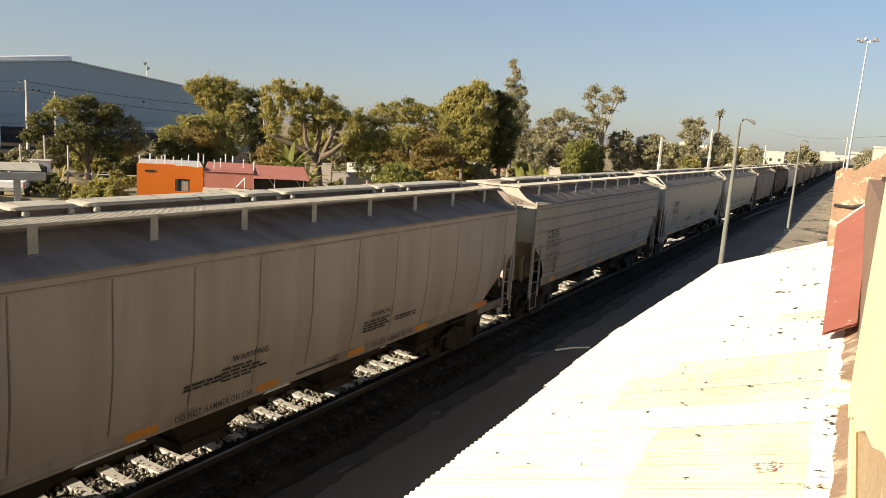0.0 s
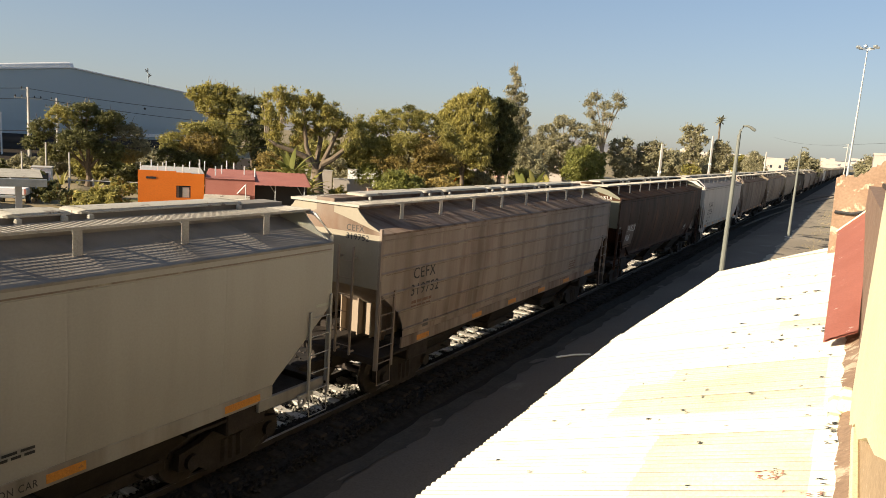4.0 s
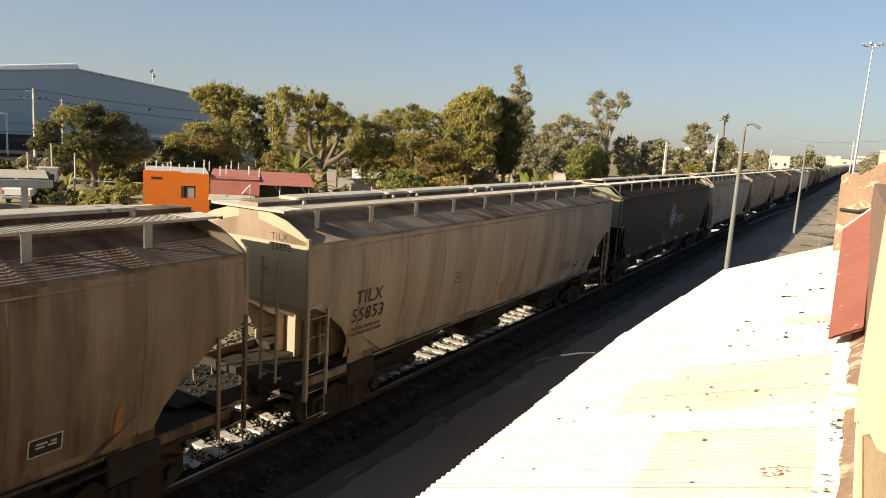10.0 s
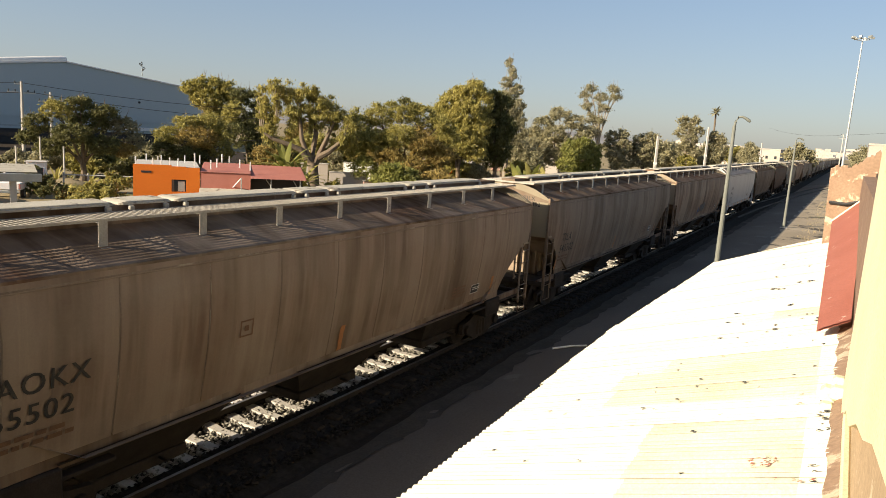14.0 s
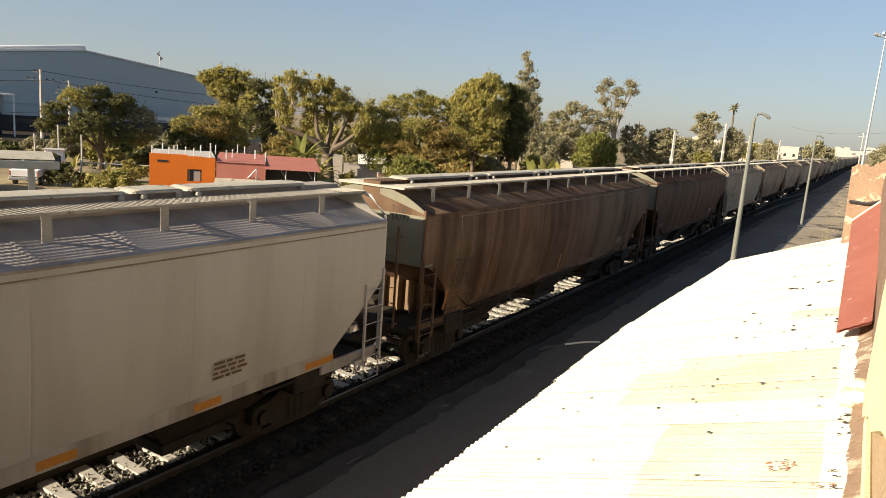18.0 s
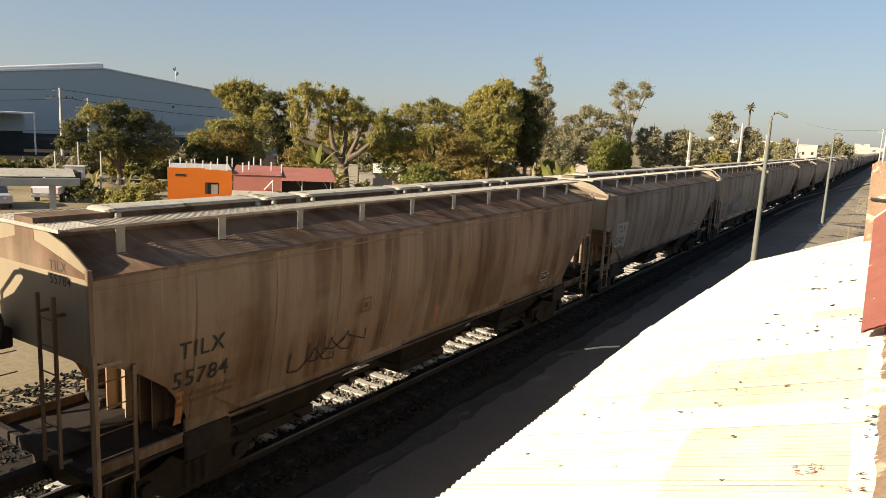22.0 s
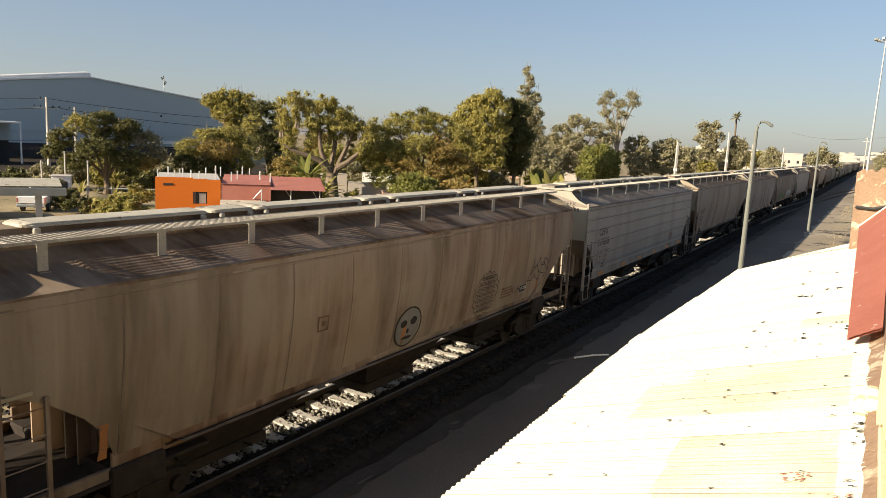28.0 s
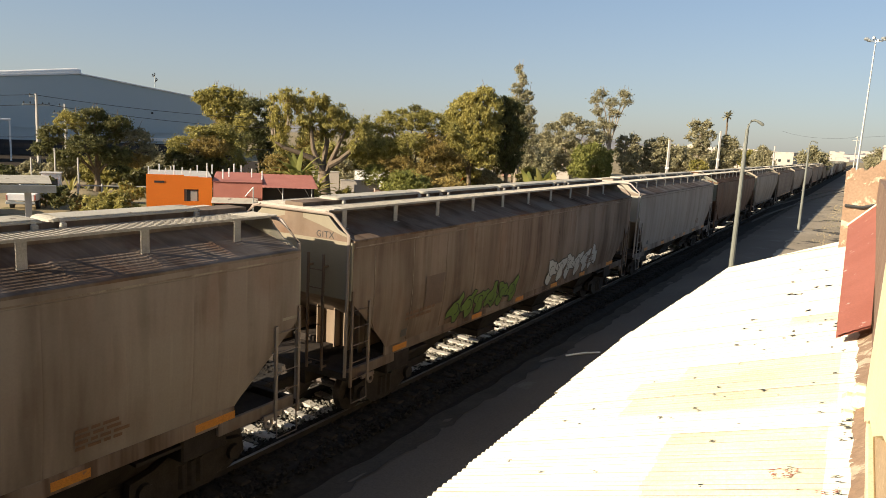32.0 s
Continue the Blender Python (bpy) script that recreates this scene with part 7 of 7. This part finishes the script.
def ribbed(g, x0, x1, z0, z1, y, n):
    rows = [[(x0 + (x1 - x0) * k / n, y + (0.014 if k % 2 else 0.0), z) for k in range(n + 1)] for z in (z0, z1)]
    g.grid(rows)


g = Geo()
ribbed(g, 0.05, deep * 0.55, 1.6, 2.97, -0.05, 30)
part("wall_sheet", g, M["redroof"], wing, "red corrugated wall sheet")
g = Geo()
g.grid([[(deep * 0.55 * k / 20, -0.12 + 4.6 * u, 2.98 + 0.34 * u + (0.02 if k % 2 else 0)) for k in range(21)] for u in (0, 0.5, 1)])
part("roof_sheet", g, M["redroof"], wing, "faded red corrugated roof sheet")
g = Geo()
g.grid([[(deep * 0.55 + deep * 0.62 * k / 22, -1.05 + 5.4 * u, 2.76 + 0.52 * u + (0.02 if k % 2 else 0)) for k in range(23)] for u in (0, 0.5, 1)])
part("awning_sheet", g, M["redroof"], wing, "faded red corrugated awning sheet")
for k in range(2):
    part("awning_strut", Geo().tube([(deep * (0.72 + 0.3 * k), -0.95, 2.72), (deep * (0.78 + 0.3 * k), 0.0, 2.2)], 0.03, 5), M["galv"], wing)
part("brace", Geo().tube([(deep * 0.45, -0.85, 2.75), (deep * 0.36, -0.05, 2.1)], 0.035, 5), M["white"], wing)
for u in (0.0, 0.5, 1.0):
    part("awning_post", Geo().tube([(deep * (0.45 + 0.65 * u), -0.8, 0), (deep * (0.45 + 0.65 * u), -0.8, 2.75)], 0.04, 6), M["galv"], wing)
# shade under the awning is put into this wall's colour
part("back_wall", Geo().box(0.05, deep * 1.15, 0.9, 1.1, 0, 2.9), M["dark"], wing, "back wall coloured dark for its shade")
g = Geo()
g.grid([[(deep * 0.5 * k / 20, -1.0 + 0.95 * u, 1.72 + 0.26 * u + (0.015 if k % 2 else 0)) for k in range(21)] for u in (0, 1)])
part("shade_panel", g, M["hatch"], wing, "pale corrugated shade over the door")
# warehouse: a long gable wall that faces away from the sun
ware = thing("warehouse", "huge blue-grey metal clad warehouse with a white ridge duct", "warehouse", (-119.33, 73.22, 0), math.degrees(math.atan2(0.97, 0.25)))
g = Geo()
g.extrude([(-70, 0), (-70, 5.6), (0, 14.1), (25, 11.2), (25, 0)], "y", 0, 70)
part("wall", g, M["warehouse"], ware, "blue-grey ribbed metal cladding")
g = Geo()
g.extrude([(-70, 5.62), (0, 14.12), (25.2, 11.2), (25.2, 11.4), (0, 14.33), (-70, 5.83)], "y", -0.25, 70)
part("roof", g, M["white"], ware, "pale metal roof sheet")
part("ridge_duct", Geo().tube([(-40, 0.6, 9.6), (-12, 0.6, 13.1), (-0.4, 0.6, 14.5), (0.3, 0.6, 14.55)], [0.2, 0.45, 0.65, 0.5], 12), M["white"], ware, "long white duct along the roof edge")
# dark panel stands in for the shade inside the open bays
part("dark_base", Geo().box(-60, 24.6, -0.3, -0.02, 0, 2.5), M["dark"], ware, "dark panel standing for shade in the loading bays")
part("side_annex", Geo().box(25.02, 31, 0.6, 40, 0, 8.8, 0.05), M["warehouse"], ware, "lower annex in the same cladding")
part("cornice", Geo().box(-60, 25, -0.12, -0.02, 4.5, 4.75), M["warehouse"], ware, "thin ledge over the loading bays")
for k in range(5):
    part("bay_opening", Geo().box(-30 + 9 * k, -25 + 9 * k, -0.34, -0.3, 1.0, 1.9), M["glass"], ware, "pale window strip")
part("pale_strip", Geo().box(6, 22, -0.36, -0.3, 3.0, 3.6), M["white"], ware, "pale painted wall strip")
part("vent_dot", Geo().tube([(12.5, -0.1, 8.2), (12.5, 0.02, 8.2)], 0.22, 8), M["dark"], ware, "small round wall vent")
g = Geo()
g.grid([[(-62 + 88 * u, -1.0 - 44 * v, 0.06) for u in (0, 0.33, 0.66, 1)] for v in (0, 0.5, 1)])
apron = solid("warehouse_apron", g, M["dark_dirt"], "dark ground apron before the loading bays", at=(-119.33, 73.22, 0.08), turn=math.degrees(math.atan2(0.97, 0.25)), kind="structure")
dock = thing("loading_canopy", "white-edged loading canopy before a dark warehouse bay", "canopy", (-108.0, 48.0, 0), math.degrees(math.atan2(0.97, 0.25)))
part("canopy_roof", Geo().box(-22, 6.0, -4.0, 2.5, 5.7, 6.0, 0.06), M["white"], dock, "white canopy roof slab")
part("canopy_post", Geo().box(5.75, 5.95, -4.0, -3.8, 0.0, 5.7, 0.03), M["white"], dock)
part("canopy_back", Geo().box(-22, 6.0, 2.3, 2.5, 3.2, 5.7), M["warehouse"], dock, "blue-grey metal back panel")
# near-black sheet in place of the bay's inner shade
part("canopy_shade", Geo().box(-22, 5.6, 2.0, 2.2, 0.0, 3.2), M["dark"], dock, "dark panel standing for shade under the canopy")
anten = thing("antenna", "small whip antenna cluster on the warehouse roof", "antenna", (-116.0, 85.9, 13.0))
part("stem", Geo().tube([(0, 0, 0), (0, 0, 2.6)], 0.06, 5), M["galv"], anten)
for k in range(7):
    a = 0.9 * k
    part("rod", Geo().tube([(0, 0, 1.0 + 0.22 * k), (0.55 * math.cos(a), 0.55 * math.sin(a), 1.25 + 0.22 * k)], 0.08, 4), M["wire"], anten)
# carport and parked cars on the left
port = thing("carport", "flat metal carport roof on grey posts", "carport", (-29.6, 16.8, 0), 62)
g = Geo()
g.grid([[(-14 + 14 * u, y, 3.62 + 0.06 * math.cos(k * 3.14159) * 0.3) for k, y in enumerate([0.11 * j for j in range(46)])] for u in (0, 0.5, 1)])
part("roof_sheet", g, M["hatch"], port, "pale corrugated roof sheet")
part("fascia", Geo().box(-14, 0.15, -0.2, -0.06, 3.25, 3.58, 0.01), M["galv"], port, "dull metal fascia beam")
for x in (-0.9, -5.0, -9.5):
    part("post", Geo().box(x - 0.13, x + 0.13, 0.0, 0.26, 0, 3.3, 0.02), M["concrete"], port)


def parked_car(x, y, turn, label):
    c = thing("parked_car", label, "car", (x, y, 0), turn, group="parked cars")
    out = [(-2.1, 0.35), (-2.15, 0.75), (-1.5, 0.95), (-0.9, 1.42), (0.7, 1.45), (1.4, 1.0), (2.1, 0.9), (2.15, 0.4)]
    g, rows = Geo(), []
    for yy, k in ((-0.85, 0.93), (-0.8, 1.0), (0.8, 1.0), (0.85, 0.93)):
        rows.append([(a * (1 if b < 0.9 else 0.98), yy * (1.0 if b < 1.0 else 0.84), 0.3 + (b - 0.3) * k) for a, b in out])
    g.grid(rows)
    g.quad(*rows[0])
    g.quad(*rows[-1][::-1])
    part("body", g, M["car_white"], c)
    part("windscreen", Geo().quad((0.78, -0.62, 1.4), (0.78, 0.62, 1.4), (1.42, 0.7, 1.02), (1.42, -0.7, 1.02)), M["glass"], c)
    for s in (-1, 1):
        part("side_window", Geo().box(-0.85, 0.7, s * 0.72 - 0.01, s * 0.72 + 0.01, 1.0, 1.38), M["glass"], c)
        part("headlight", Geo().box(2.05, 2.16, s * 0.6 - 0.18, s * 0.6 + 0.18, 0.66, 0.82, 0.03), M["galv"], c)
        for a in (-1.3, 1.35):
            w = part("wheel", Geo().tube([(a, s * 0.68, 0.32), (a, s * 0.86, 0.32)], 0.32, 14), M["wire"], c)
            part("rim", Geo().tube([(a, s * 0.85, 0.32), (a, s * 0.875, 0.32)], 0.2, 10), M["galv"], w)
    return c


parked_car(-49.6, 22.6, -20, "white parked saloon car beside a shelter")


def pickup(x, y, turn):
    """Pickup truck seen from its tail: bed with tailgate, cab with a wide rear window."""
    c = thing("pickup_truck", "white pickup truck parked with its tail to the track", "pickup truck", (x, y, 0), turn, group="parked cars")
    part("bed", Geo().box(-0.2, 2.5, -0.92, 0.92, 0.62, 1.12, 0.05), M["white"], c)
    part("tailgate", Geo().box(2.5, 2.56, -0.8, 0.8, 0.66, 1.10, 0.015), M["white"], c)
    g, rows = Geo(), []
    for z, x0, x1, w in ((0.6, -2.7, -0.2, 0.92), (1.12, -2.6, -0.2, 0.92), (1.2, -1.7, -0.2, 0.90), (1.75, -1.2, -0.32, 0.76), (1.82, -1.1, -0.4, 0.70)):
        rows.append([(x1, -w, z), (x1, w, z), (x0, w, z), (x0, -w, z), (x1, -w, z)])
    g.grid(rows)
    g.quad(*rows[-1][:4])
    cab = part("cab", g, M["white"], c)
    part("rear_window", Geo().quad((-0.19, -0.74, 1.24), (-0.19, 0.74, 1.24), (-0.3, 0.66, 1.7), (-0.3, -0.66, 1.7)), M["glass"], cab)
    part("bumper", Geo().box(2.58, 2.72, -0.9, 0.9, 0.42, 0.6, 0.03), M["galv"], c)
    for s in (-1, 1):
        part("tail_light", Geo().box(2.52, 2.57, s * 0.86 - 0.05, s * 0.86 + 0.05, 0.7, 1.05, 0.01), M["redroof"], c)
        for a in (-1.85, 1.5):
            w = part("wheel", Geo().tube([(a, s * 0.70, 0.36), (a, s * 0.90, 0.36)], 0.36, 14), M["wire"], c)
            part("rim", Geo().tube([(a, s * 0.89, 0.36), (a, s * 0.915, 0.36)], 0.22, 10), M["galv"], w)
    return c


pickup(-51.4, 27.6, -42)
# small hut, fence, low walls left
hut = thing("pump_hut", "small white hut with a dark window", "hut", (-52.2, 29.6, 0), 55)
part("wall", Geo().box(-0.62, 0.62, -0.62, 0.62, 0, 2.3, 0.02), M["white"], hut)
part("window", Geo().box(-0.1, 0.45, -0.65, -0.6, 1.3, 1.95), M["glass"], hut)
part("roof", Geo().box(-0.72, 0.72, -0.72, 0.72, 2.3, 2.38, 0.02), M["concrete"], hut)
fence = thing("pipe_fence", "low pale fence of posts and rails", "fence", (-52.0, 31.5, 0), 52)
for k in range(12):
    part("fence_post", shared("fence_post", M["concrete"], lambda g: g.tube([(0, 0, 0), (0, 0, 1.5)], 0.07, 6)), None, fence, "", (1.7 * k, 0, 0))
part("fence_rail", Geo().tube([(0, 0, 1.35), (19, 0, 1.25)], 0.05, 5), M["concrete"], fence)
part("fence_panel", Geo().box(6, 9, 0.1, 0.2, 0.0, 1.3), M["concrete"], fence)
g = Geo()
g.grid([[(2.6 * u * math.cos(k * 0.524), 1.5 * u * math.sin(k * 0.524), 0.75 * (1 - u * u) + 0.05 * math.sin(3 * k + 5 * u) - 0.03) for k in range(13)] for u in (0.02, 0.3, 0.55, 0.8, 1.02)])
solid("dirt_mound", g, M["dirt"], "low heap of dry earth and rubble", "mound", (-54.4, 33.2, 0), 52)
for k, (x, y, h) in enumerate(((-58.5, 33.5, 3.9), (-57.0, 34.6, 3.2), (-60.5, 32.6, 3.0), (-50.2, 38.6, 2.9), (-47.6, 40.2, 3.3))):
    solid("fence_stake", Geo().tube([(0, 0, 0), (0.03, 0, h * 0.6), (0.0, 0, h)], [0.09, 0.08, 0.07], 6), M["concrete"], "thin pale concrete stake in the scrub", "stake", (x, y, 0), group="stakes in the scrub")
for k in range(7):
    frond_plant(-56.5 + 1.0 * k, 33.6 + 0.9 * k, 14, 1.1, 1.5, "spiky pale agave beside the fence", "leaf_grey" if k % 2 else "leaf_olive", "agave", 60 + k, 0.09, 0.1)
# far houses
rr = random.Random(13)


def far_house(x, y, w, d, h, mat, label, turn=20):
    t = thing("far_house", label, "house", (x, y, 0), turn, group="far houses")
    part("wall", Geo().box(-w / 2, w / 2, -d / 2, d / 2, 0, h), M[mat], t)
    part("parapet", Geo().box(-w / 2 - 0.1, w / 2 + 0.1, -d / 2 - 0.1, d / 2 + 0.1, h, h + 0.35), M[mat], t)
    n = max(2, int(w / 3))
    for k in range(n):
        xx = -w / 2 + w * (k + 0.5) / n
        part("window", Geo().box(xx - 0.45, xx + 0.45, -d / 2 - 0.03, -d / 2 + 0.02, h * 0.5, h * 0.66), M["glass"], t)
    return t


far_house(-54.5, 118.5, 7, 6, 4.2, "pinkwall", "pink single-storey house behind trees")
far_house(-49.0, 122.0, 5, 6, 3.0, "house", "pale low house behind trees")
far_house(-60.0, 125.0, 6, 6, 5.0, "house", "cream two-storey house behind trees")
far_house(-42.0, 72.0, 8, 5, 2.6, "house", "pale low house roof among trees", 40)
far_house(-48.0, 66.0, 7, 5, 2.4, "house", "white low house roof among trees", 40)
far_house(-39.0, 62.0, 6, 4, 2.2, "orange", "orange low outbuilding among trees", 40)
far_house(-33.5, 318, 16, 20, 7.2, "house", "long pale building far along the railway", 0)
far_house(-52, 330, 12, 14, 7.6, "house", "pale building far along the railway", 0)
far_house(-24, 340, 10, 14, 6.0, "house", "pale building far along the railway", 0)
far_house(4.5, 150, 5, 10, 8.6, "house", "pale building at the edge of the yard", 0)
for x, y, w, h, turn, mat, label in ((-36.0, 46.2, 3.2, 2.5, 40, "house", "low pale garden wall at the foot of the trees"), (-34.2, 47.6, 2.2, 1.9, 52, "pinkwall", "low red-brown garden wall"), (-37.6, 50.4, 3.6, 3.1, 35, "white", "low white wall among the trees"), (-41.0, 47.5, 2.6, 2.9, 40, "house", "low cream wall among the trees")):
    wall_ob = thing("garden_wall", label, "wall", (x, y, 0), turn, group="garden walls")
    part("wall", Geo().box(-w / 2, w / 2, -0.1, 0.1, 0, h, 0.015), M[mat], wall_ob)
    part("coping", Geo().box(-w / 2 - 0.04, w / 2 + 0.04, -0.14, 0.14, h, h + 0.08, 0.01), M["concrete"], wall_ob)
# hills with houses at the horizon
hill = Geo()
xs = np.linspace(-1900, 900, 70)
rows = []
for dy, kz in ((0, 0.0), (120, 0.55), (320, 1.0), (700, 0.9)):
    rows.append([(x, 1450 + dy + 0.0002 * (x + 300) ** 2 * 0.2, -2 + kz * (19 + 7 * math.sin(x * 0.006) + 5 * math.sin(x * 0.017 + 1) + 2 * math.sin(x * 0.05))) for x in xs])
hill.grid(rows)
solid("far_hills", hill, M["hill"], "low hazy hills at the horizon", kind="structure")
rr = random.Random(4)
town = Geo()
for k in range(260):
    x, dy = rr.uniform(-420, 330), rr.uniform(10, 330)
    kz = np.interp(dy, (0, 120, 320), (0, 0.55, 1.0))
    z = -2 + kz * (19 + 7 * math.sin(x * 0.006) + 5 * math.sin(x * 0.017 + 1) + 2 * math.sin(x * 0.05))
    w, h = rr.uniform(3, 9), rr.uniform(3, 7)
    town.box(x - w, x + w, 1450 + dy - 4, 1450 + dy + 4, z - 4, z + h)
solid("hillside_town", town, M["house"], "pale houses scattered over the far hillside", "houses", kind="stuff")
# fallen wire on the yard, low rubble wall by the gable
solid("loose_cable", Geo().tube([(-6.9, 18.9, 0.27), (-6.5, 19.4, 0.31), (-6.1, 19.6, 0.36)], 0.03, 5), M["white"], "short piece of pale cable on the ground", "cable")
rub = Geo()
for k in range(900):
    sz = rr.choice((0.02, 0.03, 0.04, 0.05, 0.08))
    y = 38 + 66 * rr.random()
    x = -1.85 - 0.008 * (y - 45) + rr.gauss(0, 0.4)
    n, h = 6, sz * rr.uniform(0.4, 1.1)
    ring = [(x + sz * rr.uniform(0.7, 1.5) * math.cos(1.047 * i), y + sz * rr.uniform(0.7, 1.5) * math.sin(1.047 * i)) for i in range(n)]
    for i in range(n):
        p, q = ring[i], ring[(i + 1) % n]
        rub.f.append((len(rub.v), len(rub.v) + 1, len(rub.v) + 2))
        rub.v += [(*p, 0.44), (*q, 0.44), (x, y, 0.5 + h)]
solid("rubble", rub, M["dirt"], "strip of dry clods and broken masonry along the wall", "rubble", kind="stuff")
# track pieces last: ties that can be told apart
for k in range(300):
    ob = part("tie", tie_mesh, None, track, "", (0, -13.4 + 0.6 * k, 0))


def motions():
    """The train rolls by at about 16 to 17 metres a second, its wheels turning."""
    def run(t):
        return 16.178 * t + 0.00877 * t * t
    times = [2.0 * k for k in range(17)]
    for car, y_at in CARS:
        walk(car, [(t, pose(XT, y_at - run(t), 0)) for t in times])
    first = WHEELS[0]
    walk(first, [(k / 30, pose(0, 0, 0, math.degrees(run(k / 30) / 0.46), 0, 0)) for k in range(961)])
    turning = first.animation_data.action
    for w in WHEELS[1:]:
        w.rotation_mode = "QUATERNION"
        w.animation_data_create()
        w.animation_data.action = turning
        w.animation_data.action_slot = first.animation_data.action_slot


motions()
